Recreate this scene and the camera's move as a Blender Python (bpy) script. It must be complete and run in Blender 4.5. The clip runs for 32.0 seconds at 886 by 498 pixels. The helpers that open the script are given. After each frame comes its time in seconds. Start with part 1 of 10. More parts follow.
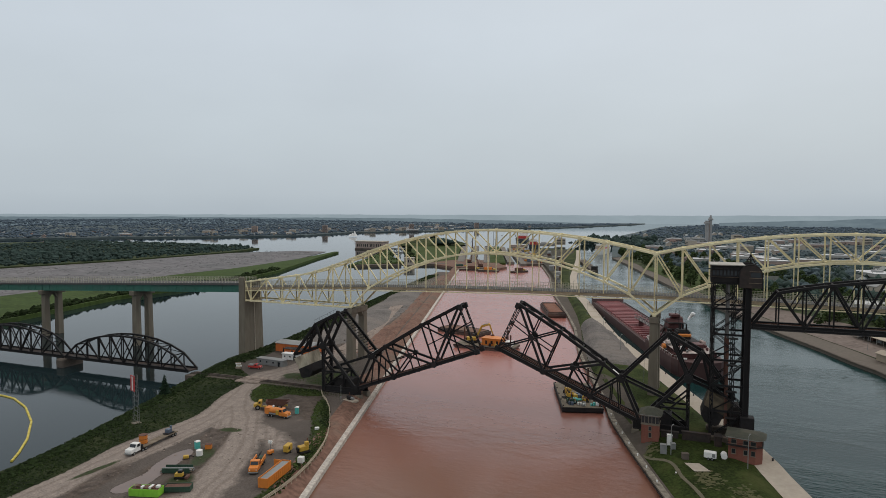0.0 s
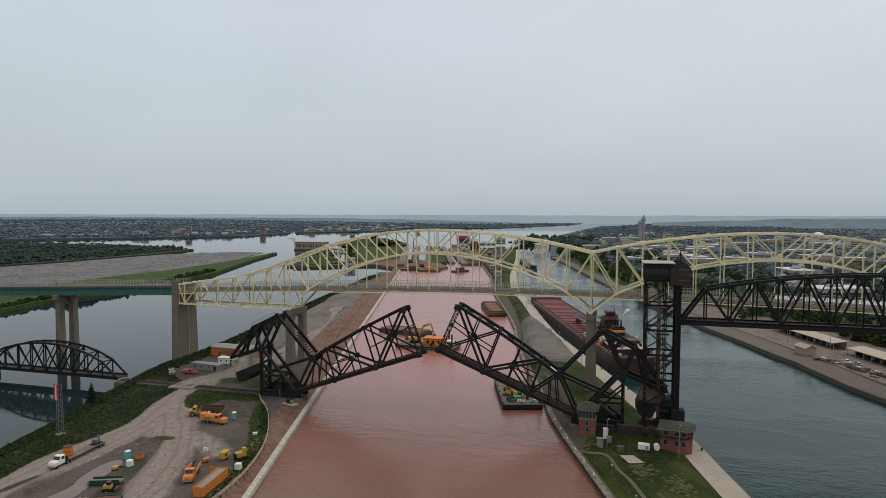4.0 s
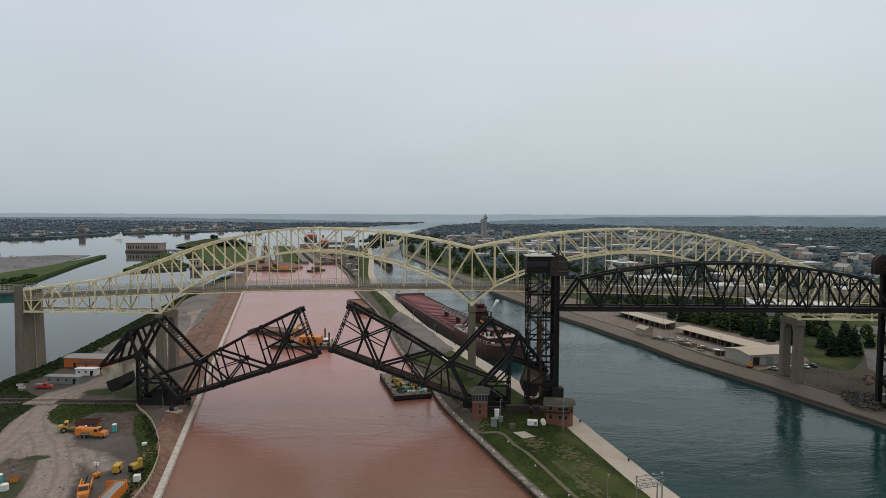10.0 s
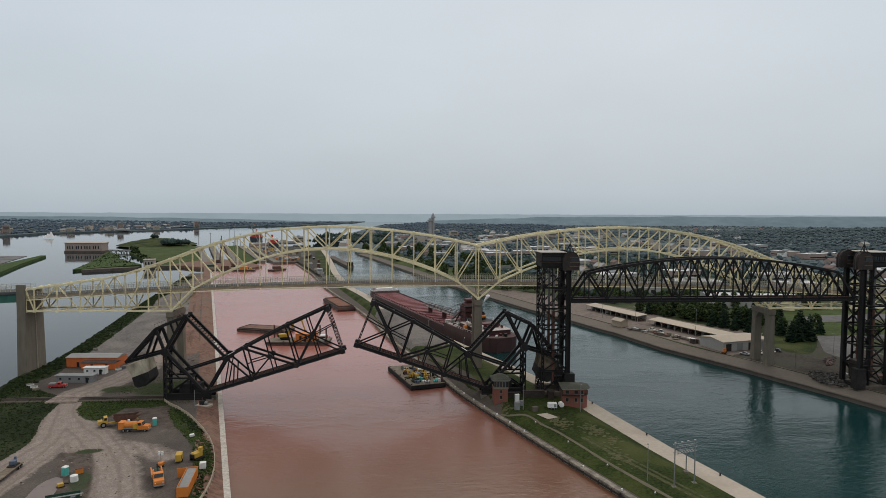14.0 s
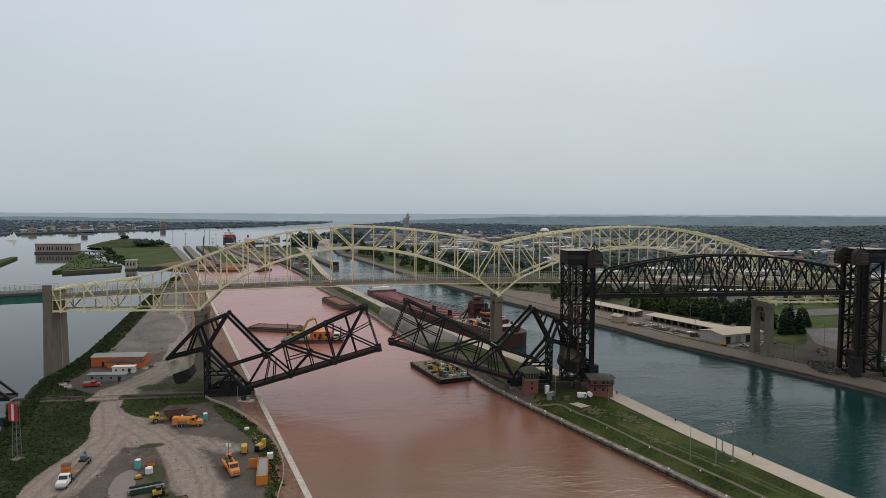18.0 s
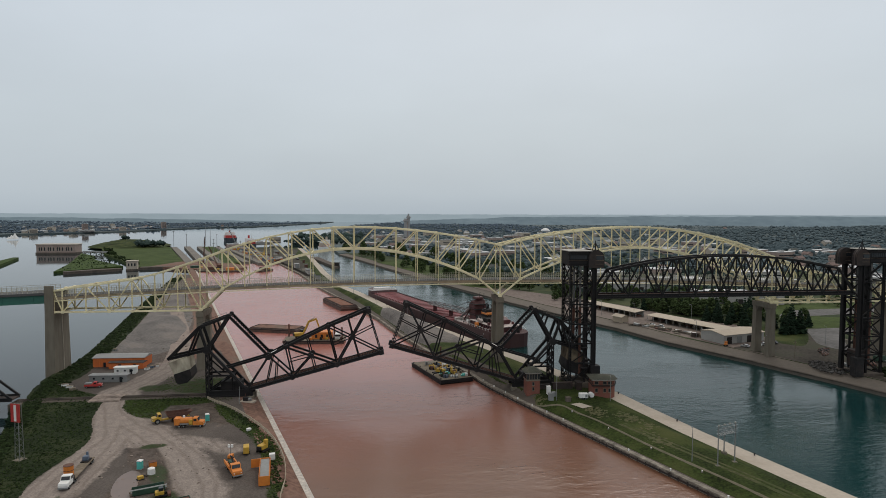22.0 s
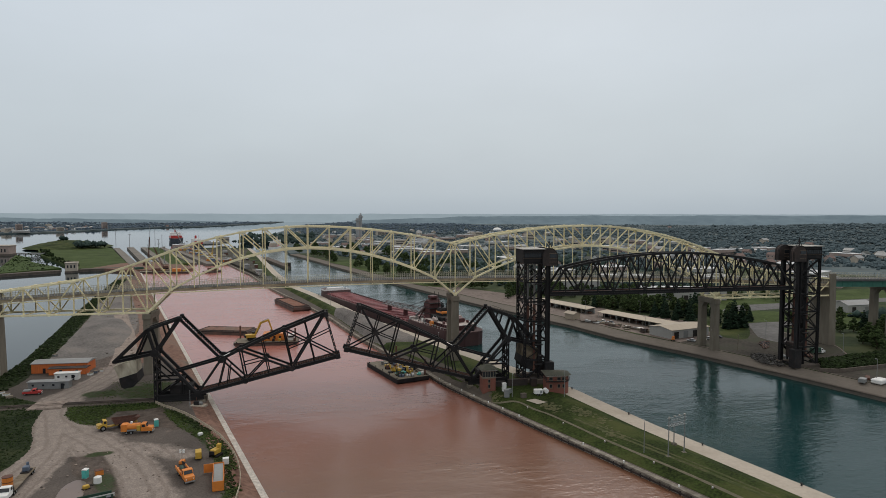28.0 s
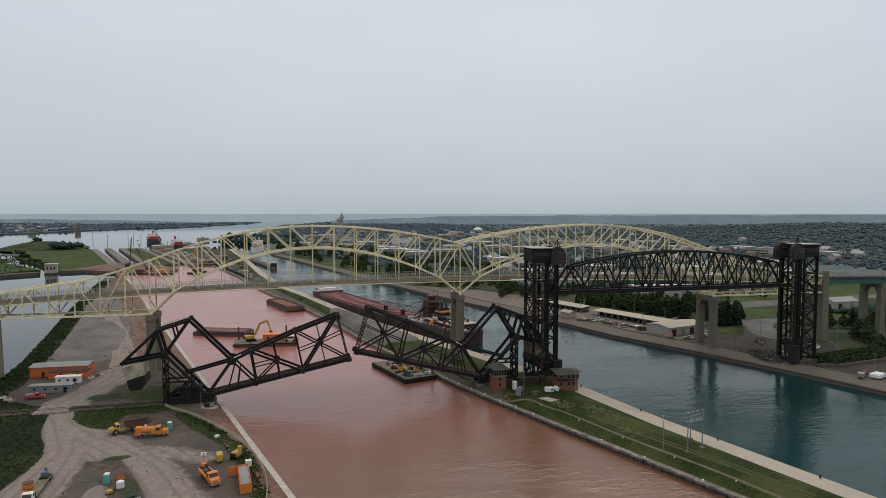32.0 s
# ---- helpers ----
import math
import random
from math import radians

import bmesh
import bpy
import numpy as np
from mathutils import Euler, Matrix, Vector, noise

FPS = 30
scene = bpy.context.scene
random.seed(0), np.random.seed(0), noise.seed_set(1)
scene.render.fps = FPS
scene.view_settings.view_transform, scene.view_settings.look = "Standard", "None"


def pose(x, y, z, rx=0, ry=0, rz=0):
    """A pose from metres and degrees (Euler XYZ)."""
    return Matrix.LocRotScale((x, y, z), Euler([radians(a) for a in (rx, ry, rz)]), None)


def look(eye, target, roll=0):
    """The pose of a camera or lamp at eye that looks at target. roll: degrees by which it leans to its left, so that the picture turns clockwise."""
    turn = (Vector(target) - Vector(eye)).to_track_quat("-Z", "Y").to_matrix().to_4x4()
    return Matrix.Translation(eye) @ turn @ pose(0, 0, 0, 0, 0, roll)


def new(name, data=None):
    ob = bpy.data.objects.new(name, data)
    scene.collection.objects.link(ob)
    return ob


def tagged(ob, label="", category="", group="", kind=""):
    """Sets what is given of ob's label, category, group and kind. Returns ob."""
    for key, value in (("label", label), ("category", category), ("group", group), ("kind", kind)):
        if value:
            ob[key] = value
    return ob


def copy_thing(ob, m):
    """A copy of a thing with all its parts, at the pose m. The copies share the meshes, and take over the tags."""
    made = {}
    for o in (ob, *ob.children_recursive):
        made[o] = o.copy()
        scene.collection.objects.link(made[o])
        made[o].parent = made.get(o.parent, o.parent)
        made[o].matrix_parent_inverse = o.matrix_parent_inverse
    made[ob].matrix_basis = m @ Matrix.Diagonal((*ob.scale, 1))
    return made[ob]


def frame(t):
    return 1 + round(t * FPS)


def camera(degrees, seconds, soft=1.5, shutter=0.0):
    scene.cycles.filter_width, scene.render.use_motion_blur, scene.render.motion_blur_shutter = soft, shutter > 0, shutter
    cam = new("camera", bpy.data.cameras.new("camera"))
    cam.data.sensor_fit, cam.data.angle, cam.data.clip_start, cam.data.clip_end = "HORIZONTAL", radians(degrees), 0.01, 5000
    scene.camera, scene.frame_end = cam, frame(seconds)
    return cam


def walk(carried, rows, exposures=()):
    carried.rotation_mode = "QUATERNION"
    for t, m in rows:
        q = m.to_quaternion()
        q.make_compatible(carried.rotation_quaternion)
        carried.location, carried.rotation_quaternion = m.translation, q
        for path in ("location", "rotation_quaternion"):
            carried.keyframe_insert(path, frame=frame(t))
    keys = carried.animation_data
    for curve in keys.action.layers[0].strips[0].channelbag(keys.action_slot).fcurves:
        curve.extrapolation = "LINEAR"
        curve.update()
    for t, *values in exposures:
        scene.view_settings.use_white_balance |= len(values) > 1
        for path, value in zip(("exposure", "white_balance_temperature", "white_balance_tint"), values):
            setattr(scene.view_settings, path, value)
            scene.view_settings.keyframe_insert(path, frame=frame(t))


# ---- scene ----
cam = camera(70.4, 32.0, 0.8)
PATH = [
    (0, (-15.733, -203.995, 71.102), (-16.458, -202.134, 70.989), 0.1),
    (1, (-15.646, -203.775, 71.012), (-16.368, -201.913, 70.899), 0.1),
    (2, (-15.594, -204.023, 71.176), (-16.295, -202.154, 71.062), 0.1),
    (4.5, (-15.531, -203.898, 71.125), (-16.018, -201.962, 71.012), 0.1),
    (5, (-15.484, -203.651, 71.057), (-15.903, -201.699, 70.943), 0.1),
    (6, (-15.898, -203.617, 71.131), (-16.179, -201.64, 71.017), 0.1),
    (7, (-17.407, -205.168, 71.033), (-17.576, -203.178, 70.919), 0.1),
    (8, (-20.754, -207.466, 71.118), (-20.852, -205.471, 71.004), 0.1),
    (9, (-25.837, -210.609, 71.014), (-25.904, -208.614, 70.899), 0.1),
    (10, (-31.766, -213.971, 70.671), (-31.82, -211.975, 70.556), 0.1),
    (11, (-38.643, -218.078, 70.734), (-38.673, -216.081, 70.619), 0.1),
    (12, (-46.238, -221.948, 70.762), (-46.227, -219.951, 70.646), 0.1),
    (13, (-54.158, -224.638, 70.644), (-54.079, -222.643, 70.528), 0.2),
    (15.5, (-74.726, -231.557, 70.376), (-74.519, -229.571, 70.259), 0.2),
    (16, (-78.975, -232.536, 70.44), (-78.763, -230.55, 70.322), 0.2),
    (17, (-85.878, -234.186, 70.412), (-85.634, -232.205, 70.296), 0.2),
    (18, (-88.158, -234.754, 70.545), (-87.901, -232.774, 70.429), 0.2),
    (19, (-88.48, -234.81, 70.605), (-88.223, -232.83, 70.491), 0.2),
    (21, (-88.331, -234.916, 70.689), (-88.076, -232.936, 70.574), 0.2),
    (23, (-88.626, -234.773, 70.578), (-88.37, -232.793, 70.463), 0.1),
    (25, (-88.388, -234.942, 70.434), (-88.126, -232.962, 70.319), 0.1),
    (27.5, (-89.016, -234.812, 70.298), (-88.623, -232.854, 70.183), 0.1),
    (28, (-89.779, -234.592, 70.337), (-89.374, -232.637, 70.221), 0.1),
    (29, (-91.969, -234.361, 70.346), (-91.552, -232.409, 70.231), -0.0),
    (30, (-94.709, -233.875, 70.29), (-94.273, -231.926, 70.174), 0.0),
    (31, (-98.23, -232.895, 70.167), (-97.775, -230.951, 70.051), -0.1),
    (32, (-102.097, -231.951, 70.062), (-101.621, -230.012, 69.946), -0.0),
]
walk(cam, [(t, look(eye, target, roll)) for t, eye, target, roll in PATH])

# ---- light ----
world = bpy.data.worlds.new("overcast")
scene.world = world
world.use_nodes = True
wn, wl = world.node_tree.nodes, world.node_tree.links
wn.clear()
w_out = wn.new("ShaderNodeOutputWorld")
w_bg = wn.new("ShaderNodeBackground")
w_sky = wn.new("ShaderNodeTexSky")
w_sky.sky_type = "NISHITA"
w_sky.sun_disc = False
w_sky.sun_elevation, w_sky.sun_rotation = radians(48), radians(20)
w_sky.air_density, w_sky.dust_density = 1.6, 6.0
w_scale = wn.new("ShaderNodeMix")
w_scale.data_type, w_scale.blend_type = "RGBA", "MULTIPLY"
w_scale.inputs[0].default_value = 1.0
w_scale.inputs[7].default_value = (0.10, 0.10, 0.10, 1)
wl.new(w_sky.outputs[0], w_scale.inputs[6])
# the closed cloud layer: paler high up, blue-grey and duller near the horizon
w_tc = wn.new("ShaderNodeTexCoord")
w_sep = wn.new("ShaderNodeSeparateXYZ")
wl.new(w_tc.outputs["Generated"], w_sep.inputs[0])
w_ramp = wn.new("ShaderNodeValToRGB")
wl.new(w_sep.outputs[2], w_ramp.inputs[0])
el = w_ramp.color_ramp.elements
el[0].position, el[0].color = 0.0, (0.452, 0.514, 0.566, 1)
el[1].position, el[1].color = 0.95, (0.90, 0.87, 0.83, 1)
for p, c in ((0.03, (0.503, 0.567, 0.617, 1)), (0.12, (0.549, 0.617, 0.672, 1)), (0.25, (0.597, 0.662, 0.727, 1)), (0.38, (0.608, 0.668, 0.730, 1)), (0.55, (0.82, 0.80, 0.775, 1))):
    e = el.new(p)
    e.color = c
w_map = wn.new("ShaderNodeMapping")
w_map.inputs["Scale"].default_value = (2.2, 2.2, 5.0)
wl.new(w_tc.outputs["Generated"], w_map.inputs[0])
w_noise = wn.new("ShaderNodeTexNoise")
w_noise.inputs["Scale"].default_value, w_noise.inputs["Detail"].default_value = 1.6, 4.0
wl.new(w_map.outputs[0], w_noise.inputs["Vector"])
w_nr = wn.new("ShaderNodeMapRange")
w_nr.inputs[3].default_value, w_nr.inputs[4].default_value = 0.93, 1.07
wl.new(w_noise.outputs[0], w_nr.inputs[0])
w_cloud = wn.new("ShaderNodeMix")
w_cloud.data_type, w_cloud.blend_type = "RGBA", "MULTIPLY"
w_cloud.inputs[0].default_value = 1.0
wl.new(w_ramp.outputs[0], w_cloud.inputs[6])
wl.new(w_nr.outputs[0], w_cloud.inputs[7])
w_mix = wn.new("ShaderNodeMix")
w_mix.data_type = "RGBA"
w_mix.inputs[0].default_value = 0.93
wl.new(w_scale.outputs[2], w_mix.inputs[6])
wl.new(w_cloud.outputs[2], w_mix.inputs[7])
wl.new(w_mix.outputs[2], w_bg.inputs[0])
w_bg.inputs[1].default_value = 1.0
wl.new(w_bg.outputs[0], w_out.inputs[0])

sun = new("sun", bpy.data.lights.new("sun", "SUN"))
sun.data.energy, sun.data.angle, sun.data.color = 0.7, radians(25), (1.0, 0.965, 0.92)
sun.matrix_world = look((0, 0, 300), (-50, -95, 180))
scene.view_settings.exposure = 0.0


# ---- materials ----
def material(name, base, rough=0.7, metal=0.0, vary=0.25, fine=1.0, coarse=0.08, bump=0.0, tint=None, tint_amount=0.35,
             per_object=0.0, moving=False, spec=0.5, stretch=(1, 1, 1)):
    """A surface with grain at two scales: fine and coarse are cycles per metre."""
    m = bpy.data.materials.new(name)
    m.use_nodes = True
    n, l = m.node_tree.nodes, m.node_tree.links
    b = n["Principled BSDF"]
    b.inputs["Roughness"].default_value, b.inputs["Metallic"].default_value = rough, metal
    b.inputs["Specular IOR Level"].default_value = min(spec, 0.12) if rough >= 0.9 else spec
    if moving:
        co = n.new("ShaderNodeTexCoord").outputs["Object"]
    else:
        co = n.new("ShaderNodeNewGeometry").outputs["Position"]
    mp = n.new("ShaderNodeMapping")
    mp.inputs["Scale"].default_value = stretch
    l.new(co, mp.inputs[0])
    f = n.new("ShaderNodeTexNoise")
    f.inputs["Scale"].default_value, f.inputs["Detail"].default_value = fine, 5.0
    l.new(mp.outputs[0], f.inputs["Vector"])
    c = n.new("ShaderNodeTexNoise")
    c.inputs["Scale"].default_value, c.inputs["Detail"].default_value = coarse, 4.0
    l.new(mp.outputs[0], c.inputs["Vector"])
    add = n.new("ShaderNodeMath")
    add.operation = "ADD"
    l.new(f.outputs[0], add.inputs[0])
    l.new(c.outputs[0], add.inputs[1])
    mr = n.new("ShaderNodeMapRange")
    mr.inputs[1].default_value, mr.inputs[2].default_value = 0.65, 1.35
    mr.inputs[3].default_value, mr.inputs[4].default_value = 1 - vary, 1 + vary
    l.new(add.outputs[0], mr.inputs[0])
    mul = n.new("ShaderNodeMix")
    mul.data_type, mul.blend_type = "RGBA", "MULTIPLY"
    mul.inputs[0].default_value = 1.0
    mul.inputs[6].default_value = (*base, 1)
    l.new(mr.outputs[0], mul.inputs[7])
    out = mul.outputs[2]
    if tint:
        tm = n.new("ShaderNodeMix")
        tm.data_type = "RGBA"
        tr = n.new("ShaderNodeMapRange")
        tr.inputs[1].default_value, tr.inputs[2].default_value = 0.48, 0.66
        tr.inputs[3].default_value, tr.inputs[4].default_value = 0.0, tint_amount
        l.new(c.outputs[0], tr.inputs[0])
        l.new(tr.outputs[0], tm.inputs[0])
        l.new(out, tm.inputs[6])
        tm.inputs[7].default_value = (*tint, 1)
        out = tm.outputs[2]
    if per_object:
        oi = n.new("ShaderNodeObjectInfo")
        orr = n.new("ShaderNodeMapRange")
        orr.inputs[3].default_value, orr.inputs[4].default_value = 1 - per_object, 1 + per_object
        l.new(oi.outputs["Random"], orr.inputs[0])
        om = n.new("ShaderNodeMix")
        om.data_type, om.blend_type = "RGBA", "MULTIPLY"
        om.inputs[0].default_value = 1.0
        l.new(out, om.inputs[6])
        l.new(orr.outputs[0], om.inputs[7])
        out = om.outputs[2]
    l.new(out, b.inputs["Base Color"])
    if bump:
        bp = n.new("ShaderNodeBump")
        bp.inputs["Strength"].default_value, bp.inputs["Distance"].default_value = 0.6, bump
        l.new(f.outputs[0], bp.inputs["Height"])
        l.new(bp.outputs[0], b.inputs["Normal"])
    return m


def water_material(name, base, deep, rough, wave, patch, ior=1.33, swell=0.0, plume=None):
    """Water: a murky body under a glossy surface with ripples, longer waves in wind patches, and colour drift."""
    m = bpy.data.materials.new(name)
    m.use_nodes = True
    n, l = m.node_tree.nodes, m.node_tree.links
    b = n["Principled BSDF"]
    b.inputs["Roughness"].default_value = rough
    b.inputs["IOR"].default_value = ior
    co = n.new("ShaderNodeNewGeometry").outputs["Position"]

    def waves(scale, detail, turn, stretch, warp=0.0):
        mp = n.new("ShaderNodeMapping")
        mp.inputs["Rotation"].default_value = (0, 0, radians(turn))
        mp.inputs["Scale"].default_value = (stretch, 1.0, 1.0)
        l.new(co, mp.inputs[0])
        t = n.new("ShaderNodeTexNoise")
        t.inputs["Scale"].default_value, t.inputs["Detail"].default_value, t.inputs["Distortion"].default_value = scale, detail, warp
        l.new(mp.outputs[0], t.inputs["Vector"])
        return t.outputs[0]

    def span(src, lo, hi, a, z):
        r = n.new("ShaderNodeMapRange")
        r.inputs[1].default_value, r.inputs[2].default_value, r.inputs[3].default_value, r.inputs[4].default_value = lo, hi, a, z
        l.new(src, r.inputs[0])
        return r.outputs[0]

    def calc(op, a, z):
        k = n.new("ShaderNodeMath")
        k.operation = op
        for q, v in enumerate((a, z)):
            if isinstance(v, float):
                k.inputs[q].default_value = v
            else:
                l.new(v, k.inputs[q])
        return k.outputs[0]

    ripple, wind = waves(1.0, 6.0, -24, 0.45), waves(0.03, 3.0, -24, 0.5, 0.6)
    mix = n.new("ShaderNodeMix")
    mix.data_type = "RGBA"
    l.new(span(waves(patch, 3.0, 0, 1.0), 0.35, 0.65, 0.0, 1.0), mix.inputs[0])
    mix.inputs[6].default_value, mix.inputs[7].default_value = (*base, 1), (*deep, 1)
    tone = mix.outputs[2]
    if plume:
        sep = n.new("ShaderNodeSeparateXYZ")
        l.new(co, sep.inputs[0])
        silt = n.new("ShaderNodeMix")
        silt.data_type = "RGBA"
        l.new(span(calc("ADD", sep.outputs[1], calc("MULTIPLY", waves(0.02, 3.0, 0, 1.0), 60.0)), -45.0, 110.0, 0.0, 1.0), silt.inputs[0])
        l.new(tone, silt.inputs[6])
        silt.inputs[7].default_value = (*plume, 1)
        tone = silt.outputs[2]
    l.new(tone, b.inputs["Base Color"])
    height = calc("MULTIPLY", ripple, span(wind, 0.35, 0.65, 0.35, 1.0))
    if swell:
        roll = calc("ADD", waves(0.30, 2.5, -14, 0.42, 0.5), calc("MULTIPLY", waves(0.52, 2.0, 38, 0.5, 0.4), 0.5))
        height = calc("ADD", height, calc("MULTIPLY", calc("MULTIPLY", roll, span(wind, 0.4, 0.62, 0.15, 1.0)), swell / wave))
    bp = n.new("ShaderNodeBump")
    bp.inputs["Strength"].default_value, bp.inputs["Distance"].default_value = 1.0, wave
    l.new(height, bp.inputs["Height"])
    l.new(bp.outputs[0], b.inputs["Normal"])
    return m


BLACK = material("black_steel_paint", (0.016, 0.0155, 0.0165), 0.7, 0.0, 0.45, 1.2, 0.25, tint=(0.042, 0.030, 0.026), tint_amount=0.3, per_object=0.25, moving=True, spec=0.25)
RUST = material("rusty_steel", (0.11, 0.05, 0.035), 0.85, 0.0, 0.4, 1.5, 0.3, tint=(0.05, 0.03, 0.025), tint_amount=0.6, moving=True)
CREAM = material("cream_bridge_paint", (0.82, 0.74, 0.48), 0.65, 0.0, 0.15, 0.8, 0.06, tint=(0.56, 0.48, 0.30), tint_amount=0.5, per_object=0.08)
GREEN = material("green_girder_paint", (0.03, 0.135, 0.10), 0.6, 0.0, 0.2, 0.6, 0.05, tint=(0.05, 0.10, 0.085), tint_amount=0.5)
CONCRETE = material("weathered_concrete", (0.185, 0.165, 0.132), 0.9, 0.0, 0.22, 0.7, 0.12, tint=(0.12, 0.105, 0.085), tint_amount=0.6, stretch=(1, 1, 0.25))
PALE_CONCRETE = material("pale_walkway_concrete", (0.42, 0.37, 0.31), 0.9, 0.0, 0.14, 0.9, 0.07, tint=(0.30, 0.26, 0.21), tint_amount=0.6)
DARK_CONCRETE = material("stained_wall_concrete", (0.12, 0.10, 0.085), 0.9, 0.0, 0.3, 0.6, 0.1, tint=(0.05, 0.045, 0.04), tint_amount=0.7)
COPING = material("broken_pale_coping", (0.50, 0.465, 0.42), 0.9, 0.0, 0.45, 1.4, 0.3, 0.05, tint=(0.24, 0.185, 0.155), tint_amount=0.6)
ASPHALT = material("bridge_asphalt", (0.10, 0.10, 0.10), 0.9, 0.0, 0.2, 0.8, 0.05)
GRASS = material("mown_grass", (0.029, 0.043, 0.010), 0.95, 0.0, 0.8, 1.3, 0.07, 0.08, tint=(0.072, 0.072, 0.026), tint_amount=0.6)
SCRUB = material("scrub_ground", (0.035, 0.05, 0.022), 0.95, 0.0, 0.4, 0.4, 0.06, 0.3, tint=(0.075, 0.075, 0.035), tint_amount=0.5)
GRAVEL = material("gravel_yard", (0.122, 0.100, 0.087), 0.95, 0.0, 0.55, 0.8, 0.05, 0.06, tint=(0.076, 0.062, 0.054), tint_amount=0.75)
STONE_PILE = material("crushed_stone", (0.150, 0.138, 0.130), 0.95, 0.0, 0.4, 0.9, 0.06, 0.15, tint=(0.18, 0.15, 0.13), tint_amount=0.4)
RED_EARTH = material("red_excavated_earth", (0.19, 0.112, 0.086), 0.95, 0.0, 0.5, 0.7, 0.06, 0.15, tint=(0.125, 0.105, 0.085), tint_amount=0.85)
# blue-green base with the distance haze mixed into the ground colour
FAR_LAND = material("far_land_haze_tint", (0.080, 0.106, 0.114), 0.95, 0.0, 0.5, 0.03, 0.006, tint=(0.14, 0.145, 0.13), tint_amount=0.5)
MUD = material("wet_shallows", (0.125, 0.115, 0.118), 0.6, 0.0, 0.9, 0.12, 0.02, tint=(0.055, 0.055, 0.055), tint_amount=0.9, stretch=(0.5, 1, 1), spec=0.25)
BROWN_WATER = water_material("silty_brown_water", (0.165, 0.077, 0.046), (0.135, 0.070, 0.042), 0.24, 0.14, 0.012, 1.5, 0.22, (0.330, 0.128, 0.102))
CALM_WATER = water_material("calm_river_water", (0.012, 0.022, 0.025), (0.015, 0.027, 0.031), 0.03, 0.014, 0.006, 1.24)
TEAL_WATER = water_material("clear_teal_water", (0.005, 0.030, 0.030), (0.008, 0.036, 0.037), 0.07, 0.17, 0.006, 1.25, 0.22)


# ---- builders ----
def part(name, bm, mat, parent=None, label=""):
    """Links a bmesh as one mesh object under a thing or a part."""
    me = bpy.data.meshes.new(name)
    bm.to_mesh(me)
    bm.free()
    me.materials.append(mat)
    ob = new(name, me)
    ob.parent = parent
    if label:
        ob["label"] = label
    return ob


def thing(name, label, category, group="", at=(0, 0, 0), turn=0.0):
    ob = new(name)
    ob.empty_display_size = 0.5
    ob.matrix_world = pose(*at, 0, 0, turn)
    return tagged(ob, label, category, group)


def box(bm, lo, hi, bevel=0.0):
    """An upright box from corner to corner, its edges bevelled where asked."""
    r = bmesh.ops.create_cube(bm, size=1.0)
    for v in r["verts"]:
        v.co = Vector([lo[k] + (v.co[k] + 0.5) * (hi[k] - lo[k]) for k in range(3)])
    if bevel:
        es = list({e for v in r["verts"] for e in v.link_edges})
        bmesh.ops.bevel(bm, geom=es, offset=bevel, segments=1, affect="EDGES", profile=0.7)
    return r["verts"]


def boxes(*corners, bevel=0.0):
    bm = bmesh.new()
    for lo, hi in corners:
        box(bm, lo, hi, bevel)
    return bm


def tube(bm, p, q, r, r2=None, sides=10):
    """A round bar, tapered where r2 is given."""
    p, q = Vector(p), Vector(q)
    d = q - p
    m = Matrix.Translation((p + q) / 2) @ d.to_track_quat("Z", "Y").to_matrix().to_4x4()
    bmesh.ops.create_cone(bm, cap_ends=True, segments=sides, radius1=r, radius2=r if r2 is None else r2, depth=d.length, matrix=m)


def slab(bm, outline, z0, z1):
    """A flat-topped mass with upright sides over an outline (counter-clockwise)."""
    low = [bm.verts.new((x, y, z0)) for x, y in outline]
    top = [bm.verts.new((x, y, z1)) for x, y in outline]
    f = bm.faces.new(top)
    n = len(outline)
    for k in range(n):
        bm.faces.new((low[k], low[(k + 1) % n], top[(k + 1) % n], top[k]))
    bmesh.ops.triangulate(bm, faces=[f])
    bmesh.ops.recalc_face_normals(bm, faces=bm.faces[:])
    return bm


def prism(bm, ring, y0, y1, shrink=1.0):
    """A side outline of (x, z) drawn out from y0 to y1; shrink narrows the far end."""
    a = [bm.verts.new((x, y0, z)) for x, z in ring]
    cx, cz = sum(p[0] for p in ring) / len(ring), sum(p[1] for p in ring) / len(ring)
    b = [bm.verts.new((cx + (x - cx) * shrink, y1, cz + (z - cz) * shrink)) for x, z in ring]
    fs = [bm.faces.new(a), bm.faces.new(b[::-1])]
    n = len(ring)
    for k in range(n):
        fs.append(bm.faces.new((a[(k + 1) % n], a[k], b[k], b[(k + 1) % n])))
    bmesh.ops.recalc_face_normals(bm, faces=fs)
    return bm


def strip(bm, west, east, ys, z0, z1):
    """Ground between two lines x = west(y) and x = east(y), with upright sides."""
    w = [bm.verts.new((west(y), y, z1)) for y in ys]
    e = [bm.verts.new((east(y), y, z1)) for y in ys]
    wl_, el_ = [bm.verts.new((v.co.x, v.co.y, z0)) for v in w], [bm.verts.new((v.co.x, v.co.y, z0)) for v in e]
    for k in range(len(ys) - 1):
        bm.faces.new((w[k], e[k], e[k + 1], w[k + 1]))
        bm.faces.new((wl_[k], w[k], w[k + 1], wl_[k + 1]))
        bm.faces.new((e[k], el_[k], el_[k + 1], e[k + 1]))
    bm.faces.new((wl_[0], el_[0], e[0], w[0]))
    bm.faces.new((el_[-1], wl_[-1], w[-1], e[-1]))
    return bm


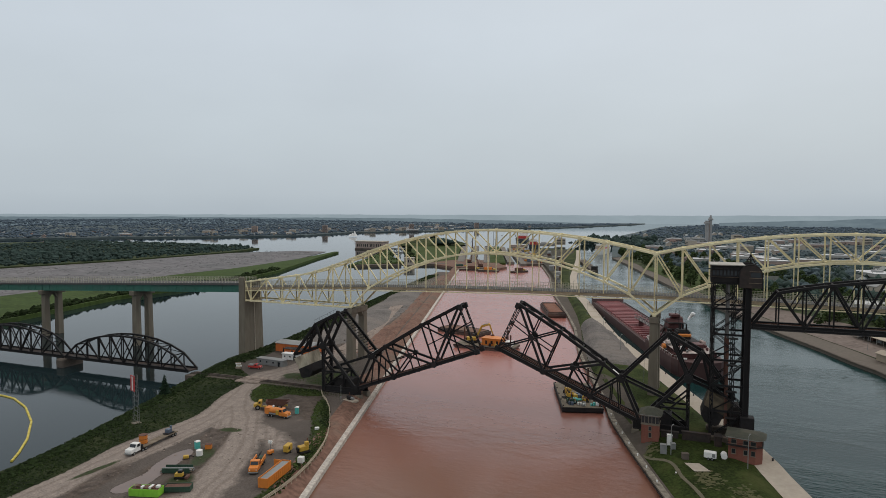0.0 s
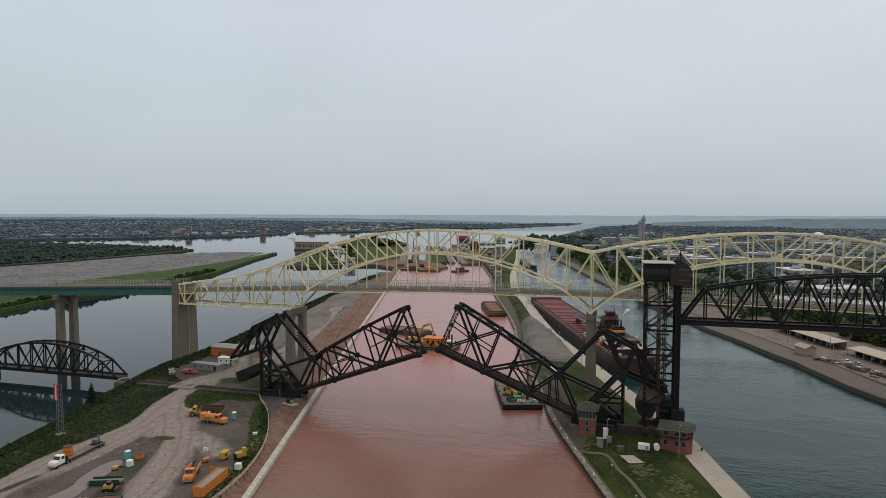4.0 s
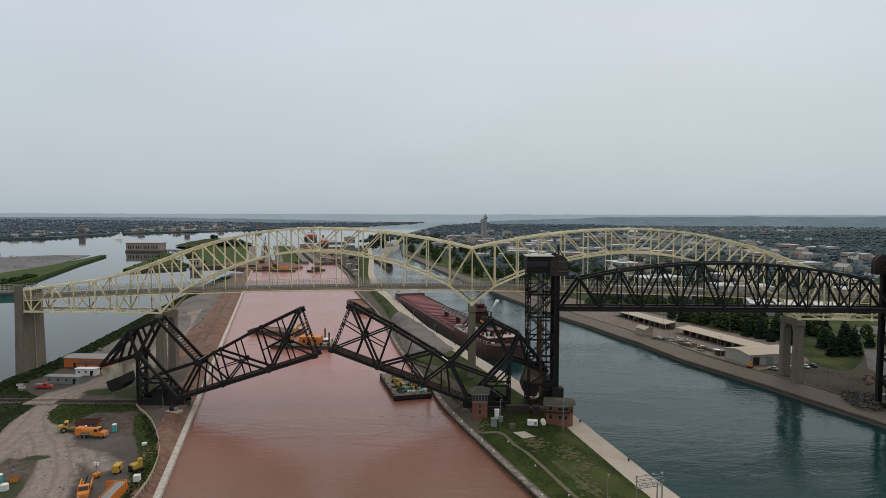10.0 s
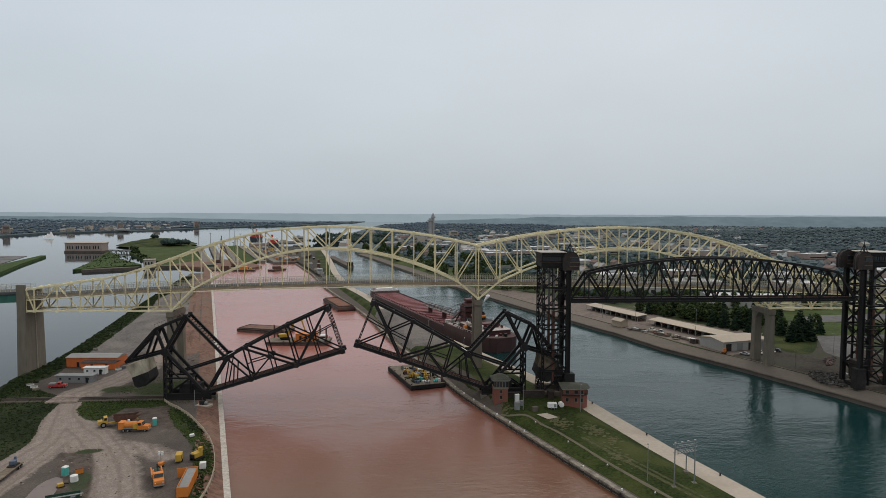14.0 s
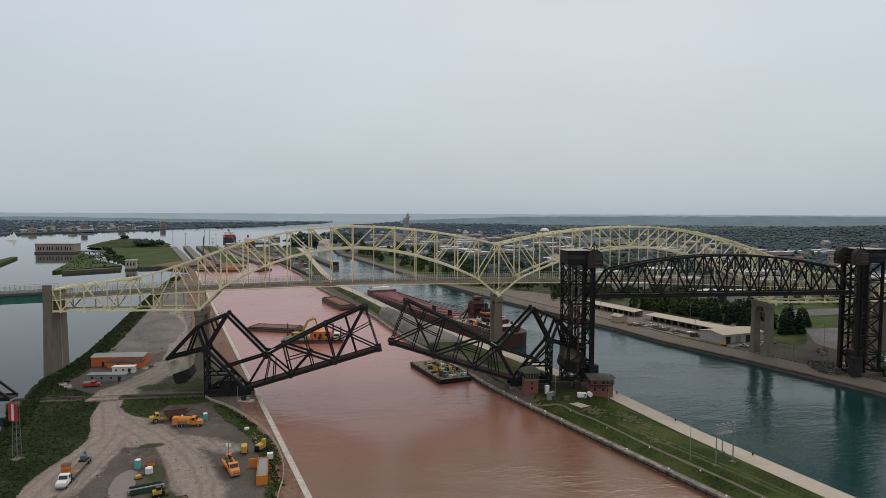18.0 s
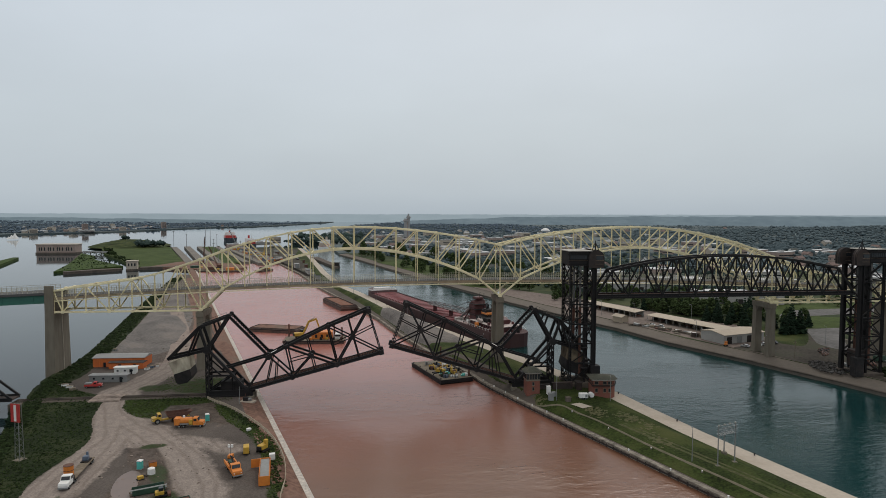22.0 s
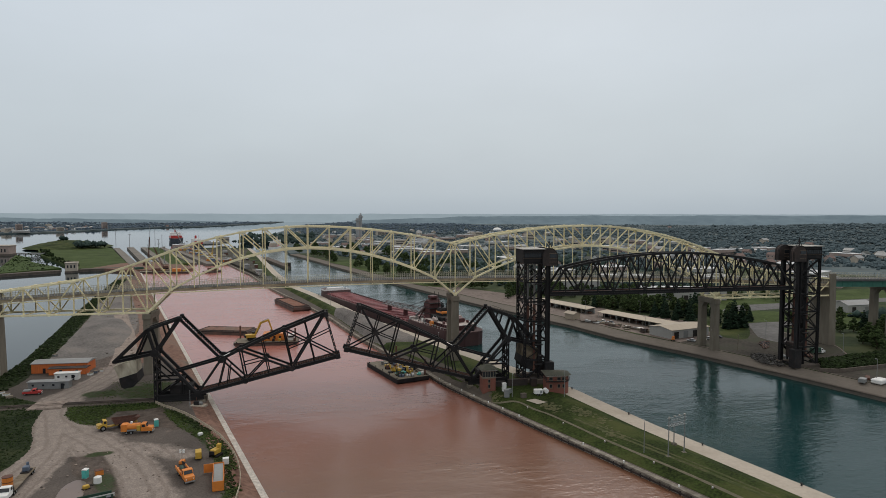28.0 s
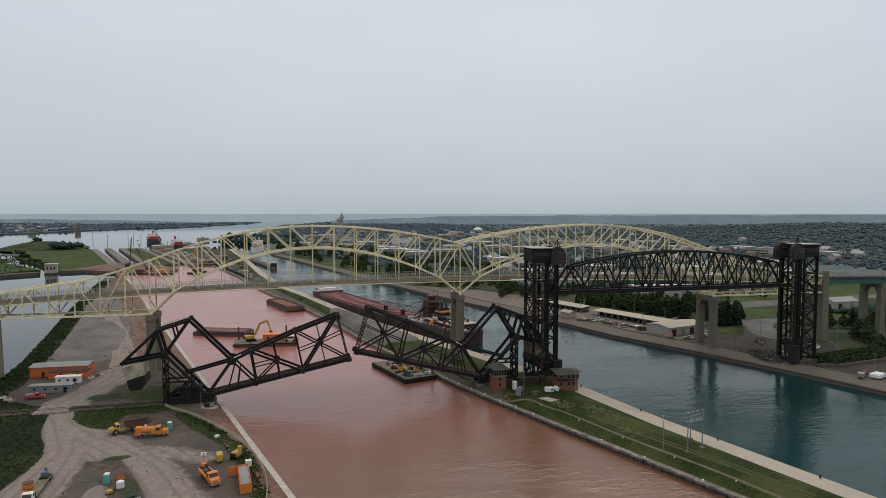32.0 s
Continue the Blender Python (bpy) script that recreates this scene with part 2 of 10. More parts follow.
def strip_slab(name, west, east, ys, z0, z1, mat, label, category):
    return tagged(part(name, strip(bmesh.new(), west, east, ys, z0, z1), mat), label, category, kind="structure")


def smooth_ring(points, steps=6, rough=0.0, seed=1):
    """A closed curve through the points, roughened."""
    rnd = random.Random(seed)
    out, n = [], len(points)
    for k in range(n):
        p0, p1, p2, p3 = (Vector(points[(k + j - 1) % n]) for j in range(4))
        for s in range(steps):
            t = s / steps
            v = 0.5 * (2 * p1 + (p2 - p0) * t + (2 * p0 - 5 * p1 + 4 * p2 - p3) * t * t + (3 * p1 - p0 - 3 * p2 + p3) * t ** 3)
            out.append((v.x + rnd.uniform(-rough, rough), v.y + rnd.uniform(-rough, rough)))
    return out


def patch(name, points, z, mat, label, category, rough=0.4, seed=1, steps=20):
    """A thin uneven patch of ground lying on the ground below it."""
    bm = bmesh.new()
    ring = smooth_ring(points, steps, rough * 0.35, seed)
    vs = [bm.verts.new((x, y, z)) for x, y in ring]
    f = bm.faces.new(vs)
    f.normal_update()
    if f.normal.z < 0:
        f.normal_flip()
    bmesh.ops.triangulate(bm, faces=[f])
    return tagged(part(name, bm, mat), label, category, kind="structure")


def mound(name, x, y, z, rx, ry, h, mat, label, turn=0.0, seed=1, power=1.0, kind="", category="mound"):
    """A heap with a rough outline and an uneven surface."""
    bm = bmesh.new()
    rings, n = 9, 30
    c, s = math.cos(radians(turn)), math.sin(radians(turn))
    vs = []
    for r in range(rings + 1):
        f = r / rings
        row = []
        for k in range(n):
            a = 2 * math.pi * k / n
            w = 1 + 0.22 * noise.noise((math.cos(a) * 1.3 + seed * 7, math.sin(a) * 1.3, seed))
            px, py = rx * f * w * math.cos(a), ry * f * w * math.sin(a)
            hz = h * (1 - f ** power) * (1 + 0.35 * noise.noise((px * 0.18 + seed * 3, py * 0.18, 0.3)))
            hz = max(hz, 0) if r < rings else -0.3
            row.append(bm.verts.new((x + px * c - py * s, y + px * s + py * c, z + hz)))
        vs.append(row)
    for r in range(rings):
        for k in range(n):
            if r == 0:
                continue
            bm.faces.new((vs[r][k], vs[r + 1][k], vs[r + 1][(k + 1) % n], vs[r][(k + 1) % n]))
    bm.faces.new(vs[1])
    for v in vs[0]:
        bm.verts.remove(v)
    bmesh.ops.recalc_face_normals(bm, faces=bm.faces[:])
    if sum(f.normal.z for f in bm.faces) < 0:
        bmesh.ops.reverse_faces(bm, faces=bm.faces[:])
    for f in bm.faces:
        f.smooth = True
    ob = part(name, bm, mat)
    return tagged(ob, label, category, kind=kind)


def outline_slab(name, outline, z0, z1, mat, label, category):
    return tagged(part(name, slab(bmesh.new(), outline, z0, z1), mat), label, category, kind="structure")


MEMBERS = {}


def member_mesh(shape, mat):
    """One metre of steel along z: an I-section, a channelled box, or a laced pair of channels."""
    key = (shape, mat.name)
    if key in MEMBERS:
        return MEMBERS[key]
    bm = bmesh.new()
    if shape == "I":
        t, w = 0.16, 0.22
        ring = [(-.5, -.5), (.5, -.5), (.5, -.5 + t), (w / 2, -.5 + t), (w / 2, .5 - t), (.5, .5 - t), (.5, .5), (-.5, .5), (-.5, .5 - t), (-w / 2, .5 - t), (-w / 2, -.5 + t), (-.5, -.5 + t)]
        lo, hi = [bm.verts.new((x, y, 0)) for x, y in ring], [bm.verts.new((x, y, 1)) for x, y in ring]
        for k in range(12):
            bm.faces.new((lo[k], lo[(k + 1) % 12], hi[(k + 1) % 12], hi[k]))
        bm.faces.new(lo[::-1]), bm.faces.new(hi)
    elif shape == "box":
        c = 0.08
        ring = [(-.5 + c, -.5), (.5 - c, -.5), (.5, -.5 + c), (.5, .5 - c), (.5 - c, .5), (-.5 + c, .5), (-.5, .5 - c), (-.5, -.5 + c)]
        lo, hi = [bm.verts.new((x, y, 0)) for x, y in ring], [bm.verts.new((x, y, 1)) for x, y in ring]
        for k in range(8):
            bm.faces.new((lo[k], lo[(k + 1) % 8], hi[(k + 1) % 8], hi[k]))
        bm.faces.new(lo[::-1]), bm.faces.new(hi)
    else:
        count = int(shape[5:])
        for s in (-1, 1):
            box(bm, (-.5, s * .5 - (.25 if s > 0 else 0), 0), (.5, s * .5 + (0 if s > 0 else .25), 1))
        for k in range(count):
            a, b = k / count, (k + 1) / count
            y0, y1 = (-.3, .3) if k % 2 else (.3, -.3)
            e = 0.34 / count
            for x in (-.46, .40):
                vs = [bm.verts.new(v) for v in ((x, y0, a), (x, y0, a + e), (x, y1, b), (x, y1, b - e), (x + .06, y0, a), (x + .06, y0, a + e), (x + .06, y1, b), (x + .06, y1, b - e))]
                for f in ((0, 1, 2, 3), (7, 6, 5, 4), (0, 4, 5, 1), (2, 6, 7, 3), (1, 5, 6, 2), (3, 7, 4, 0)):
                    bm.faces.new([vs[i] for i in f])
    bmesh.ops.recalc_face_normals(bm, faces=bm.faces[:])
    me = bpy.data.meshes.new("member")
    bm.to_mesh(me)
    bm.free()
    me.materials.append(mat)
    MEMBERS[key] = me
    return me


def member(name, parent, p, q, across, deep, mat, shape="I", side=(0, 1, 0)):
    """A straight steel member from p to q as a part of its own; side: the way its width lies."""
    p, q = Vector(p), Vector(q)
    z = (q - p).normalized()
    x = Vector(side) - Vector(side).dot(z) * z
    if x.length < 1e-3:
        x = Vector((1, 0, 0)) - z.x * z
    x.normalize()
    y = z.cross(x)
    ob = new(name, member_mesh(shape, mat))
    ob.parent = parent
    m = Matrix((x * across, y * deep, z * (q - p).length)).transposed().to_4x4()
    m.translation = p
    ob.matrix_basis = m
    return ob
# ---- land and water ----
DYKE_GRASS = material("lush_dyke_grass", (0.050, 0.078, 0.022), 0.95, 0.0, 0.5, 0.3, 0.03, 0.1, tint=(0.035, 0.055, 0.02), tint_amount=0.7)
WORN_WALL = material("worn_wall_coping", (0.225, 0.203, 0.17), 0.9, 0.0, 0.8, 0.6, 0.2, 0.05, tint=(0.075, 0.062, 0.05), tint_amount=0.7)
DARK_GRAVEL = material("dark_dirt_path", (0.095, 0.08, 0.068), 0.95, 0.0, 0.3, 0.6, 0.08, 0.05, tint=(0.055, 0.05, 0.04), tint_amount=0.6)
QUAY = material("worn_quay_concrete", (0.138, 0.120, 0.102), 0.9, 0.0, 0.18, 0.7, 0.06, tint=(0.105, 0.092, 0.08), tint_amount=0.6)


def wall_x(y):
    """The brown canal's western wall."""
    return -112.7 - 0.294 * (y + 40)


def island_w(y):
    pts = [(-400, 106), (-90, -2.2), (-70, -9.4), (-40, -20.4), (-20, -27.5), (-9, -31.4), (8, -37), (17, -39.6), (28, -42), (92, -60.5), (127, -68.8), (181, -79.5), (231, -92.8), (355, -128.5), (485, -157.6), (642, -201.6), (812, -249.7), (1100, -327)]
    return float(np.interp(y, [p[0] for p in pts], [p[1] for p in pts]))


def island_e(y):
    pts = [(-400, 111), (-103, 33.4), (-70, 24.7), (-40, 16.8), (-20, 11.3), (-10, 8.9), (0, 6.2), (41, -8), (100, -29.5), (161, -51.4), (208, -64.2), (290, -84.7), (356, -104.7), (487, -128), (752, -165), (1067, -216), (1100, -222)]
    return float(np.interp(y, [p[0] for p in pts], [p[1] for p in pts]))


def blue_e(y):
    pts = [(-400, 224), (-60, 125.5), (-20, 113.5), (0, 107), (20, 99.5), (40, 92.5), (60, 84), (83, 74.5), (125, 64), (139, 58.5), (167, 50), (213, 33.5), (240, 25), (300, 8), (406, -22), (549, -58), (702, -95), (830, -130), (1691, -215), (3173, -148), (4600, 300)]
    return float(np.interp(y, [p[0] for p in pts], [p[1] for p in pts]))


def turf_w(y):
    """Where the turf begins behind the canal wall and its gravel strip."""
    return island_w(y) + 2.2 + float(np.interp(y, [60, 181, 231, 355, 480], [0, 2.0, 4.6, 9.5, 9.0]))


def walk_z(y):
    """The walkway falls gently towards the near end of the island."""
    return float(np.interp(y, [-50, -12], [0.9, 2.1]))


def lawn_z(x, y):
    """The island's crowned turf: low behind the canal wall and the walkway, higher in the middle."""
    west, east = x - turf_w(y), island_e(y) - 7.2 - x
    crown = float(np.interp(y, [-60, -20, 40], [2.3, 2.8, 3.0]))
    run = float(np.interp(y, [-20, 30], [6.0, 3.5]))
    f, g = (min(max(d / run, 0.0), 1.0) for d in (west, east))
    f, g = f * f * (3 - 2 * f), g * g * (3 - 2 * g)
    return min(1.05 + (crown - 1.05) * f, walk_z(y) - 0.03 + (crown - walk_z(y) + 0.03) * g)


def shore_w(y):
    pts = [(-400, -130), (-180, -160), (-97, -181), (-54, -190), (-9, -203), (27, -213), (77, -217), (150, -230), (235, -246), (350, -266), (480, -288), (700, -352), (1100, -462)]
    return float(np.interp(y, [p[0] for p in pts], [p[1] for p in pts]))


SEA = -0.45
YS = [-400, -250, -140, -97, -54, -31.8, -9, 27, 77, 150, 235, 318, 400, 480, 622, 700, 800, 1000, 1100]
bm = bmesh.new()
bmesh.ops.create_grid(bm, x_segments=1, y_segments=1, size=4900)
water = tagged(part("water", bm, CALM_WATER), "calm teal-grey river water", "water", kind="structure")
water.location.z = SEA
YW = [-400, -103, -70, -60, -40, -20, 0, 20, 41, 60, 83, 125, 176, 213, 240, 287, 367, 406, 487, 549, 702, 752, 830, 1000]
bm = bmesh.new()
ww = [bm.verts.new((island_e(y) - 1, y, SEA + 0.02)) for y in YW] + [bm.verts.new((blue_e(y) + 1, y, SEA + 0.02)) for y in reversed(YW)]
bmesh.ops.triangulate(bm, faces=[bm.faces.new(ww)])
bmesh.ops.recalc_face_normals(bm, faces=bm.faces[:])
tagged(part("water_blue_canal", bm, TEAL_WATER), "teal canal water with fine ripples", "water", kind="structure")
bm = bmesh.new()
YB = [y for y in YS if y < 560] + [600, 660]
wv = [bm.verts.new((wall_x(y) - 1, y, SEA + 0.02)) for y in YB] + [bm.verts.new((island_w(y) + 1, y, SEA + 0.02)) for y in reversed(YB)]
bmesh.ops.triangulate(bm, faces=[bm.faces.new(wv)])
tagged(part("water_canal", bm, BROWN_WATER), "silty red-brown canal water with fine ripples", "water", kind="structure")

G = 2.6
# the west bank: yard, red earth strip, canal wall
strip_slab("ground", shore_w, lambda y: wall_x(y) - 9, [y for y in YS if y <= 480], -2, G, GRAVEL, "gravel and dirt work yard on the canal bank", "ground")
YK = [y for y in YS if y <= 480] + [560]
bm = bmesh.new()
rows = [[bm.verts.new((wall_x(y) - d, y, z)) for d, z in ((9.0, -2), (9.0, G - 0.03), (5.6, G - 0.1), (4.2, G - 0.7), (2.6, 0.95), (1.7, 0.78), (1.7, -2))] for y in YK]
for a, b in zip(rows, rows[1:]):
    for k in range(6):
        bm.faces.new((a[k], a[k + 1], b[k + 1], b[k]))
tagged(part("ground_bank", bm, RED_EARTH), "red excavated earth bank sloping to the canal wall", "ground", kind="structure")
strip_slab("canal_wall_west", lambda y: wall_x(y) - 1.7, wall_x, YK, -2, 0.85, COPING, "pale concrete canal wall coping", "wall")
# the island between the canals
YI = [y for y in sorted(set(YS + list(range(-400, -100, 25)) + list(range(-100, 60, 5)) + list(range(60, 1100, 20)))) if y <= 1000]
bm = bmesh.new()
rows = []
for y in YI:
    w, e = turf_w(y), island_e(y) - 7.2
    q = min(1.0, max((e - w) / 13.0, 0.05))
    xs = [w + d * q for d in (0, 1, 2, 3.2, 4.6, 6.2)] + [(w + e) / 2] + [e - d * q for d in (6.2, 4.6, 3.2, 2, 1, 0)]
    rows.append([bm.verts.new((w, y, -2))] + [bm.verts.new((x, y, lawn_z(x, y))) for x in xs] + [bm.verts.new((e, y, -2))])
for a, b in zip(rows, rows[1:]):
    for k in range(len(a) - 1):
        f = bm.faces.new((a[k], a[k + 1], b[k + 1], b[k]))
        f.smooth = 0 < k < len(a) - 2
for r in (rows[0][::-1], rows[-1]):
    bm.faces.new(r)
tagged(part("ground_island", bm, GRASS), "mown grass on the long island between the canals", "ground", kind="structure")
strip_slab("pavement_island", lambda y: island_w(y) + 1.5, lambda y: turf_w(y) + 0.1, YI, -2, 1.12, DARK_GRAVEL, "dirty gravel path behind the island wall", "pavement")
strip_slab("canal_wall_island", island_w, lambda y: island_w(y) + 1.5, YI, -2, 1.2, WORN_WALL, "dark weathered island canal wall", "wall")
bm = bmesh.new()
rows = [[bm.verts.new(c) for c in ((island_e(y) - 7.3, y, -2), (island_e(y) - 7.3, y, walk_z(y)), (island_e(y), y, walk_z(y)), (island_e(y), y, -2))] for y in YI]
for a, b in zip(rows, rows[1:]):
    for k in range(3):
        bm.faces.new((a[k], a[k + 1], b[k + 1], b[k]))
tagged(part("walkway", bm, PALE_CONCRETE), "pale concrete walkway along the blue canal", "pavement", kind="structure")
# the mainland
YE = sorted({-400, -60, -20, 0, 20, 40, 60, 83, 125, 139, 167, 213, 240, 300, 406, 549, 702, 819} | set(range(-400, 819, 40)))
bm = bmesh.new()
rows = [[bm.verts.new(c) for c in ((blue_e(y), y, -2), (blue_e(y), y, 1.55), (blue_e(y) + 0.5, y, 1.7), (blue_e(y) + 9.5, y, 2.5), (blue_e(y) + 12.2, y, 2.95), (blue_e(y) + 12.2, y, -2))] for y in YE]
for a, b in zip(rows, rows[1:]):
    for k in range(5):
        bm.faces.new((a[k], a[k + 1], b[k + 1], b[k]))
tagged(part("quay", bm, QUAY), "concrete quay edge on the far side of the blue canal", "pavement", kind="structure")
bm = bmesh.new()
for a, b in zip(YE, YE[1:]):
    if -140 <= a < 330:
        tube(bm, (blue_e(a) - 0.12, a, 1.2), (blue_e(b) - 0.12, b, 1.2), 0.3, sides=6)
tagged(part("quay_fender", bm, DARK_CONCRETE), "dark fender rail along the quay edge", "trim", kind="structure")
strip_slab("ground_mainland", lambda y: blue_e(y) + 11.5, lambda y: 900, YE, -2, 3.0, SCRUB, "grassy mainland beside the quay", "ground")
YF = [819, 1000, 1250, 1691, 2400, 3173, 4000, 4800]
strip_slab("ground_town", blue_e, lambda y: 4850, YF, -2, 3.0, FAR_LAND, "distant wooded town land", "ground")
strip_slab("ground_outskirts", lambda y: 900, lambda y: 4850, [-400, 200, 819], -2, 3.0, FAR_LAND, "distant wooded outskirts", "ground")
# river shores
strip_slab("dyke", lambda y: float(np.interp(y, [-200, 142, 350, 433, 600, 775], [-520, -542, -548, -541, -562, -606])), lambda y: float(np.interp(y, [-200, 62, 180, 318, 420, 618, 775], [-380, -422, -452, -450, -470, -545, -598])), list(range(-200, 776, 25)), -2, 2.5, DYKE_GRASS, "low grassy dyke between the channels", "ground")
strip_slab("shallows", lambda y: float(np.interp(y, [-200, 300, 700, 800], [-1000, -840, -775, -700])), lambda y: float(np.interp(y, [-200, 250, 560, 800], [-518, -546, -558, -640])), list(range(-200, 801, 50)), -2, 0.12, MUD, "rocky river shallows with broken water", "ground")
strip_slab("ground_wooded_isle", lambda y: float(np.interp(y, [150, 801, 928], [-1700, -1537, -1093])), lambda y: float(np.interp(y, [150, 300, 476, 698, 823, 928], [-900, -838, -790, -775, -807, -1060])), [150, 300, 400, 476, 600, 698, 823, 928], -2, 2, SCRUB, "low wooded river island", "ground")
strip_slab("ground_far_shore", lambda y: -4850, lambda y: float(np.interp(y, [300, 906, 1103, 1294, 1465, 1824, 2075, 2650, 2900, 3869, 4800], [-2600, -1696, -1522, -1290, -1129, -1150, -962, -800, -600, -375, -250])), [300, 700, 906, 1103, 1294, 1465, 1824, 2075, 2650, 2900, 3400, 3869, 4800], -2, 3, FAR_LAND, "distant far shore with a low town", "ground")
# ---- the railway bridges ----
YC = 4.6
Y1, Y2 = YC - 2.9, YC + 2.9
HEEL = 5.0
D0 = (-14.1, 15.3)
ARM = (10.75, 10.1)
SECONDS = [0, 4, 8, 12, 16, 20, 24, 28, 32]


def lowering(side, t):
    """The leaf's opening angle in degrees as it comes down."""
    return 20.6 - 0.28 * t if side > 0 else 23.0 - 0.265 * t


def turned(v, deg):
    c, s = math.cos(radians(deg)), math.sin(radians(deg))
    return v[0] * c - v[1] * s, v[0] * s + v[1] * c


MOVING = []


def bascule(side, heel_x, label):
    """A heel-trunnion bascule: fixed tower, leaf, counterweight frame, link and operating strut. side 1: the leaf reaches to +x."""
    top = thing("bascule_bridge", label, "bascule bridge", "bascule spans", (heel_x, 0, HEEL))
    X = lambda x, y, z: (side * x, y, z)
    planes = (Y1, Y2)
    # fixed tower
    for y in planes:
        member("column", top, X(D0[0], y, -2.4), X(D0[0], y, 16), 1.0, 1.1, BLACK, "laced9")
        member("raking_leg", top, X(D0[0], y, 16), X(0.2, y, -0.3), 0.9, 1.0, BLACK, "box")
        member("sill_girder", top, X(-14.6, y, -1.1), X(2.0, y, -1.1), 0.9, 2.4, BLACK, "I")
        member("strut", top, X(D0[0], y, 5.6), X(-5.2, y, 5.6), 0.5, 0.6, BLACK)
        member("strut", top, X(D0[0], y, -0.6), X(-5.2, y, 5.6), 0.5, 0.6, BLACK)
        member("strut", top, X(-5.2, y, 5.6), X(-5.2, y, -0.6), 0.5, 0.6, BLACK)
        member("strut", top, X(-9, y, 5.6), X(D0[0], y, 10.5), 0.4, 0.5, BLACK)
        part("footing", boxes((X(0.2, y - 1.2, -6.5) if side > 0 else X(2.4, y - 1.2, -6.5), X(2.4, y + 1.2, -2.2) if side > 0 else X(0.2, y + 1.2, -2.2)), bevel=0.1), CONCRETE, top, "stained concrete footing")
    for x, z in ((D0[0], 15), (D0[0], 10), (D0[0], 4), (D0[0], -1.1), (-5.2, 5.6), (0.6, -1.1), (-7, -1.1)):
        member("cross_beam", top, X(x, Y1, z), X(x, Y2, z), 0.6, 0.8, BLACK, side=(0, 0, 1))
    for z0, z1 in ((-1.1, 4), (4, 10), (10, 15)):
        member("sway_brace", top, X(D0[0], Y1, z0), X(D0[0], Y2, z1), 0.35, 0.35, BLACK, side=(1, 0, 0))
        member("sway_brace", top, X(D0[0], Y2, z0), X(D0[0], Y1, z1), 0.35, 0.35, BLACK, side=(1, 0, 0))
    a, b = sorted((side * -9.5, side * -2.0))
    part("machinery_house", boxes(((a, Y1 + 0.6, -1.0), (b, Y2 - 0.6, 3.2)), bevel=0.1), BLACK, top)
    # leaf
    lower = [(0, 0), (17, 0), (34, 0), (51.0, 0)]
    E, T1, T2, F = ARM, (17.5, 11.7), (34.2, 14.9), (50.4, 17.2)
    lo, hi = sorted((side * 0.2, side * 0.7))
    leaf = part("leaf", boxes(((lo, Y1 - 0.2, -0.75), (hi, Y2 + 0.2, 0.15)), bevel=0.05), BLACK, top, "raised black steel truss leaf coming down")
    for k in range(1, 12):
        member("floor_beam", leaf, X(1.2 + k * 4.4, Y1, -0.3), X(1.2 + k * 4.4, Y2, -0.3), 0.5, 0.9, BLACK, side=(1, 0, 0))
    for y in (YC - 0.95, YC + 0.95):
        member("stringer", leaf, X(0, y, 0.1), X(51, y, 0.1), 0.4, 0.9, BLACK)
        member("rail", leaf, X(0, y + 0.2, 0.68), X(51, y + 0.2, 0.68), 0.12, 0.18, RUST)
    for k in range(80):
        x = 0.5 + k * 0.635
        member("sleeper", leaf, X(x, YC - 1.5, 0.52), X(x, YC + 1.5, 0.52), 0.26, 0.15, RUST, "box", side=(1, 0, 0))
    P = lambda p, y: X(p[0], y, p[1])
    mid = lambda p, q, f=0.5: (p[0] + (q[0] - p[0]) * f, p[1] + (q[1] - p[1]) * f)
    for y in planes:
        member("bottom_chord", leaf, P((-0.6, 0), y), P((51.6, 0), y), 0.8, 1.25, BLACK, "I")
        for p, q in ((E, T1), (T1, T2), (T2, F)):
            member("top_chord", leaf, P(p, y), P(q, y), 0.8, 1.0, BLACK, "box")
        member("end_post", leaf, P(lower[0], y), P(E, y), 0.7, 0.8, BLACK, "box")
        member("toe_post", leaf, P(F, y), P(lower[3], y), 0.6, 0.65, BLACK, "laced14")
        member("diagonal", leaf, P(E, y), P(lower[1], y), 0.5, 0.6, BLACK, "box")
        member("vertical", leaf, P(T1, y), P(lower[1], y), 0.45, 0.5, BLACK)
        member("vertical", leaf, P(T2, y), P(lower[2], y), 0.45, 0.5, BLACK)
        member("hanger", leaf, P(mid(E, lower[1], 0.32), y), P((10.3, 0), y), 0.35, 0.4, BLACK)
        member("hanger", leaf, P(mid(E, lower[1], 0.12), y), P((7.0, 0), y), 0.35, 0.4, BLACK)
        # subdivided panels
        for t0, t1, b0, b1, flip in ((T1, T2, lower[1], lower[2], True), (T2, F, lower[2], lower[3], False)):
            if flip:
                main, other = (t0, b1), (b0, t1)
            else:
                main, other = (b0, t1), (t0, b1)
            c = mid(*main)
            member("diagonal", leaf, P(main[0], y), P(main[1], y), 0.6, 0.75, BLACK, "box")
            if flip:
                member("sub_diagonal", leaf, P(b0, y), P(c, y), 0.4, 0.5, BLACK)
            else:
                member("sub_diagonal", leaf, P(t0, y), P(b1, y), 0.4, 0.5, BLACK)
            member("sub_vertical", leaf, P(mid(t0, t1), y), P(mid(b0, b1), y), 0.35, 0.4, BLACK)
            member("sub_strut", leaf, P(mid(t0, b0), y), P(c, y), 0.3, 0.35, BLACK)
            if not flip:
                member("sub_strut", leaf, P(c, y), P(mid(t1, b1, 0.4), y), 0.3, 0.35, BLACK)
            bm = bmesh.new()
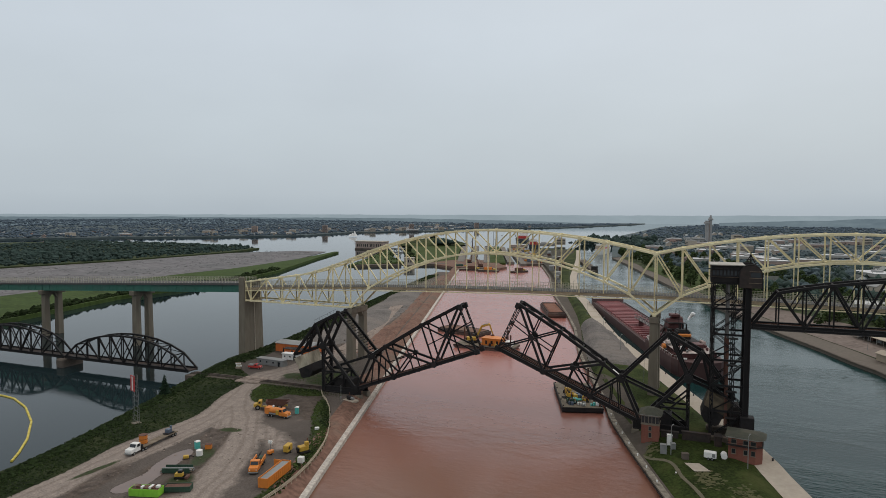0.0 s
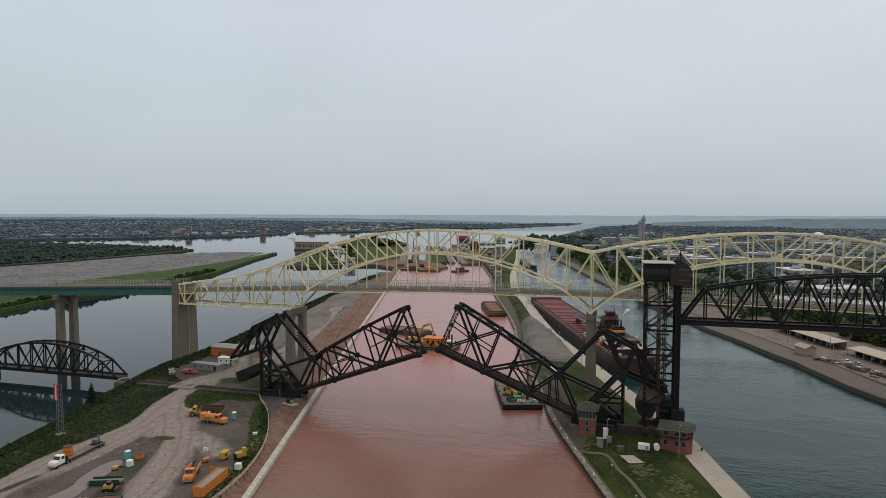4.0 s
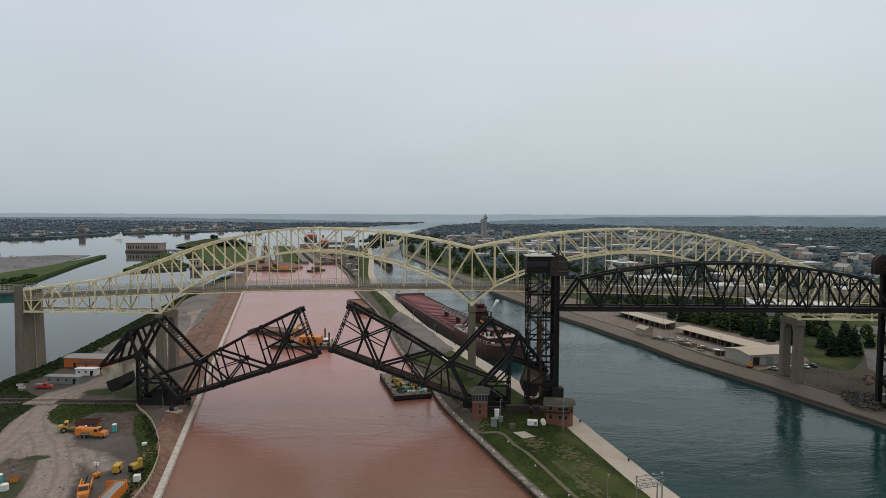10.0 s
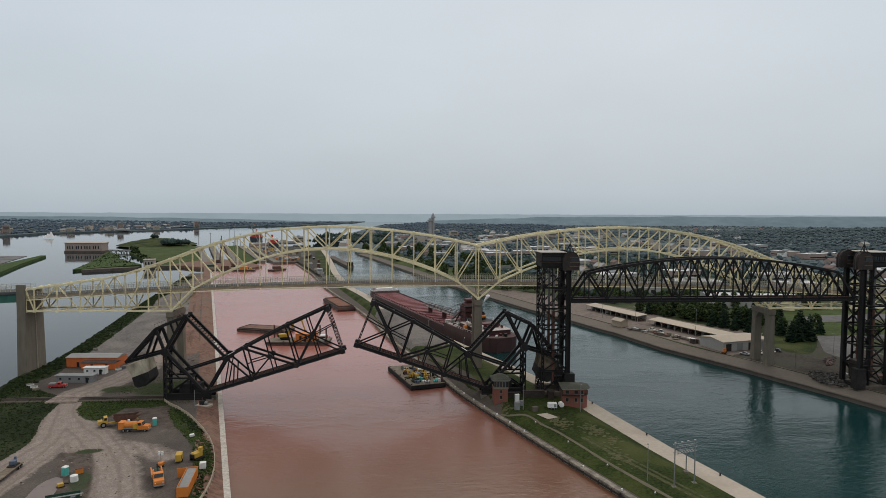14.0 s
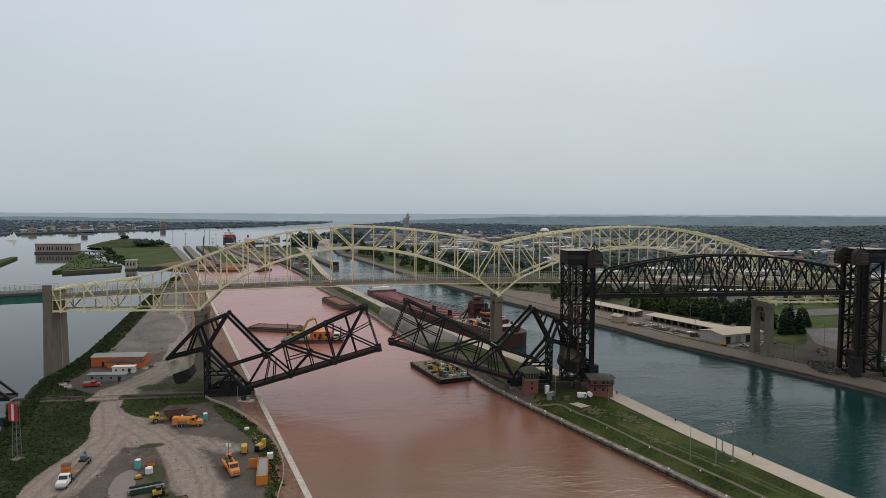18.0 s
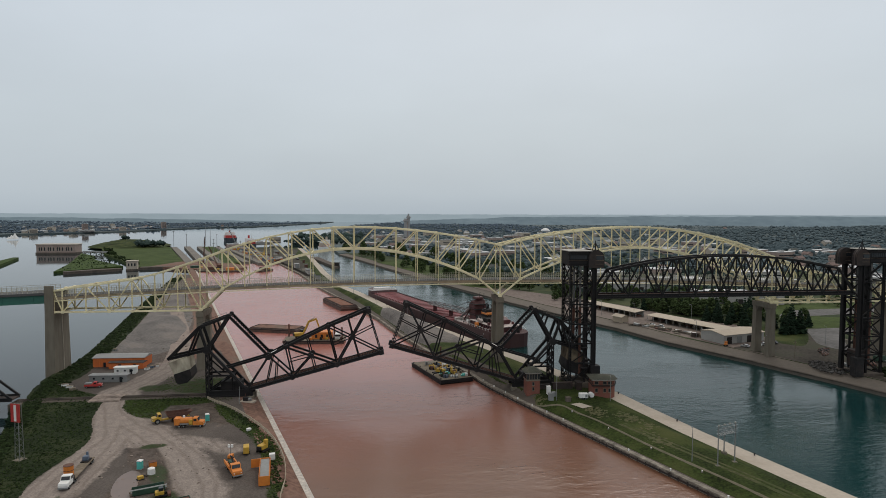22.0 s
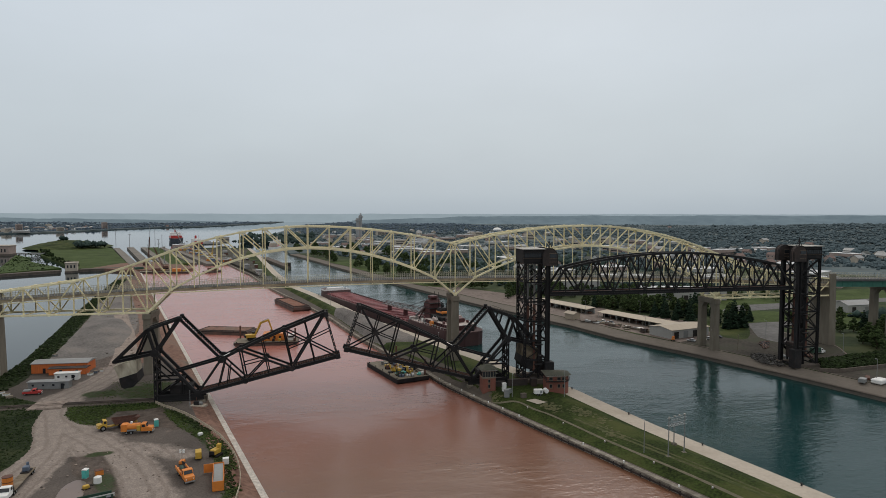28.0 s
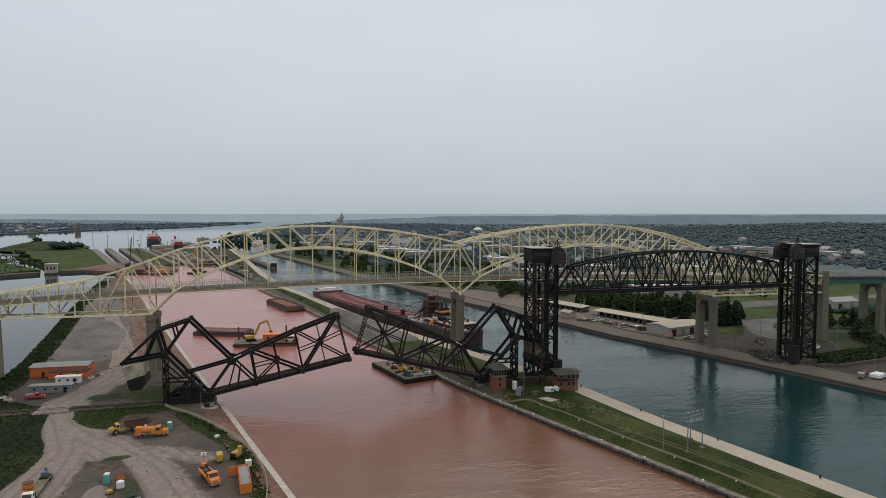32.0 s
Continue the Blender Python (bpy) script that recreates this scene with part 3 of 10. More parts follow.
            tube(bm, P(c, y - 0.45), P(c, y + 0.45), 1.0, sides=8)
            part("gusset", bm, BLACK, leaf)
        for c, r in ((E, 1.5), (lower[0], 1.3), (lower[1], 1.0), (lower[2], 1.0), (T1, 0.8), (T2, 0.8)):
            bm = bmesh.new()
            tube(bm, P(c, y - 0.5), P(c, y + 0.5), r, sides=8)
            part("gusset", bm, BLACK, leaf)
    for p in (E, T1, mid(T1, T2), T2, mid(T2, F), F, mid(F, lower[3], 0.45)):
        member("portal_strut", leaf, P(p, Y1), P(p, Y2), 0.5, 0.6, BLACK, side=(0, 0, 1))
    tops = [E, T1, mid(T1, T2), T2, mid(T2, F), F]
    for k in range(5):
        member("lateral", leaf, P(tops[k], Y1), P(tops[k + 1], Y2), 0.28, 0.3, BLACK, side=(0, 0, 1))
        member("lateral", leaf, P(tops[k], Y2), P(tops[k + 1], Y1), 0.28, 0.3, BLACK, side=(0, 0, 1))
    lo, hi = sorted((side * 10.2, side * 14.4))
    bm = bmesh.new()
    box(bm, (-2.1, -0.5, -0.06), (2.1, 0.5, 0.06), 0.03)
    plate = part("plate", bm, WHITE, leaf, "pale sheet-metal cover plate")
    slope = math.degrees(math.atan2(T1[1] - E[1], T1[0] - E[0]))
    plate.matrix_basis = pose(side * 12.2, Y1, E[1] + 1.0, 0, -side * slope, 0)
    # lock castings at the toe
    for y in planes:
        part("toe_lock", boxes(((side * 51.2 - 0.9, y - 0.55, -0.9), (side * 51.2 + 0.9, y + 0.55, 0.9)), bevel=0.15), BLACK, leaf)
        part("toe_lock", boxes(((side * 50.6 - 0.8, y - 0.5, 15.6), (side * 50.6 + 0.8, y + 0.5, 17.5)), bevel=0.15), BLACK, leaf)
    # counterweight frame
    A, B, C = (ARM[0] - 0.3, ARM[1] - 0.2), (-0.4, 8.8), (-14.0, 0.4)
    bm = bmesh.new()
    prism(bm, [(side * x, z) for x, z in ((-12.4, -9.4), (-9.4, -9.6), (-7.4, -8.0), (-7.2, -5.0), (-13.2, -5.4), (-13.2, -8.6))], Y1 - 1.2, Y2 + 1.2)
    cw = part("counterweight", bm, BLACK, top, "black steel cased counterweight hung from its rocking frame")
    bm = bmesh.new()
    prism(bm, [(side * x, z) for x, z in ((-13.2, -5.4), (-7.2, -5.0), (-6.8, -0.6), (-14.0, -0.9))], Y1 - 0.9, Y2 + 0.9)
    part("cap_block", bm, PALE_BLOCK if side > 0 else DARK_BLOCK, cw, "weathered concrete counterweight block")
    for y in planes:
        for p, q, w, s in ((A, B, 1.0, "box"), (B, C, 1.0, "box"), ((0, 0), A, 1.0, "box"), ((0, 0), B, 1.0, "box"), ((0, 0), C, 1.0, "I"), (B, (-7.0, -0.2), 0.7, "I"), (mid((0, 0), A), mid(B, A), 0.5, "I")):
            member("frame_member", cw, P(p, y), P(q, y), 0.8, w, BLACK, s)
        bm = bmesh.new()
        tube(bm, P((0, 0), y - 0.7), P((0, 0), y + 0.7), 1.4, sides=12)
        part("trunnion", bm, BLACK, cw)
    for p in (A, B, C, (-7, -0.2), mid(A, B), mid(B, C)):
        member("cross_strut", cw, P(p, Y1), P(p, Y2), 0.6, 0.7, BLACK, side=(0, 0, 1))
    for p, q in ((A, B), (B, C)):
        member("lateral", cw, P(p, Y1), P(q, Y2), 0.3, 0.3, BLACK, side=(0, 0, 1))
        member("lateral", cw, P(p, Y2), P(q, Y1), 0.3, 0.3, BLACK, side=(0, 0, 1))
    # walkway railing on the frame's top
    bm = bmesh.new()
    for k in range(9):
        p = mid(A, B, k / 8)
        tube(bm, X(p[0], Y1 - 0.3, p[1] + 0.4), X(p[0], Y1 - 0.3, p[1] + 1.6), 0.04, sides=4)
    tube(bm, X(A[0], Y1 - 0.3, A[1] + 1.6), X(B[0], Y1 - 0.3, B[1] + 1.6), 0.04, sides=4)
    part("railing", bm, BLACK, cw, "thin handrail")
    # link from the frame's nose to the leaf
    L = (-D0[0], -D0[1])
    link = part("link", boxes(((-0.7, Y1 - 0.5, -0.7), (0.7, Y1 + 0.5, 0.7)), bevel=0.2), BLACK, top, "laced steel counterweight link")
    part("link_pin", boxes(((-0.7, Y2 - 0.5, -0.7), (0.7, Y2 + 0.5, 0.7)), bevel=0.2), BLACK, link)
    for y in planes:
        member("link_bar", link, P((0, 0), y), P(L, y), 0.7, 0.95, BLACK, "I")
    for k in range(1, 18):
        f = k / 18
        member("batten", link, P(mid((0, 0), L, f), Y1), P(mid((0, 0), L, f), Y2), 0.22, 0.28, BLACK, side=(0, 0, 1))
    # operating strut
    strut = part("operating_strut", boxes(((-0.6, Y1 + 0.5, -0.5), (0.6, Y1 + 1.2, 0.5)), bevel=0.15), BLACK, top, "rack strut that drives the leaf")
    part("strut_pin", boxes(((-0.6, Y2 - 1.2, -0.5), (0.6, Y2 - 0.5, 0.5)), bevel=0.15), BLACK, strut)
    for y in (Y1 + 0.85, Y2 - 0.85):
        member("rack_bar", strut, (0, y, 0), (-side * 17.5, y, 0), 0.5, 0.75, BLACK, "I")
    keys = {leaf: [], cw: [], link: [], strut: []}
    for t in SECONDS:
        a = lowering(side, t)
        keys[leaf].append((t, pose(0, 0, 0, 0, -side * a, 0)))
        keys[cw].append((t, pose(side * D0[0], 0, D0[1], 0, -side * a, 0)))
        e = turned(ARM, a)
        keys[link].append((t, pose(side * (D0[0] + e[0]), 0, D0[1] + e[1])))
        rise = math.degrees(math.atan2(e[1] - 8.2, e[0] + 7.2))
        keys[strut].append((t, pose(side * e[0], 0, e[1], 0, -side * rise, 0)))
    MOVING.append(keys)
    return top


DARK_BLOCK = material("dark_patchy_concrete", (0.09, 0.075, 0.055), 0.9, 0.0, 0.5, 0.5, 0.2, tint=(0.26, 0.21, 0.14), tint_amount=0.6, moving=True)
PALE_BLOCK = material("weathered_pale_concrete", (0.46, 0.42, 0.33), 0.9, 0.0, 0.5, 0.5, 0.2, tint=(0.13, 0.105, 0.08), tint_amount=0.8, moving=True, stretch=(1, 1, 0.4))
ROOF_PALE = material("pale_grey_roofing", (0.40, 0.385, 0.35), 0.85, 0.0, 0.3, 0.8, 0.2, tint=(0.22, 0.20, 0.175), tint_amount=0.6)
WHITE = material("white_paint", (0.70, 0.70, 0.68), 0.6, 0.0, 0.12, 1.0, 0.2)
bascule(1, -131.0, "black steel bascule span, leaf half raised, on the west bank")
bascule(-1, -28.6, "black steel bascule span, leaf half raised, on the island")


def lift_tower(side, x0, d, label):
    """A lift tower: four laced legs, bracing, sheave hoods and machinery house. side 1: the span lies at +x."""
    top = thing("lift_tower", label, "lift tower", "lift bridge towers", (x0, YC, 0))
    X = lambda x, y, z: (side * x, y, z)
    H, base, w = 50.6, 3.0, 4.6
    for y in (-w, w):
        part("footing", boxes(((min(side * -d - side, side * 1.5), y - 1.3, 1), (max(side * -d - side, side * 1.5), y + 1.3, base + 1.2)), bevel=0.15), DARK_CONCRETE, top, "dark concrete footing")
        member("leg", top, X(0, y, base), X(0, y, H), 1.5, 1.6, BLACK, "I")
        member("leg", top, X(-d, y, base), X(-d, y, H), 0.9, 1.0, BLACK, "laced30")
        member("guide_leg", top, X(-3.6, y, base), X(-3.6, y, H), 0.6, 0.7, BLACK, "laced30")
        n = 6
        for k in range(n):
            z0, z1 = base + 1 + k * (H - base - 1) / n, base + 1 + (k + 1) * (H - base - 1) / n
            zig = (0, -d) if k % 2 else (-d, 0)
            member("brace", top, X(zig[0], y, z0), X(zig[1], y, z1), 0.5, 0.6, BLACK, "laced16")
            member("strut", top, X(-d, y, z1), X(0, y, z1), 0.5, 0.6, BLACK)
            member("sub_brace", top, X(-3.6, y, (z0 + z1) / 2), X(-d if k % 2 else 0, y, z0 if k % 2 else z1), 0.3, 0.35, BLACK)
    for k in range(7):
        z = base + 1 + k * (H - base - 1) / 6
        for x in (0, -d):
            member("strut", top, X(x, -w, z), X(x, w, z), 0.5, 0.6, BLACK, side=(0, 0, 1))
            if k < 6 and (x == -d or k > 1):
                z1 = z + (H - base - 1) / 6
                member("brace", top, X(x, -w, z), X(x, w, z1), 0.35, 0.4, BLACK, side=(1, 0, 0))
                member("brace", top, X(x, w, z), X(x, -w, z1), 0.35, 0.4, BLACK, side=(1, 0, 0))
    # machinery house with a pale roof, and the sheave hoods
    lo, hi = sorted((side * (-d - 0.9), side * -1.6))
    part("machinery_house", boxes(((lo, -w - 0.3, H), (hi, w + 0.3, H + 5.2)), bevel=0.12), BLACK, top, "black sheeted machinery house")
    part("roof", boxes(((lo - 0.5, -w - 0.9, H + 5.2), (hi + 0.5, w + 0.9, H + 5.55)), bevel=0.1), ROOF_PALE, top, "pale flat roof")
    for k in range(9):
        x = lo + 0.5 + k * 0.98
        part("window", boxes(((x, -w - 0.42, H + 2.2), (x + 0.6, -w - 0.3, H + 3.8))), GLASS_DARK, top, "dark window pane")
    for z in (H - 0.2, H + 2.0, H + 4.2):
        member("walkway_rail", top, (lo - 0.8, -w - 0.9, z), (hi + 0.6, -w - 0.9, z), 0.15, 0.25, BLACK)
    for z in (H + 1.7, H + 4.1):
        part("window_rail", boxes(((lo - 0.25, -w - 0.5, z), (hi + 0.25, -w - 0.32, z + 0.2))), WORN_BROWN, top, "weathered brown rail")
    for y in (-w, w):
        bm = bmesh.new()
        ring = [(side * 0.4 + 3.1 * math.cos(a), H + 2.4 + 3.3 * math.sin(a)) for a in (radians(18 * k) for k in range(11))]
        ring = [(side * 0.4 + 3.1, H - 1.2)] + ring + [(side * 0.4 - 3.1, H - 1.2)]
        prism(bm, ring, y - 1.2, y + 1.2)
        hood = part("sheave_hood", bm, RUST_BLACK, top, "round-topped riveted dark sheave hood")
        for off in (-1.22, -0.6, 0.6, 1.22):
            bm = bmesh.new()
            for p, q in zip(ring, ring[1:]):
                tube(bm, (p[0], y + off, p[1]), (q[0], y + off, q[1]), 0.13, sides=4)
            part("rib", bm, BLACK, hood)
        for z in (H + 0.2, H + 1.7, H + 3.6):
            part("band", boxes(((side * 0.4 - 0.4, y - 1.32, z), (side * 0.4 + 2.9, y - 1.2, z + 0.18))), WORN_BROWN, hood)
        part("vent", boxes(((side * 0.4 - 0.1, y - 1.28, H + 2.0), (side * 0.4 + 2.6, y - 1.2, H + 3.4))), GLASS_DARK, hood)
        member("counterweight_guide", top, X(-5.3, y * 0.8, 7), X(-5.3, y * 0.8, 34), 0.9, 0.9, RUST, "box")
        member("counterweight_rope", top, X(-5.3, y * 0.8, 34), X(-5.3, y * 0.8, H), 0.7, 0.7, GREY_ROPE, "box")
    bm = bmesh.new()
    tube(bm, X(0.3, -w, H + 5.6), X(0.3, -w, H + 9.4), 0.28, 0.12, 6)
    tube(bm, X(-1.2, -w, H + 5.4), X(0.3, -w, H + 8.6), 0.14, sides=5)
    tube(bm, X(1.8, -w, H + 5.4), X(0.3, -w, H + 8.6), 0.14, sides=5)
    part("mast", bm, BLACK, top, "short braced mast on the hood")
    lo, hi = sorted((side * -4.6, side * -1.4))
    part("counterweight", boxes(((lo, -w + 1.2, 6.0), (hi, w - 1.2, 13.0)), bevel=0.2), RUST_BLACK, top, "lowered steel counterweight")
    lo, hi = sorted((side * -1.5, side * 2.4))
    part("buffer_housing", boxes(((lo, -w - 1.8, base), (hi, -w + 1.6, base + 8.0)), bevel=0.2), BLACK, top)
    # landing with a stair case climbing the back face
    for k in range(5):
        z = 10 + k * 8
        part("landing", boxes(((min(side * -5.5, side * -2.5), -w - 1.6, z), (max(side * -5.5, side * -2.5), -w, z + 0.3)), bevel=0.05), BLACK, top)
    return top


WORN_BROWN = material("weathered_brown_trim", (0.13, 0.10, 0.075), 0.85, 0.0, 0.35, 1.5, 0.3)
GREY_ROPE = material("grey_wire_rope", (0.16, 0.155, 0.15), 0.7, 0.3, 0.25, 2.0, 0.3)
GLASS_DARK = material("dark_window_glass", (0.02, 0.024, 0.028), 0.15, 0.0, 0.2, 0.5, 0.1)
RUST_BLACK = material("rust_streaked_black_steel", (0.028, 0.021, 0.019), 0.8, 0.0, 0.4, 0.8, 0.2, tint=(0.065, 0.036, 0.027), tint_amount=0.5)
lift_tower(1, 1.4, 9.4, "tall black steel lift bridge tower on the island")
lift_tower(-1, 116.6, 10.4, "tall black steel lift bridge tower on the mainland quay")


def lift_span():
    top = thing("lift_span", "raised black steel railway lift span with a curved top chord", "lift span", "", (2.6, YC, 38.0))
    L, n = 112.0, 16
    dx = L / n
    zt = lambda k: 9.2 + 6.4 * math.sin(math.pi * min(max((k - 0.6) / (n - 1.2), 0), 1)) ** 0.8
    for y in (-2.9, 2.9):
        member("bottom_chord", top, (0, y, 0), (L, y, 0), 0.8, 1.2, BLACK, "I")
        member("deck_edge", top, (0, y * 1.35, -0.6), (L, y * 1.35, -0.6), 0.3, 0.7, BLACK, "I")
        for k in range(n):
            x0, x1 = k * dx, (k + 1) * dx
            if k == 0:
                member("end_post", top, (0, y, 0), (x1, y, zt(1)), 0.7, 0.8, BLACK, "box")
            elif k == n - 1:
                member("end_post", top, (x0, y, zt(k)), (L, y, 0), 0.7, 0.8, BLACK, "box")
            else:
                member("top_chord", top, (x0, y, zt(k)), (x1, y, zt(k + 1)), 0.7, 0.85, BLACK, "box")
            if 0 < k < n:
                member("vertical", top, (x0, y, 0), (x0, y, zt(k)), 0.35, 0.4, BLACK)
            if 0 < k < n - 1:
                up = (k % 2 == 1)
                p, q = ((x0, y, zt(k)), (x1, y, 0)) if up else ((x0, y, 0), (x1, y, zt(k + 1)))
                member("diagonal", top, p, q, 0.5, 0.6, BLACK, "box")
                xm, zm = (x0 + x1) / 2, (p[2] + q[2]) / 2
                ends_x = x1 if up else x0
                member("sub_diagonal", top, (xm, y, zm), (ends_x, y, zt(k + 1) if up else zt(k)), 0.26, 0.3, BLACK)
    for k in range(n + 1):
        member("floor_beam", top, (k * dx, -3.6, -0.5), (k * dx, 3.6, -0.5), 0.4, 0.9, BLACK, side=(1, 0, 0))
        if 0 < k < n:
            member("top_strut", top, (k * dx, -2.9, zt(k)), (k * dx, 2.9, zt(k)), 0.35, 0.5, BLACK, side=(1, 0, 0))
            if k < n - 1:
                member("lateral", top, (k * dx, -2.9, zt(k)), ((k + 1) * dx, 2.9, zt(k + 1)), 0.25, 0.25, BLACK, side=(0, 0, 1))
                member("lateral", top, (k * dx, 2.9, zt(k)), ((k + 1) * dx, -2.9, zt(k + 1)), 0.25, 0.25, BLACK, side=(0, 0, 1))
    for y in (-0.95, 0.95):
        member("stringer", top, (0, y, -0.3), (L, y, -0.3), 0.4, 0.8, BLACK)
        member("rail", top, (0, y * 0.8, 0.3), (L, y * 0.8, 0.3), 0.12, 0.18, RUST)
    for k in range(155):
        member("sleeper", top, (0.43 + k * 0.7, -1.5, 0.08), (0.43 + k * 0.7, 1.5, 0.08), 0.26, 0.16, RUST, "box", side=(1, 0, 0))


lift_span()


def camelback(x0, x1):
    """A through truss span with an arched top chord, from x0 to x1."""
    top = thing("camelback_span", "black steel arched railway truss span over the river", "truss span", "arched railway spans", (x0, YC - 2.6, 4.05))
    L, n = x1 - x0, 10
    dx = L / n
    zs = [0, 6.2, 9.2, 11.0, 12.0, 12.3, 12.0, 11.0, 9.2, 6.2, 0]
    for y in (0, 5.4):
        member("bottom_chord", top, (0, y, 0), (L, y, 0), 0.6, 1.3, BLACK, "I")
        for k in range(n):
            member("top_chord", top, (k * dx, y, zs[k]), ((k + 1) * dx, y, zs[k + 1]), 0.6, 0.75, BLACK, "box")
            if k:
                member("vertical", top, (k * dx, y, 0), (k * dx, y, zs[k]), 0.35, 0.4, BLACK)
            if 0 < k < n - 1:
                p, q = ((k * dx, y, zs[k]), ((k + 1) * dx, y, 0)) if k < n / 2 else ((k * dx, y, 0), ((k + 1) * dx, y, zs[k + 1]))
                member("diagonal", top, p, q, 0.4, 0.45, BLACK)
                if 2 < k < 7:
                    member("counter_diagonal", top, (p[0], y, q[2]), (q[0], y, p[2] * 0.98), 0.25, 0.3, BLACK)
    for k in range(1, n):
        member("top_strut", top, (k * dx, 0, zs[k]), (k * dx, 5.4, zs[k]), 0.3, 0.4, BLACK, side=(1, 0, 0))
        if k < n - 1:
            member("lateral", top, (k * dx, 0, zs[k]), ((k + 1) * dx, 5.4, zs[k + 1]), 0.22, 0.22, BLACK, side=(0, 0, 1))
    part("track_deck", boxes(((0, 0.3, -0.4), (L, 5.1, 0.1)), bevel=0.05), RUST_BLACK, top, "dark timber track deck")


for x0, x1 in ((-285.0, -212.0), (-359.0, -286.0), (-433.0, -360.0)):
    camelback(x0, x1)
for x in (-285.5, -359.5, -433.5):
    p = thing("railway_pier", "dark stained masonry pier standing in the river", "bridge pier", "railway piers", (x, YC, 0))
    bm = boxes(((-2.2, -5.5, -3), (2.2, 5.5, 3.4)), bevel=0.5)
    part("shaft", bm, DARK_CONCRETE, p)
p = thing("railway_abutment", "weathered concrete abutment at the end of the truss spans", "bridge abutment", "", (-209.0, YC, 0))
part("block", boxes(((-4.0, -3.6, -2), (3.0, 3.6, 2.6)), bevel=0.2), DARK_CONCRETE, p)
tr = thing("railway_track", "railway track on timber sleepers along the low embankment", "railway track", "", (0, YC, 0))
part("ballast", boxes(((-206, -3.0, 2.2), (-145, 3.0, 2.85)), bevel=0.2), DARK_GRAVEL, tr)
for y in (-0.75, 0.75):
    part("rail", boxes(((-212, y - 0.07, 3.02), (-144, y + 0.07, 3.2))), RUST_BLACK, tr)
for k in range(96):
    member("sleeper", tr, (-211.5 + k * 0.7, -1.4, 2.92), (-211.5 + k * 0.7, 1.4, 2.92), 0.28, 0.22, DARK_GRAVEL, "box", side=(1, 0, 0))


# ---- the road bridge ----
ROAD_TURN = math.degrees(math.atan(-0.022))
road = thing("arch_bridge", "cream-painted steel double arch road bridge high over both canals", "road bridge", "", (-26.75, 42.2, 0), ROAD_TURN)
W = 11.0
HALF = 131.0
PANEL = HALF / 14


def top_z(s):
    """Height of the top chord, s metres from the middle pier."""
    s = abs(s)
    d = s - HALF / 2
    if s <= HALF:
        return 64.2 - (8.1 if d < 0 else 13.8) * (d / (HALF / 2)) ** 2
    return float(np.interp(s, [131, 142, 155, 171, 195], [50.3, 46.6, 42.4, 40.3, 36.8]))


def low_z(s):
    s = abs(s)
    d = s - HALF / 2
    if s < 0.1:
        return 33.1
    if s > HALF - 0.1:
        return 28.4
    return 54.7 - (0.0044 if d < 0 else 0.0054) * d * d


def deck_z(s):
    return 40.6 - 0.00016 * s * s


def node(k):
    """Panel points; the western end bay is a short one."""
    return max(k * PANEL, -190.6)


EDGE_BROWN = material("mottled_brown_edge_paint", (0.36, 0.29, 0.19), 0.7, 0.0, 0.35, 0.8, 0.1, tint=(0.20, 0.14, 0.09), tint_amount=0.7)
RAIL_GREY = material("dull_grey_railing", (0.40, 0.38, 0.30), 0.7, 0.0, 0.25, 1.0, 0.1)
for y in (0, W):
    for k in range(-21, 21):
        s0, s1 = node(k), node(k + 1)
        a, b = abs(s0), abs(s1)
        member("top_chord", road, (s0, y, top_z(s0)), (s1, y, top_z(s1)), 0.65, 0.75, CREAM, "box")
        member("bottom_chord", road, (s0, y, low_z(s0)), (s1, y, low_z(s1)), 0.65, 0.75, CREAM, "box")
        inner = min(a, b) >= HALF - 0.1
        outer_side = k < 0
        # diagonals fall towards the middle of each arch, and zigzag in the side spans
        if inner:
            p, q = ((s0, y, top_z(s0)), (s1, y, low_z(s1))) if k % 2 else ((s0, y, low_z(s0)), (s1, y, top_z(s1)))
        else:
            m = (s0 + s1) / 2
            falls = (m < -HALF / 2) or (0 < m < HALF / 2)
            p, q = ((s0, y, top_z(s0)), (s1, y, low_z(s1))) if falls else ((s0, y, low_z(s0)), (s1, y, top_z(s1)))
        member("diagonal", road, p, q, 0.4, 0.46, CREAM, "I")
    for k in range(-21, 22):
        s = node(k)
        member("vertical", road, (s, y, low_z(s)), (s, y, top_z(s)), 0.4, 0.5, CREAM, "I")
        for z in (low_z(s), top_z(s)):
            bm = bmesh.new()
            prism(bm, [(s - 0.8, z - 0.25), (s - 0.4, z - 0.52), (s + 0.4, z - 0.52), (s + 0.8, z - 0.25), (s + 0.8, z + 0.25), (s + 0.4, z + 0.52), (s - 0.4, z + 0.52), (s - 0.8, z + 0.25)], y - 0.35, y + 0.35)
            part("gusset", bm, CREAM, road)
        if low_z(s) > deck_z(s) + 0.5:
            member("hanger", road, (s, y, deck_z(s) - 0.4), (s, y, low_z(s)), 0.3, 0.35, CREAM, "I")
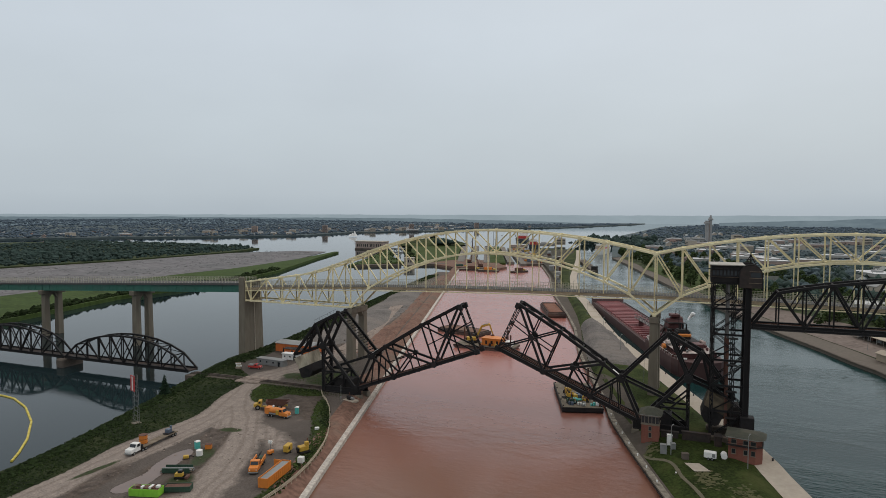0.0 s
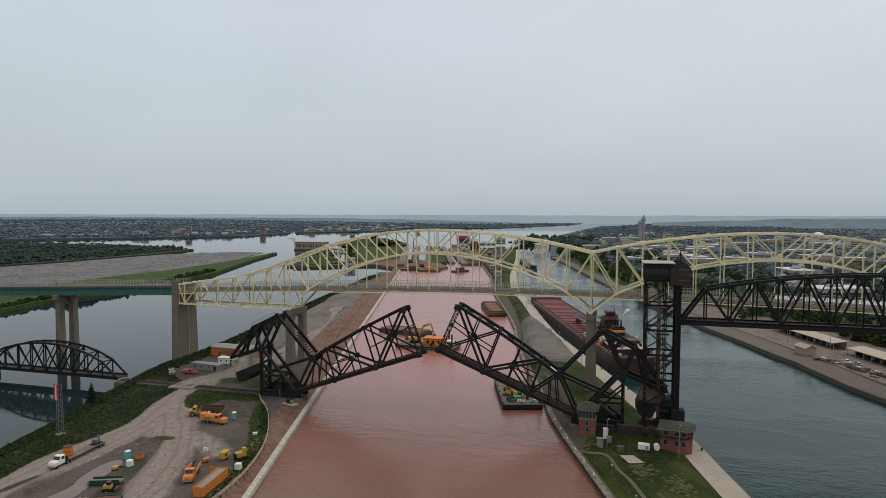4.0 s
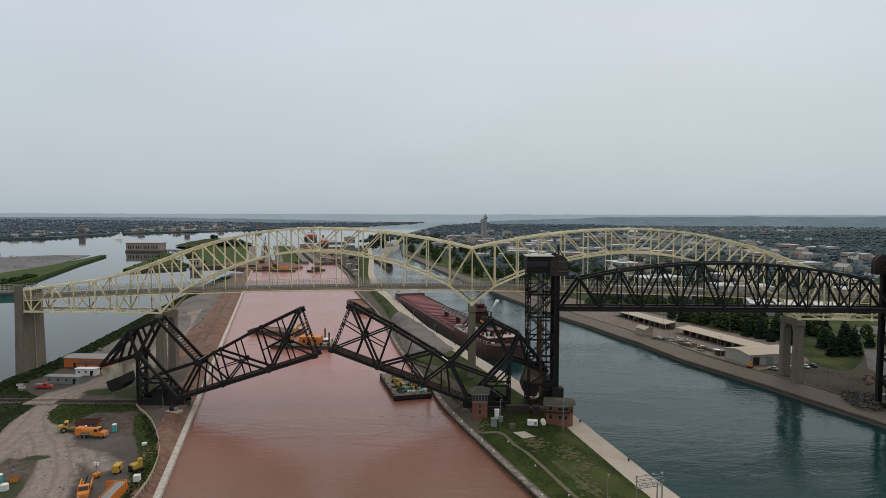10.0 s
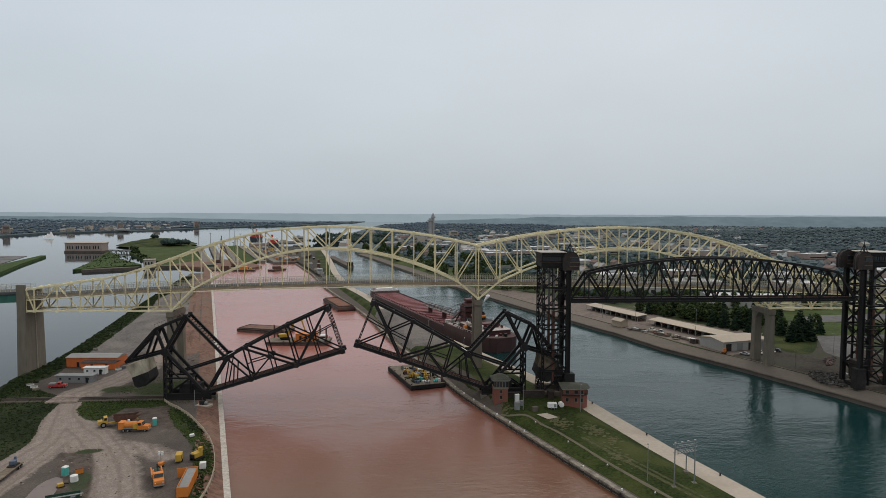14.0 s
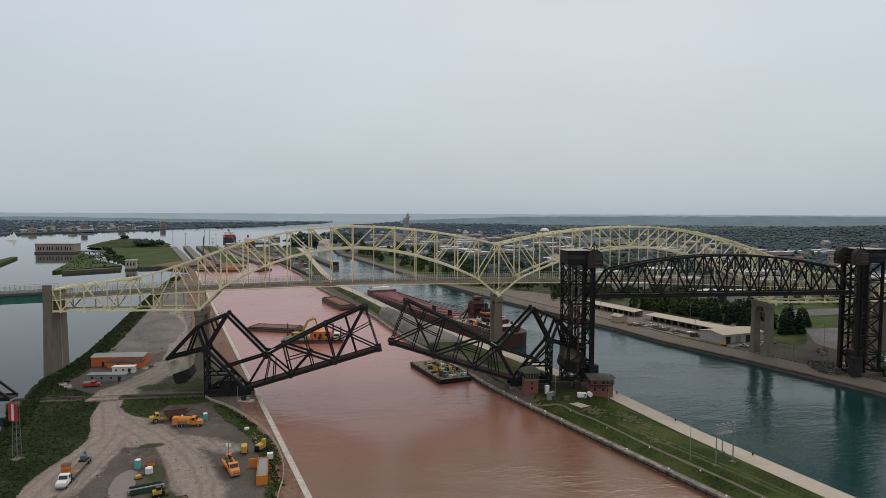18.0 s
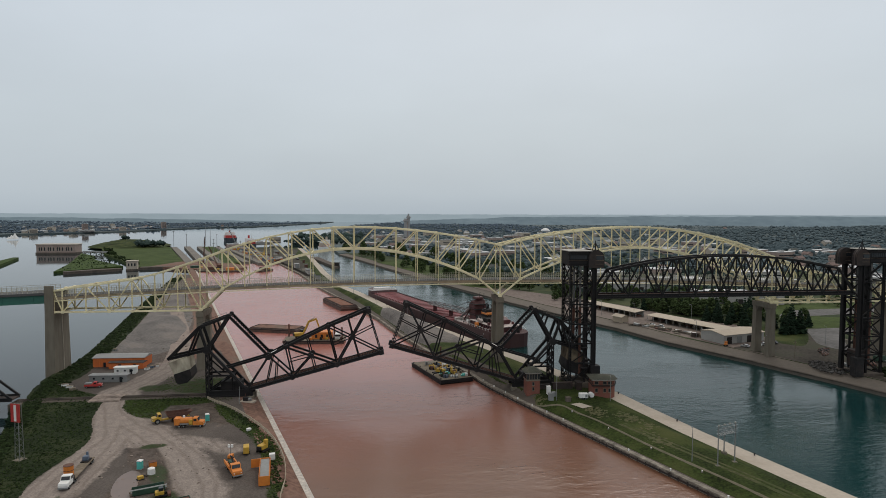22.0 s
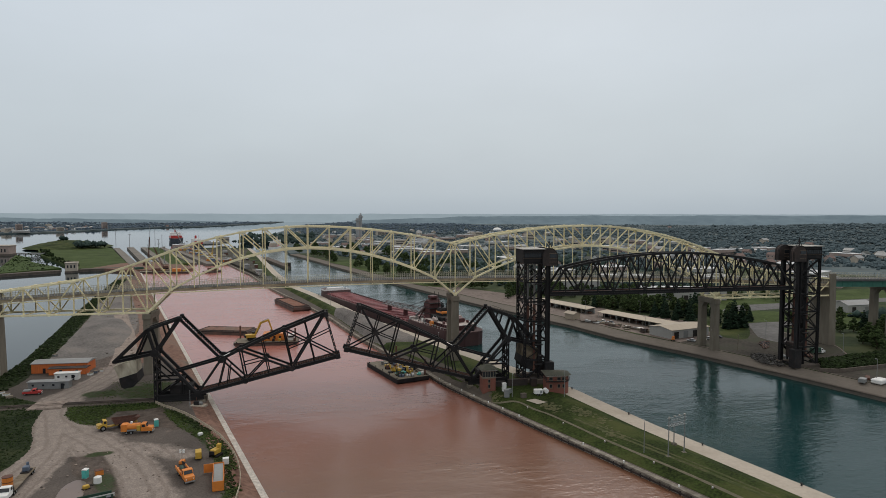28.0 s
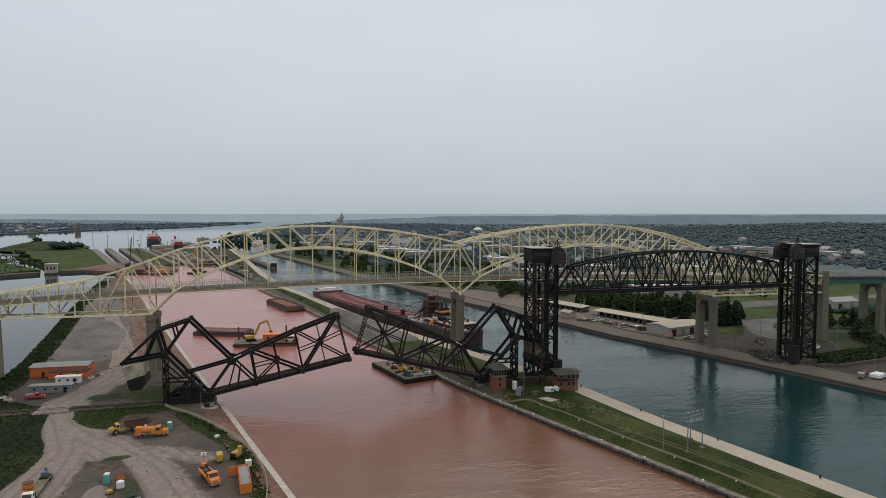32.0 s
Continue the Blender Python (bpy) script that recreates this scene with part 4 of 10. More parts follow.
for k in range(-21, 22):
    s = node(k)
    member("top_strut", road, (s, 0, top_z(s)), (s, W, top_z(s)), 0.35, 0.5, CREAM, side=(1, 0, 0))
    member("floor_beam", road, (s, 0, deck_z(s) - 0.9), (s, W, deck_z(s) - 0.9), 0.35, 1.2, CREAM, side=(1, 0, 0))
    if abs(s) > HALF + 1 or abs(low_z(s) - deck_z(s)) > 3:
        member("bottom_strut", road, (s, 0, low_z(s)), (s, W, low_z(s)), 0.35, 0.45, CREAM, side=(1, 0, 0))
    if k < 21:
        s1 = node(k + 1)
        member("lateral", road, (s, 0, top_z(s)), (s1, W, top_z(s1)), 0.25, 0.3, CREAM, side=(0, 0, 1))
        member("lateral", road, (s, W, top_z(s)), (s1, 0, top_z(s1)), 0.25, 0.3, CREAM, side=(0, 0, 1))
        for y in (0.0, W):
            member("edge_girder", road, (s, y, deck_z(s) - 0.7), (s1, y, deck_z(s1) - 0.7), 0.35, 1.1, EDGE_BROWN, "I")
            member("tie", road, (s, y - 0.02, deck_z(s) - 1.75), (s1, y - 0.02, deck_z(s1) - 1.75), 0.3, 0.4, CREAM, "box")
            for z in (0.9, 1.6, 2.3):
                member("rail", road, (s, y + (0.5 if y == 0 else -0.5), deck_z(s) + z), (s1, y + (0.5 if y == 0 else -0.5), deck_z(s1) + z), 0.09, 0.1, RAIL_GREY, "box")
        bm = bmesh.new()
        v = [bm.verts.new(c) for c in ((s, 0.3, deck_z(s) - 0.3), (s1, 0.3, deck_z(s1) - 0.3), (s1, W - 0.3, deck_z(s1) - 0.3), (s, W - 0.3, deck_z(s) - 0.3), (s, 0.3, deck_z(s)), (s1, 0.3, deck_z(s1)), (s1, W - 0.3, deck_z(s1)), (s, W - 0.3, deck_z(s)))]
        for f in ((3, 2, 1, 0), (4, 5, 6, 7), (0, 1, 5, 4), (2, 3, 7, 6), (1, 2, 6, 5), (3, 0, 4, 7)):
            bm.faces.new([v[i] for i in f])
        part("deck_slab", bm, ASPHALT, road, "grey roadway slab")
        posts = bmesh.new()
        for j in range(9):
            x = s + (s1 - s) * j / 9
            for y in (0.5, W - 0.5):
                box(posts, (x - 0.06, y - 0.06, deck_z(x)), (x + 0.06, y + 0.06, deck_z(x) + 2.35))
        tagged(part("railing_infill", posts, RAIL_GREY, road), kind="stuff")


def road_pier(x, kind, top, base, label, inset=0.2):
    p = thing("road_pier", label, "bridge pier", "road bridge piers", (x, 42.2 - 0.022 * (x + 26.75), 0), ROAD_TURN)
    if kind == "wall":
        bm = bmesh.new()
        for lo, hi in (((-1.6, -0.9, base), (1.6, W + 0.9, top)),):
            vs = box(bm, lo, hi)
            for v in vs:
                if v.co.z < base + 1:
                    v.co.x *= 1.3
                    v.co.y += -0.5 if v.co.y < W / 2 else 0.8
        part("shaft", bm, CONCRETE, p)
        for y in (-1.0, W - 0.2):
            part("buttress", boxes(((-1.75, y, base), (1.75, y + 1.2, top + (3.4 if y < 0 else 0.4))), bevel=0.12), CONCRETE, p)
        bm = bmesh.new()
        tube(bm, (2.15, W * 0.55, base + 5), (1.75, W * 0.55, top - 6), 0.26, sides=6)
        tube(bm, (1.75, W * 0.55, top - 6), (1.7, W * 0.3, top - 1), 0.14, sides=6)
        tube(bm, (1.75, W * 0.55, top - 6), (1.7, W * 0.8, top - 1), 0.14, sides=6)
        part("drain_pipe", bm, PALE_CONCRETE, p, "pale forked drain pipe")
        part("cap", boxes(((-1.9, 0.4, top), (1.9, W + 1.2, top + 0.7)), bevel=0.15), CONCRETE, p)
    else:
        for y in (inset, W - inset):
            bm = bmesh.new()
            vs = box(bm, (-1.4, y - 1.4, base), (1.4, y + 1.4, top), 0.0)
            for v in vs:
                if v.co.z < base + 1:
                    v.co.x *= 1.25
                    v.co.y = y + (v.co.y - y) * 1.15
            part("shaft", bm, CONCRETE, p)
        part("cap", boxes(((-1.7, -1.7, top - 2.4), (1.7, W + 1.7, top)), bevel=0.2), CONCRETE, p)
        for y, sgn in ((inset + 1.4, 1), (W - inset - 1.4, -1)):
            bm = bmesh.new()
            v = [bm.verts.new(c) for c in ((-1.3, y, top - 2.4), (-1.3, y + sgn * 2.0, top - 2.4), (-1.3, y, top - 5), (1.3, y, top - 2.4), (1.3, y + sgn * 2.0, top - 2.4), (1.3, y, top - 5))]
            for f in ((0, 1, 2), (5, 4, 3), (0, 3, 4, 1), (1, 4, 5, 2), (2, 5, 3, 0)):
                bm.faces.new([v[i] for i in f])
            bmesh.ops.recalc_face_normals(bm, faces=bm.faces[:])
            part("haunch", bm, CONCRETE, p)
    return p


ends_top = deck_z(196.5) - 5.6
road_pier(-218.9, "wall", 36.2, -3, "broad tapered concrete road bridge pier at the river edge")
road_pier(169.7, "wall", 36.2, 2, "broad tapered concrete road bridge pier on the mainland")
road_pier(-26.75 - HALF, "portal", 28.0, 2, "twin-shaft concrete pier of the arch bridge on the west bank")
road_pier(-26.75, "portal", 32.6, 2, "twin-shaft concrete pier of the arch bridge on the island")
road_pier(-26.75 + HALF, "portal", 28.0, 2, "twin-shaft concrete pier of the arch bridge on the mainland")


def girder_span(xa, za, xb, zb, depth=3.2):
    top = thing("girder_span", "green plate girder road span with a pale railing", "bridge span", "green girder spans", (0, 0, 0))
    yy = lambda x: 42.2 - 0.022 * (x + 26.75)
    n = max(2, round(abs(xb - xa) / 6))
    for off in (0.0, W):
        bm = bmesh.new()
        v = [bm.verts.new(c) for c in ((xa, yy(xa) + off - .15, za - depth - 1.2), (xb, yy(xb) + off - .15, zb - depth - 1.2), (xb, yy(xb) + off - .15, zb - 1.2), (xa, yy(xa) + off - .15, za - 1.2))]
        v += [bm.verts.new((w.co.x, w.co.y + 0.3, w.co.z)) for w in v]
        for f in ((0, 1, 2, 3), (7, 6, 5, 4), (0, 4, 5, 1), (1, 5, 6, 2), (2, 6, 7, 3), (3, 7, 4, 0)):
            bm.faces.new([v[i] for i in f])
        part("girder", bm, GREEN, top)
        for dz, h in ((-1.2, 0.25), (-depth - 1.2, 0.3)):
            member("flange", top, (xa, yy(xa) + off, za + dz), (xb, yy(xb) + off, zb + dz), 0.9, h, GREEN, "box")
        for k in range(n + 1):
            f = k / n
            x, z = xa + (xb - xa) * f, za + (zb - za) * f
            member("stiffener", top, (x, yy(x) + off - 0.25, z - depth - 1.1), (x, yy(x) + off - 0.25, z - 1.2), 0.12, 0.4, GREEN, "box")
        for h in (0.9, 1.6, 2.3):
            member("rail", top, (xa, yy(xa) + off, za + h), (xb, yy(xb) + off, zb + h), 0.09, 0.12, RAIL_GREY, "box")
        posts = bmesh.new()
        for k in range(n * 3 + 1):
            f = k / (n * 3)
            x, z = xa + (xb - xa) * f, za + (zb - za) * f
            box(posts, (x - .06, yy(x) + off - .06, z), (x + .06, yy(x) + off + .06, z + 2.3))
        tagged(part("railing_infill", posts, RAIL_GREY, top), kind="stuff")
    bm = bmesh.new()
    v = [bm.verts.new(c) for c in ((xa, yy(xa) - 1, za - 1.0), (xb, yy(xb) - 1, zb - 1.0), (xb, yy(xb) + W + 1, zb - 1.0), (xa, yy(xa) + W + 1, za - 1.0))]
    v += [bm.verts.new((w.co.x, w.co.y, w.co.z + 1.0)) for w in v]
    for f in ((3, 2, 1, 0), (4, 5, 6, 7), (0, 1, 5, 4), (1, 2, 6, 5), (2, 3, 7, 6), (3, 0, 4, 7)):
        bm.faces.new([v[i] for i in f])
    part("deck_slab", bm, ASPHALT, top)


def girder_z(x):
    return 36.8 - 0.043 * max(0, -221 - x) - 0.02 * max(0, x - 168)


stops = [-219.4, -292, -364, -436, -508]
for a, b in zip(stops, stops[1:]):
    girder_span(a, girder_z(a), b, girder_z(b))
    road_pier(b, "portal", girder_z(b) - 4.4, -3, "twin-shaft concrete pier carrying the green girder spans", 1.5)
stops = [170, 206, 242, 278, 330]
for a, b in zip(stops, stops[1:]):
    girder_span(a, girder_z(a), b, girder_z(b), 2.6)
    road_pier(b, "portal", girder_z(b) - 3.8, 2, "slender twin-shaft concrete pier of the approach")


# ---- plants ----
def leaf_material(name, base, spread=0.5):
    m = bpy.data.materials.new(name)
    m.use_nodes = True
    n, l = m.node_tree.nodes, m.node_tree.links
    b = n["Principled BSDF"]
    b.inputs["Roughness"].default_value = 0.85
    b.inputs["Specular IOR Level"].default_value = 0.06
    g = n.new("ShaderNodeNewGeometry")
    mr = n.new("ShaderNodeMapRange")
    mr.inputs[3].default_value, mr.inputs[4].default_value = 1 - spread, 1 + spread
    l.new(g.outputs["Random Per Island"], mr.inputs[0])
    f = n.new("ShaderNodeTexNoise")
    f.inputs["Scale"].default_value, f.inputs["Detail"].default_value = 0.9, 4.0
    l.new(g.outputs["Position"], f.inputs["Vector"])
    fr = n.new("ShaderNodeMapRange")
    fr.inputs[1].default_value, fr.inputs[2].default_value = 0.3, 0.7
    fr.inputs[3].default_value, fr.inputs[4].default_value = 0.7, 1.3
    l.new(f.outputs[0], fr.inputs[0])
    mu = n.new("ShaderNodeMath")
    mu.operation = "MULTIPLY"
    l.new(mr.outputs[0], mu.inputs[0])
    l.new(fr.outputs[0], mu.inputs[1])
    mx = n.new("ShaderNodeMix")
    mx.data_type, mx.blend_type = "RGBA", "MULTIPLY"
    mx.inputs[0].default_value = 1.0
    mx.inputs[6].default_value = (*base, 1)
    l.new(mu.outputs[0], mx.inputs[7])
    l.new(mx.outputs[2], b.inputs["Base Color"])
    return m


LEAF = leaf_material("broad_leaves", (0.042, 0.062, 0.024))
NEEDLE = leaf_material("conifer_needles", (0.016, 0.030, 0.018))
BUSH = leaf_material("scrub_leaves", (0.016, 0.026, 0.009), 0.45)
REED = leaf_material("rank_grass", (0.038, 0.055, 0.016), 0.5)
# greens turn bluer, then paler, with distance: haze put into the leaf colour
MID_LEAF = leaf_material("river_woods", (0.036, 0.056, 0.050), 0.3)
FAR_LEAF = leaf_material("distant_woods_haze_tint", (0.080, 0.108, 0.119), 0.10)
HAZE_LEAF = leaf_material("remote_woods_haze_tint", (0.088, 0.118, 0.150), 0.08)
BARK = material("bark", (0.07, 0.05, 0.038), 0.95, 0.0, 0.3, 3.0, 0.5)
ICO = []
_b = bmesh.new()
bmesh.ops.create_icosphere(_b, subdivisions=1, radius=1.0)
OCTA = ([(1, 0, 0), (0, 1, 0), (-1, 0, 0), (0, -1, 0), (0, 0, 1), (0, 0, -1)], [(0, 1, 4), (1, 2, 4), (2, 3, 4), (3, 0, 4), (1, 0, 5), (2, 1, 5), (3, 2, 5), (0, 3, 5)])
ICO = ([tuple(v.co) for v in _b.verts], [tuple(v.index for v in f.verts) for f in _b.faces])
_b.free()


def clumps(name, spots, mat, parent=None, seed=1, jag=0.35, tufts=0, form=None):
    """Many ragged leaf clumps in one mesh. spots: (x, y, z, rx, rz)."""
    rnd = random.Random(seed)
    verts, faces = [], []
    for x, y, z, rx, rz in spots:
        a = rnd.uniform(0, 6.28)
        c, s = math.cos(a), math.sin(a)
        k = len(verts)
        for vx, vy, vz in (form or ICO)[0]:
            j = 1 + rnd.uniform(-jag, jag)
            verts.append((x + (vx * c - vy * s) * rx * j, y + (vx * s + vy * c) * rx * j, z + vz * rz * j))
        faces += [tuple(i + k for i in f) for f in (form or ICO)[1]]
        for _ in range(tufts):
            d = Vector((rnd.gauss(0, 1), rnd.gauss(0, 1), rnd.gauss(0, 0.8))).normalized()
            p = Vector((x + d.x * rx, y + d.y * rx, z + d.z * rz))
            e = rx * 0.45
            k = len(verts)
            for _j in range(3):
                verts.append((p.x + rnd.uniform(-e, e), p.y + rnd.uniform(-e, e), p.z + rnd.uniform(-e, e)))
            faces.append((k, k + 1, k + 2))
    me = bpy.data.meshes.new(name)
    me.from_pydata(verts, [], faces)
    me.materials.append(mat)
    ob = new(name, me)
    ob.parent = parent
    return ob


def broad_tree(seed, h=11.0):
    rnd = random.Random(seed)
    t = thing("tree", "leafy green broad-leaved tree with an uneven crown", "tree", "broad-leaved trees", (0, 0, -200))
    bm = bmesh.new()
    tube(bm, (0, 0, -0.3), (0.2, 0.1, h * 0.42), 0.3, 0.18, 8)
    for k in range(6):
        a = k * 1.05 + rnd.uniform(0, 0.5)
        z = h * rnd.uniform(0.25, 0.42)
        tube(bm, (0.1, 0.05, z), (math.cos(a) * h * 0.24, math.sin(a) * h * 0.24, z + h * 0.28), 0.13, 0.05, 5)
    part("trunk", bm, BARK, t)
    spots = []
    for k in range(120):
        u = rnd.uniform(0.2, 1.0)
        w = h * 0.36 * math.sin(math.pi * min(0.97, u ** 0.8)) ** 0.6
        a, r = rnd.uniform(0, 6.28), w * math.sqrt(rnd.uniform(0.1, 1))
        e = h * rnd.uniform(0.04, 0.085)
        spots.append((math.cos(a) * r, math.sin(a) * r, h * u - e * 0.6, e, e * 0.8))
    clumps("crown", spots, LEAF, t, seed, 0.45, 9)
    return t


def conifer(seed, h=12.0):
    rnd = random.Random(seed)
    t = thing("conifer", "dark green spruce with drooping tiers of branches", "tree", "spruces", (0, 0, -200))
    bm = bmesh.new()
    tube(bm, (0, 0, -0.3), (0, 0, h * 0.96), 0.22, 0.04, 7)
    part("trunk", bm, BARK, t)
    spots = []
    tiers = 13
    for k in range(tiers):
        f = k / (tiers - 1)
        r = h * 0.23 * (1 - f) ** 0.9 + 0.15
        for j in range(max(4, int(9 * (1 - f)) + 2)):
            a = j * 6.28 / max(4, int(9 * (1 - f)) + 2) + rnd.uniform(-0.3, 0.3)
            q = r * rnd.uniform(0.55, 1.0)
            spots.append((math.cos(a) * q, math.sin(a) * q, h * (0.1 + 0.87 * f) - q * 0.2, 0.35 + r * 0.3, 0.32 + r * 0.12))
    clumps("crown", spots, NEEDLE, t, seed, 0.45, 5)
    return t


TREES = [broad_tree(s, h) for s, h in ((3, 11), (5, 9.5), (8, 12.5))]
SPRUCES = [conifer(s, h) for s, h in ((4, 13), (9, 10.5))]
USED = set()


def plant(kind, x, y, z, size, seed):
    src = kind[seed % len(kind)]
    m = pose(x, y, z, 0, 0, (seed * 77) % 360) @ Matrix.Diagonal((size, size, size, 1))
    if src.name not in USED:
        USED.add(src.name)
        src.matrix_world = m
        return src
    ob = copy_thing(src, pose(0, 0, 0))
    ob.matrix_basis = m
    return ob


# ---- surfaces of the yard ----
DIRT_ROAD = material("pale_dirt_track", (0.262, 0.215, 0.186), 0.95, 0.0, 0.45, 0.8, 0.07, 0.04, tint=(0.195, 0.158, 0.136), tint_amount=0.75)
PUDDLE = material("muddy_puddle", (0.150, 0.108, 0.092), 0.32, 0.0, 0.12, 0.3, 0.1)
RANK = material("rank_grass_ground", (0.018, 0.027, 0.010), 0.95, 0.0, 0.6, 1.2, 0.09, 0.12, tint=(0.042, 0.044, 0.02), tint_amount=0.5)


def nearest(x, y, line):
    """Distance from a point to a broken line."""
    best = 1e9
    for (ax, ay), (bx, by) in zip(line, line[1:]):
        dx, dy = bx - ax, by - ay
        f = min(max(((x - ax) * dx + (y - ay) * dy) / (dx * dx + dy * dy), 0.0), 1.0)
        best = min(best, math.hypot(x - ax - dx * f, y - ay - dy * f))
    return best


def soft(v, lo, hi):
    f = min(max((v - lo) / (hi - lo), 0.0), 1.0)
    return f * f * (3 - 2 * f)


HAUL = [(-222, 230), (-206, 170), (-190, 118), (-178, 78), (-171.5, 50), (-174.5, 30), (-180, 12), (-176.5, -4), (-169.5, -20), (-164, -38), (-163.5, -66), (-162, -104), (-155, -150)]
LOOP = [(-176.5, -4), (-167.5, -21), (-157, -33), (-147, -45), (-138, -60), (-130, -78), (-122, -103), (-113, -145)]
SPUR = [(-166, -34), (-156, -38), (-146, -40), (-134, -46), (-126, -52)]
MUDDY = [((-146, -78), 5, 13, 10), ((-135, -84), 5, 10, 22), ((-155, -90), 4, 16, 14)]
WEEDY = [((-149, -46.5), 4.5, 2.0, 10), ((-141.5, -67), 2.8, 8, 22), ((-135, -83), 4, 6, 20), ((-168, 17), 7, 5.5, 0), ((-109, -92), 2.4, 18, 2), ((-150, 18), 14, 13, 0), ((-161.5, -85), 1.3, 8, -5)]
GREEN_PLOTS = [
    [(-171.5, -7.4), (-173.1, 0.7), (-171.5, 6.1), (-159.3, 5.4), (-146, 2.0), (-141.5, -4.2), (-147.3, -6.4), (-155.8, -6.7), (-156.2, -11.8), (-157.3, -15.3), (-158, -20.5), (-163.2, -18.2), (-167.6, -13.5)],
    [(-142, -4), (-134.6, -11.8), (-127.9, -22.4), (-122.8, -31.5), (-118.8, -39.3), (-115.3, -45.1), (-110, -61.4), (-107.8, -77.4), (-108.6, -92), (-112, -92), (-111.6, -78), (-115.6, -61), (-119.5, -50), (-122.6, -42.7), (-127, -34.6), (-132.6, -25.8), (-138, -15)],
]
MUD_PLOTS = [
    [(-155.5, -21.4), (-157, -11.8), (-155.8, -6.7), (-147.3, -6.4), (-142.6, -4.2), (-136.1, -13.5), (-129.8, -22.1), (-128.7, -28), (-132.7, -29.7), (-136.3, -26.4), (-143, -29), (-149.5, -28), (-154.5, -24.5)],
    [(-155.5, -47.9), (-147.9, -47.4), (-142.5, -58), (-137, -71.2), (-133.5, -82), (-142.2, -78), (-145.5, -73), (-147.8, -64.8), (-151.6, -58.6)],
]


def blobs(x, y, rows):
    """How deep a point lies in any of several turned ovals: 1 in the middle, 0 outside."""
    best = 0.0
    for (cx, cy), rx, ry, turn in rows:
        c, q = math.cos(radians(turn)), math.sin(radians(turn))
        u, w = ((x - cx) * c + (y - cy) * q) / rx, (-(x - cx) * q + (y - cy) * c) / ry
        best = max(best, 1.25 - math.hypot(u, w))
    return best


def in_plot(x, y, plots):
    """Soft cover of a point by any of several outlined plots: 1 well inside, 0 outside."""
    best = 0.0
    for plot in plots:
        loop = plot + plot[:1]
        odd = False
        for (ax, ay), (bx, by) in zip(loop, loop[1:]):
            if (ay > y) != (by > y) and x < ax + (bx - ax) * (y - ay) / (by - ay):
                odd = not odd
        best = max(best, soft(nearest(x, y, loop) * (1 if odd else -1), -1.6, 1.6))
    return best


def yard_material():
    """Yard ground: gravel, pale packed dirt with tyre streaks, wet mud and weedy soil blended softly by how the ground is used."""
    m = bpy.data.materials.new("work_yard_ground")
    m.use_nodes = True
    n, l = m.node_tree.nodes, m.node_tree.links
    b = n["Principled BSDF"]
    co = n.new("ShaderNodeNewGeometry").outputs["Position"]

    def noise_at(scale, detail=5.0, rough=0.6):
        t = n.new("ShaderNodeTexNoise")
        t.inputs["Scale"].default_value, t.inputs["Detail"].default_value, t.inputs["Roughness"].default_value = scale, detail, rough
        l.new(co, t.inputs["Vector"])
        return t.outputs[0]

    def ramp(src, lo, hi, a=0.0, z=1.0):
        r = n.new("ShaderNodeMapRange")
        r.inputs[1].default_value, r.inputs[2].default_value, r.inputs[3].default_value, r.inputs[4].default_value = lo, hi, a, z
        l.new(src, r.inputs[0])
        return r.outputs[0]

    def calc(op, a, z):
        k = n.new("ShaderNodeMath")
        k.operation = op
        for q, v in enumerate((a, z)):
            if isinstance(v, (int, float)):
                k.inputs[q].default_value = v
            else:
                l.new(v, k.inputs[q])
        return k.outputs[0]

    def blend(f, a, z, how="MIX"):
        k = n.new("ShaderNodeMix")
        k.data_type, k.blend_type = "RGBA", how
        for q, v in ((0, f), (6, a), (7, z)):
            if isinstance(v, tuple):
                k.inputs[q].default_value = (*v, 1)
            elif isinstance(v, (int, float)):
                k.inputs[q].default_value = v
            else:
                l.new(v, k.inputs[q])
        return k.outputs[2]

    def use(name):
        a = n.new("ShaderNodeAttribute")
        a.attribute_name = name
        return a.outputs["Fac"]

    grain, clod, drift = noise_at(2.2), noise_at(0.35), noise_at(0.07, 3.0)
    ragged = calc("MULTIPLY", calc("SUBTRACT", clod, 0.5), 0.9)
    gravel = blend(ramp(drift, 0.35, 0.65), (0.074, 0.063, 0.056), (0.104, 0.089, 0.079))
    packed = blend(ramp(clod, 0.35, 0.65), (0.205, 0.174, 0.154), (0.262, 0.222, 0.195))
    # the streaks run across the noise stretched by the track attribute's own lines
    streak = n.new("ShaderNodeMath")
    streak.operation = "SINE"
    l.new(calc("ADD", calc("MULTIPLY", use("lane"), 1.9), calc("MULTIPLY", drift, 7.0)), streak.inputs[0])
    packed = blend(ramp(streak.outputs[0], 0.1, 1.0, 0.0, 0.5), packed, (0.150, 0.122, 0.105))
    tone = blend(ramp(calc("ADD", use("track"), ragged), 0.25, 0.75), gravel, packed)
    tone = blend(ramp(calc("ADD", use("mud"), ragged), 0.25, 0.7, 0.0, 0.92), tone, blend(ramp(clod, 0.4, 0.6), (0.052, 0.039, 0.031), (0.095, 0.073, 0.059)))
    soil = blend(ramp(clod, 0.36, 0.52), (0.045, 0.040, 0.024), (0.027, 0.043, 0.014))
    tone = blend(ramp(calc("ADD", use("weed"), ragged), 0.3, 0.7, 0.0, 0.95), tone, soil)
    tone = blend(1.0, tone, ramp(grain, 0.3, 0.7, 0.72, 1.28), "MULTIPLY")
    l.new(tone, b.inputs["Base Color"])
    l.new(ramp(calc("ADD", use("mud"), ragged), 0.3, 1.0, 0.95, 0.62), b.inputs["Roughness"])
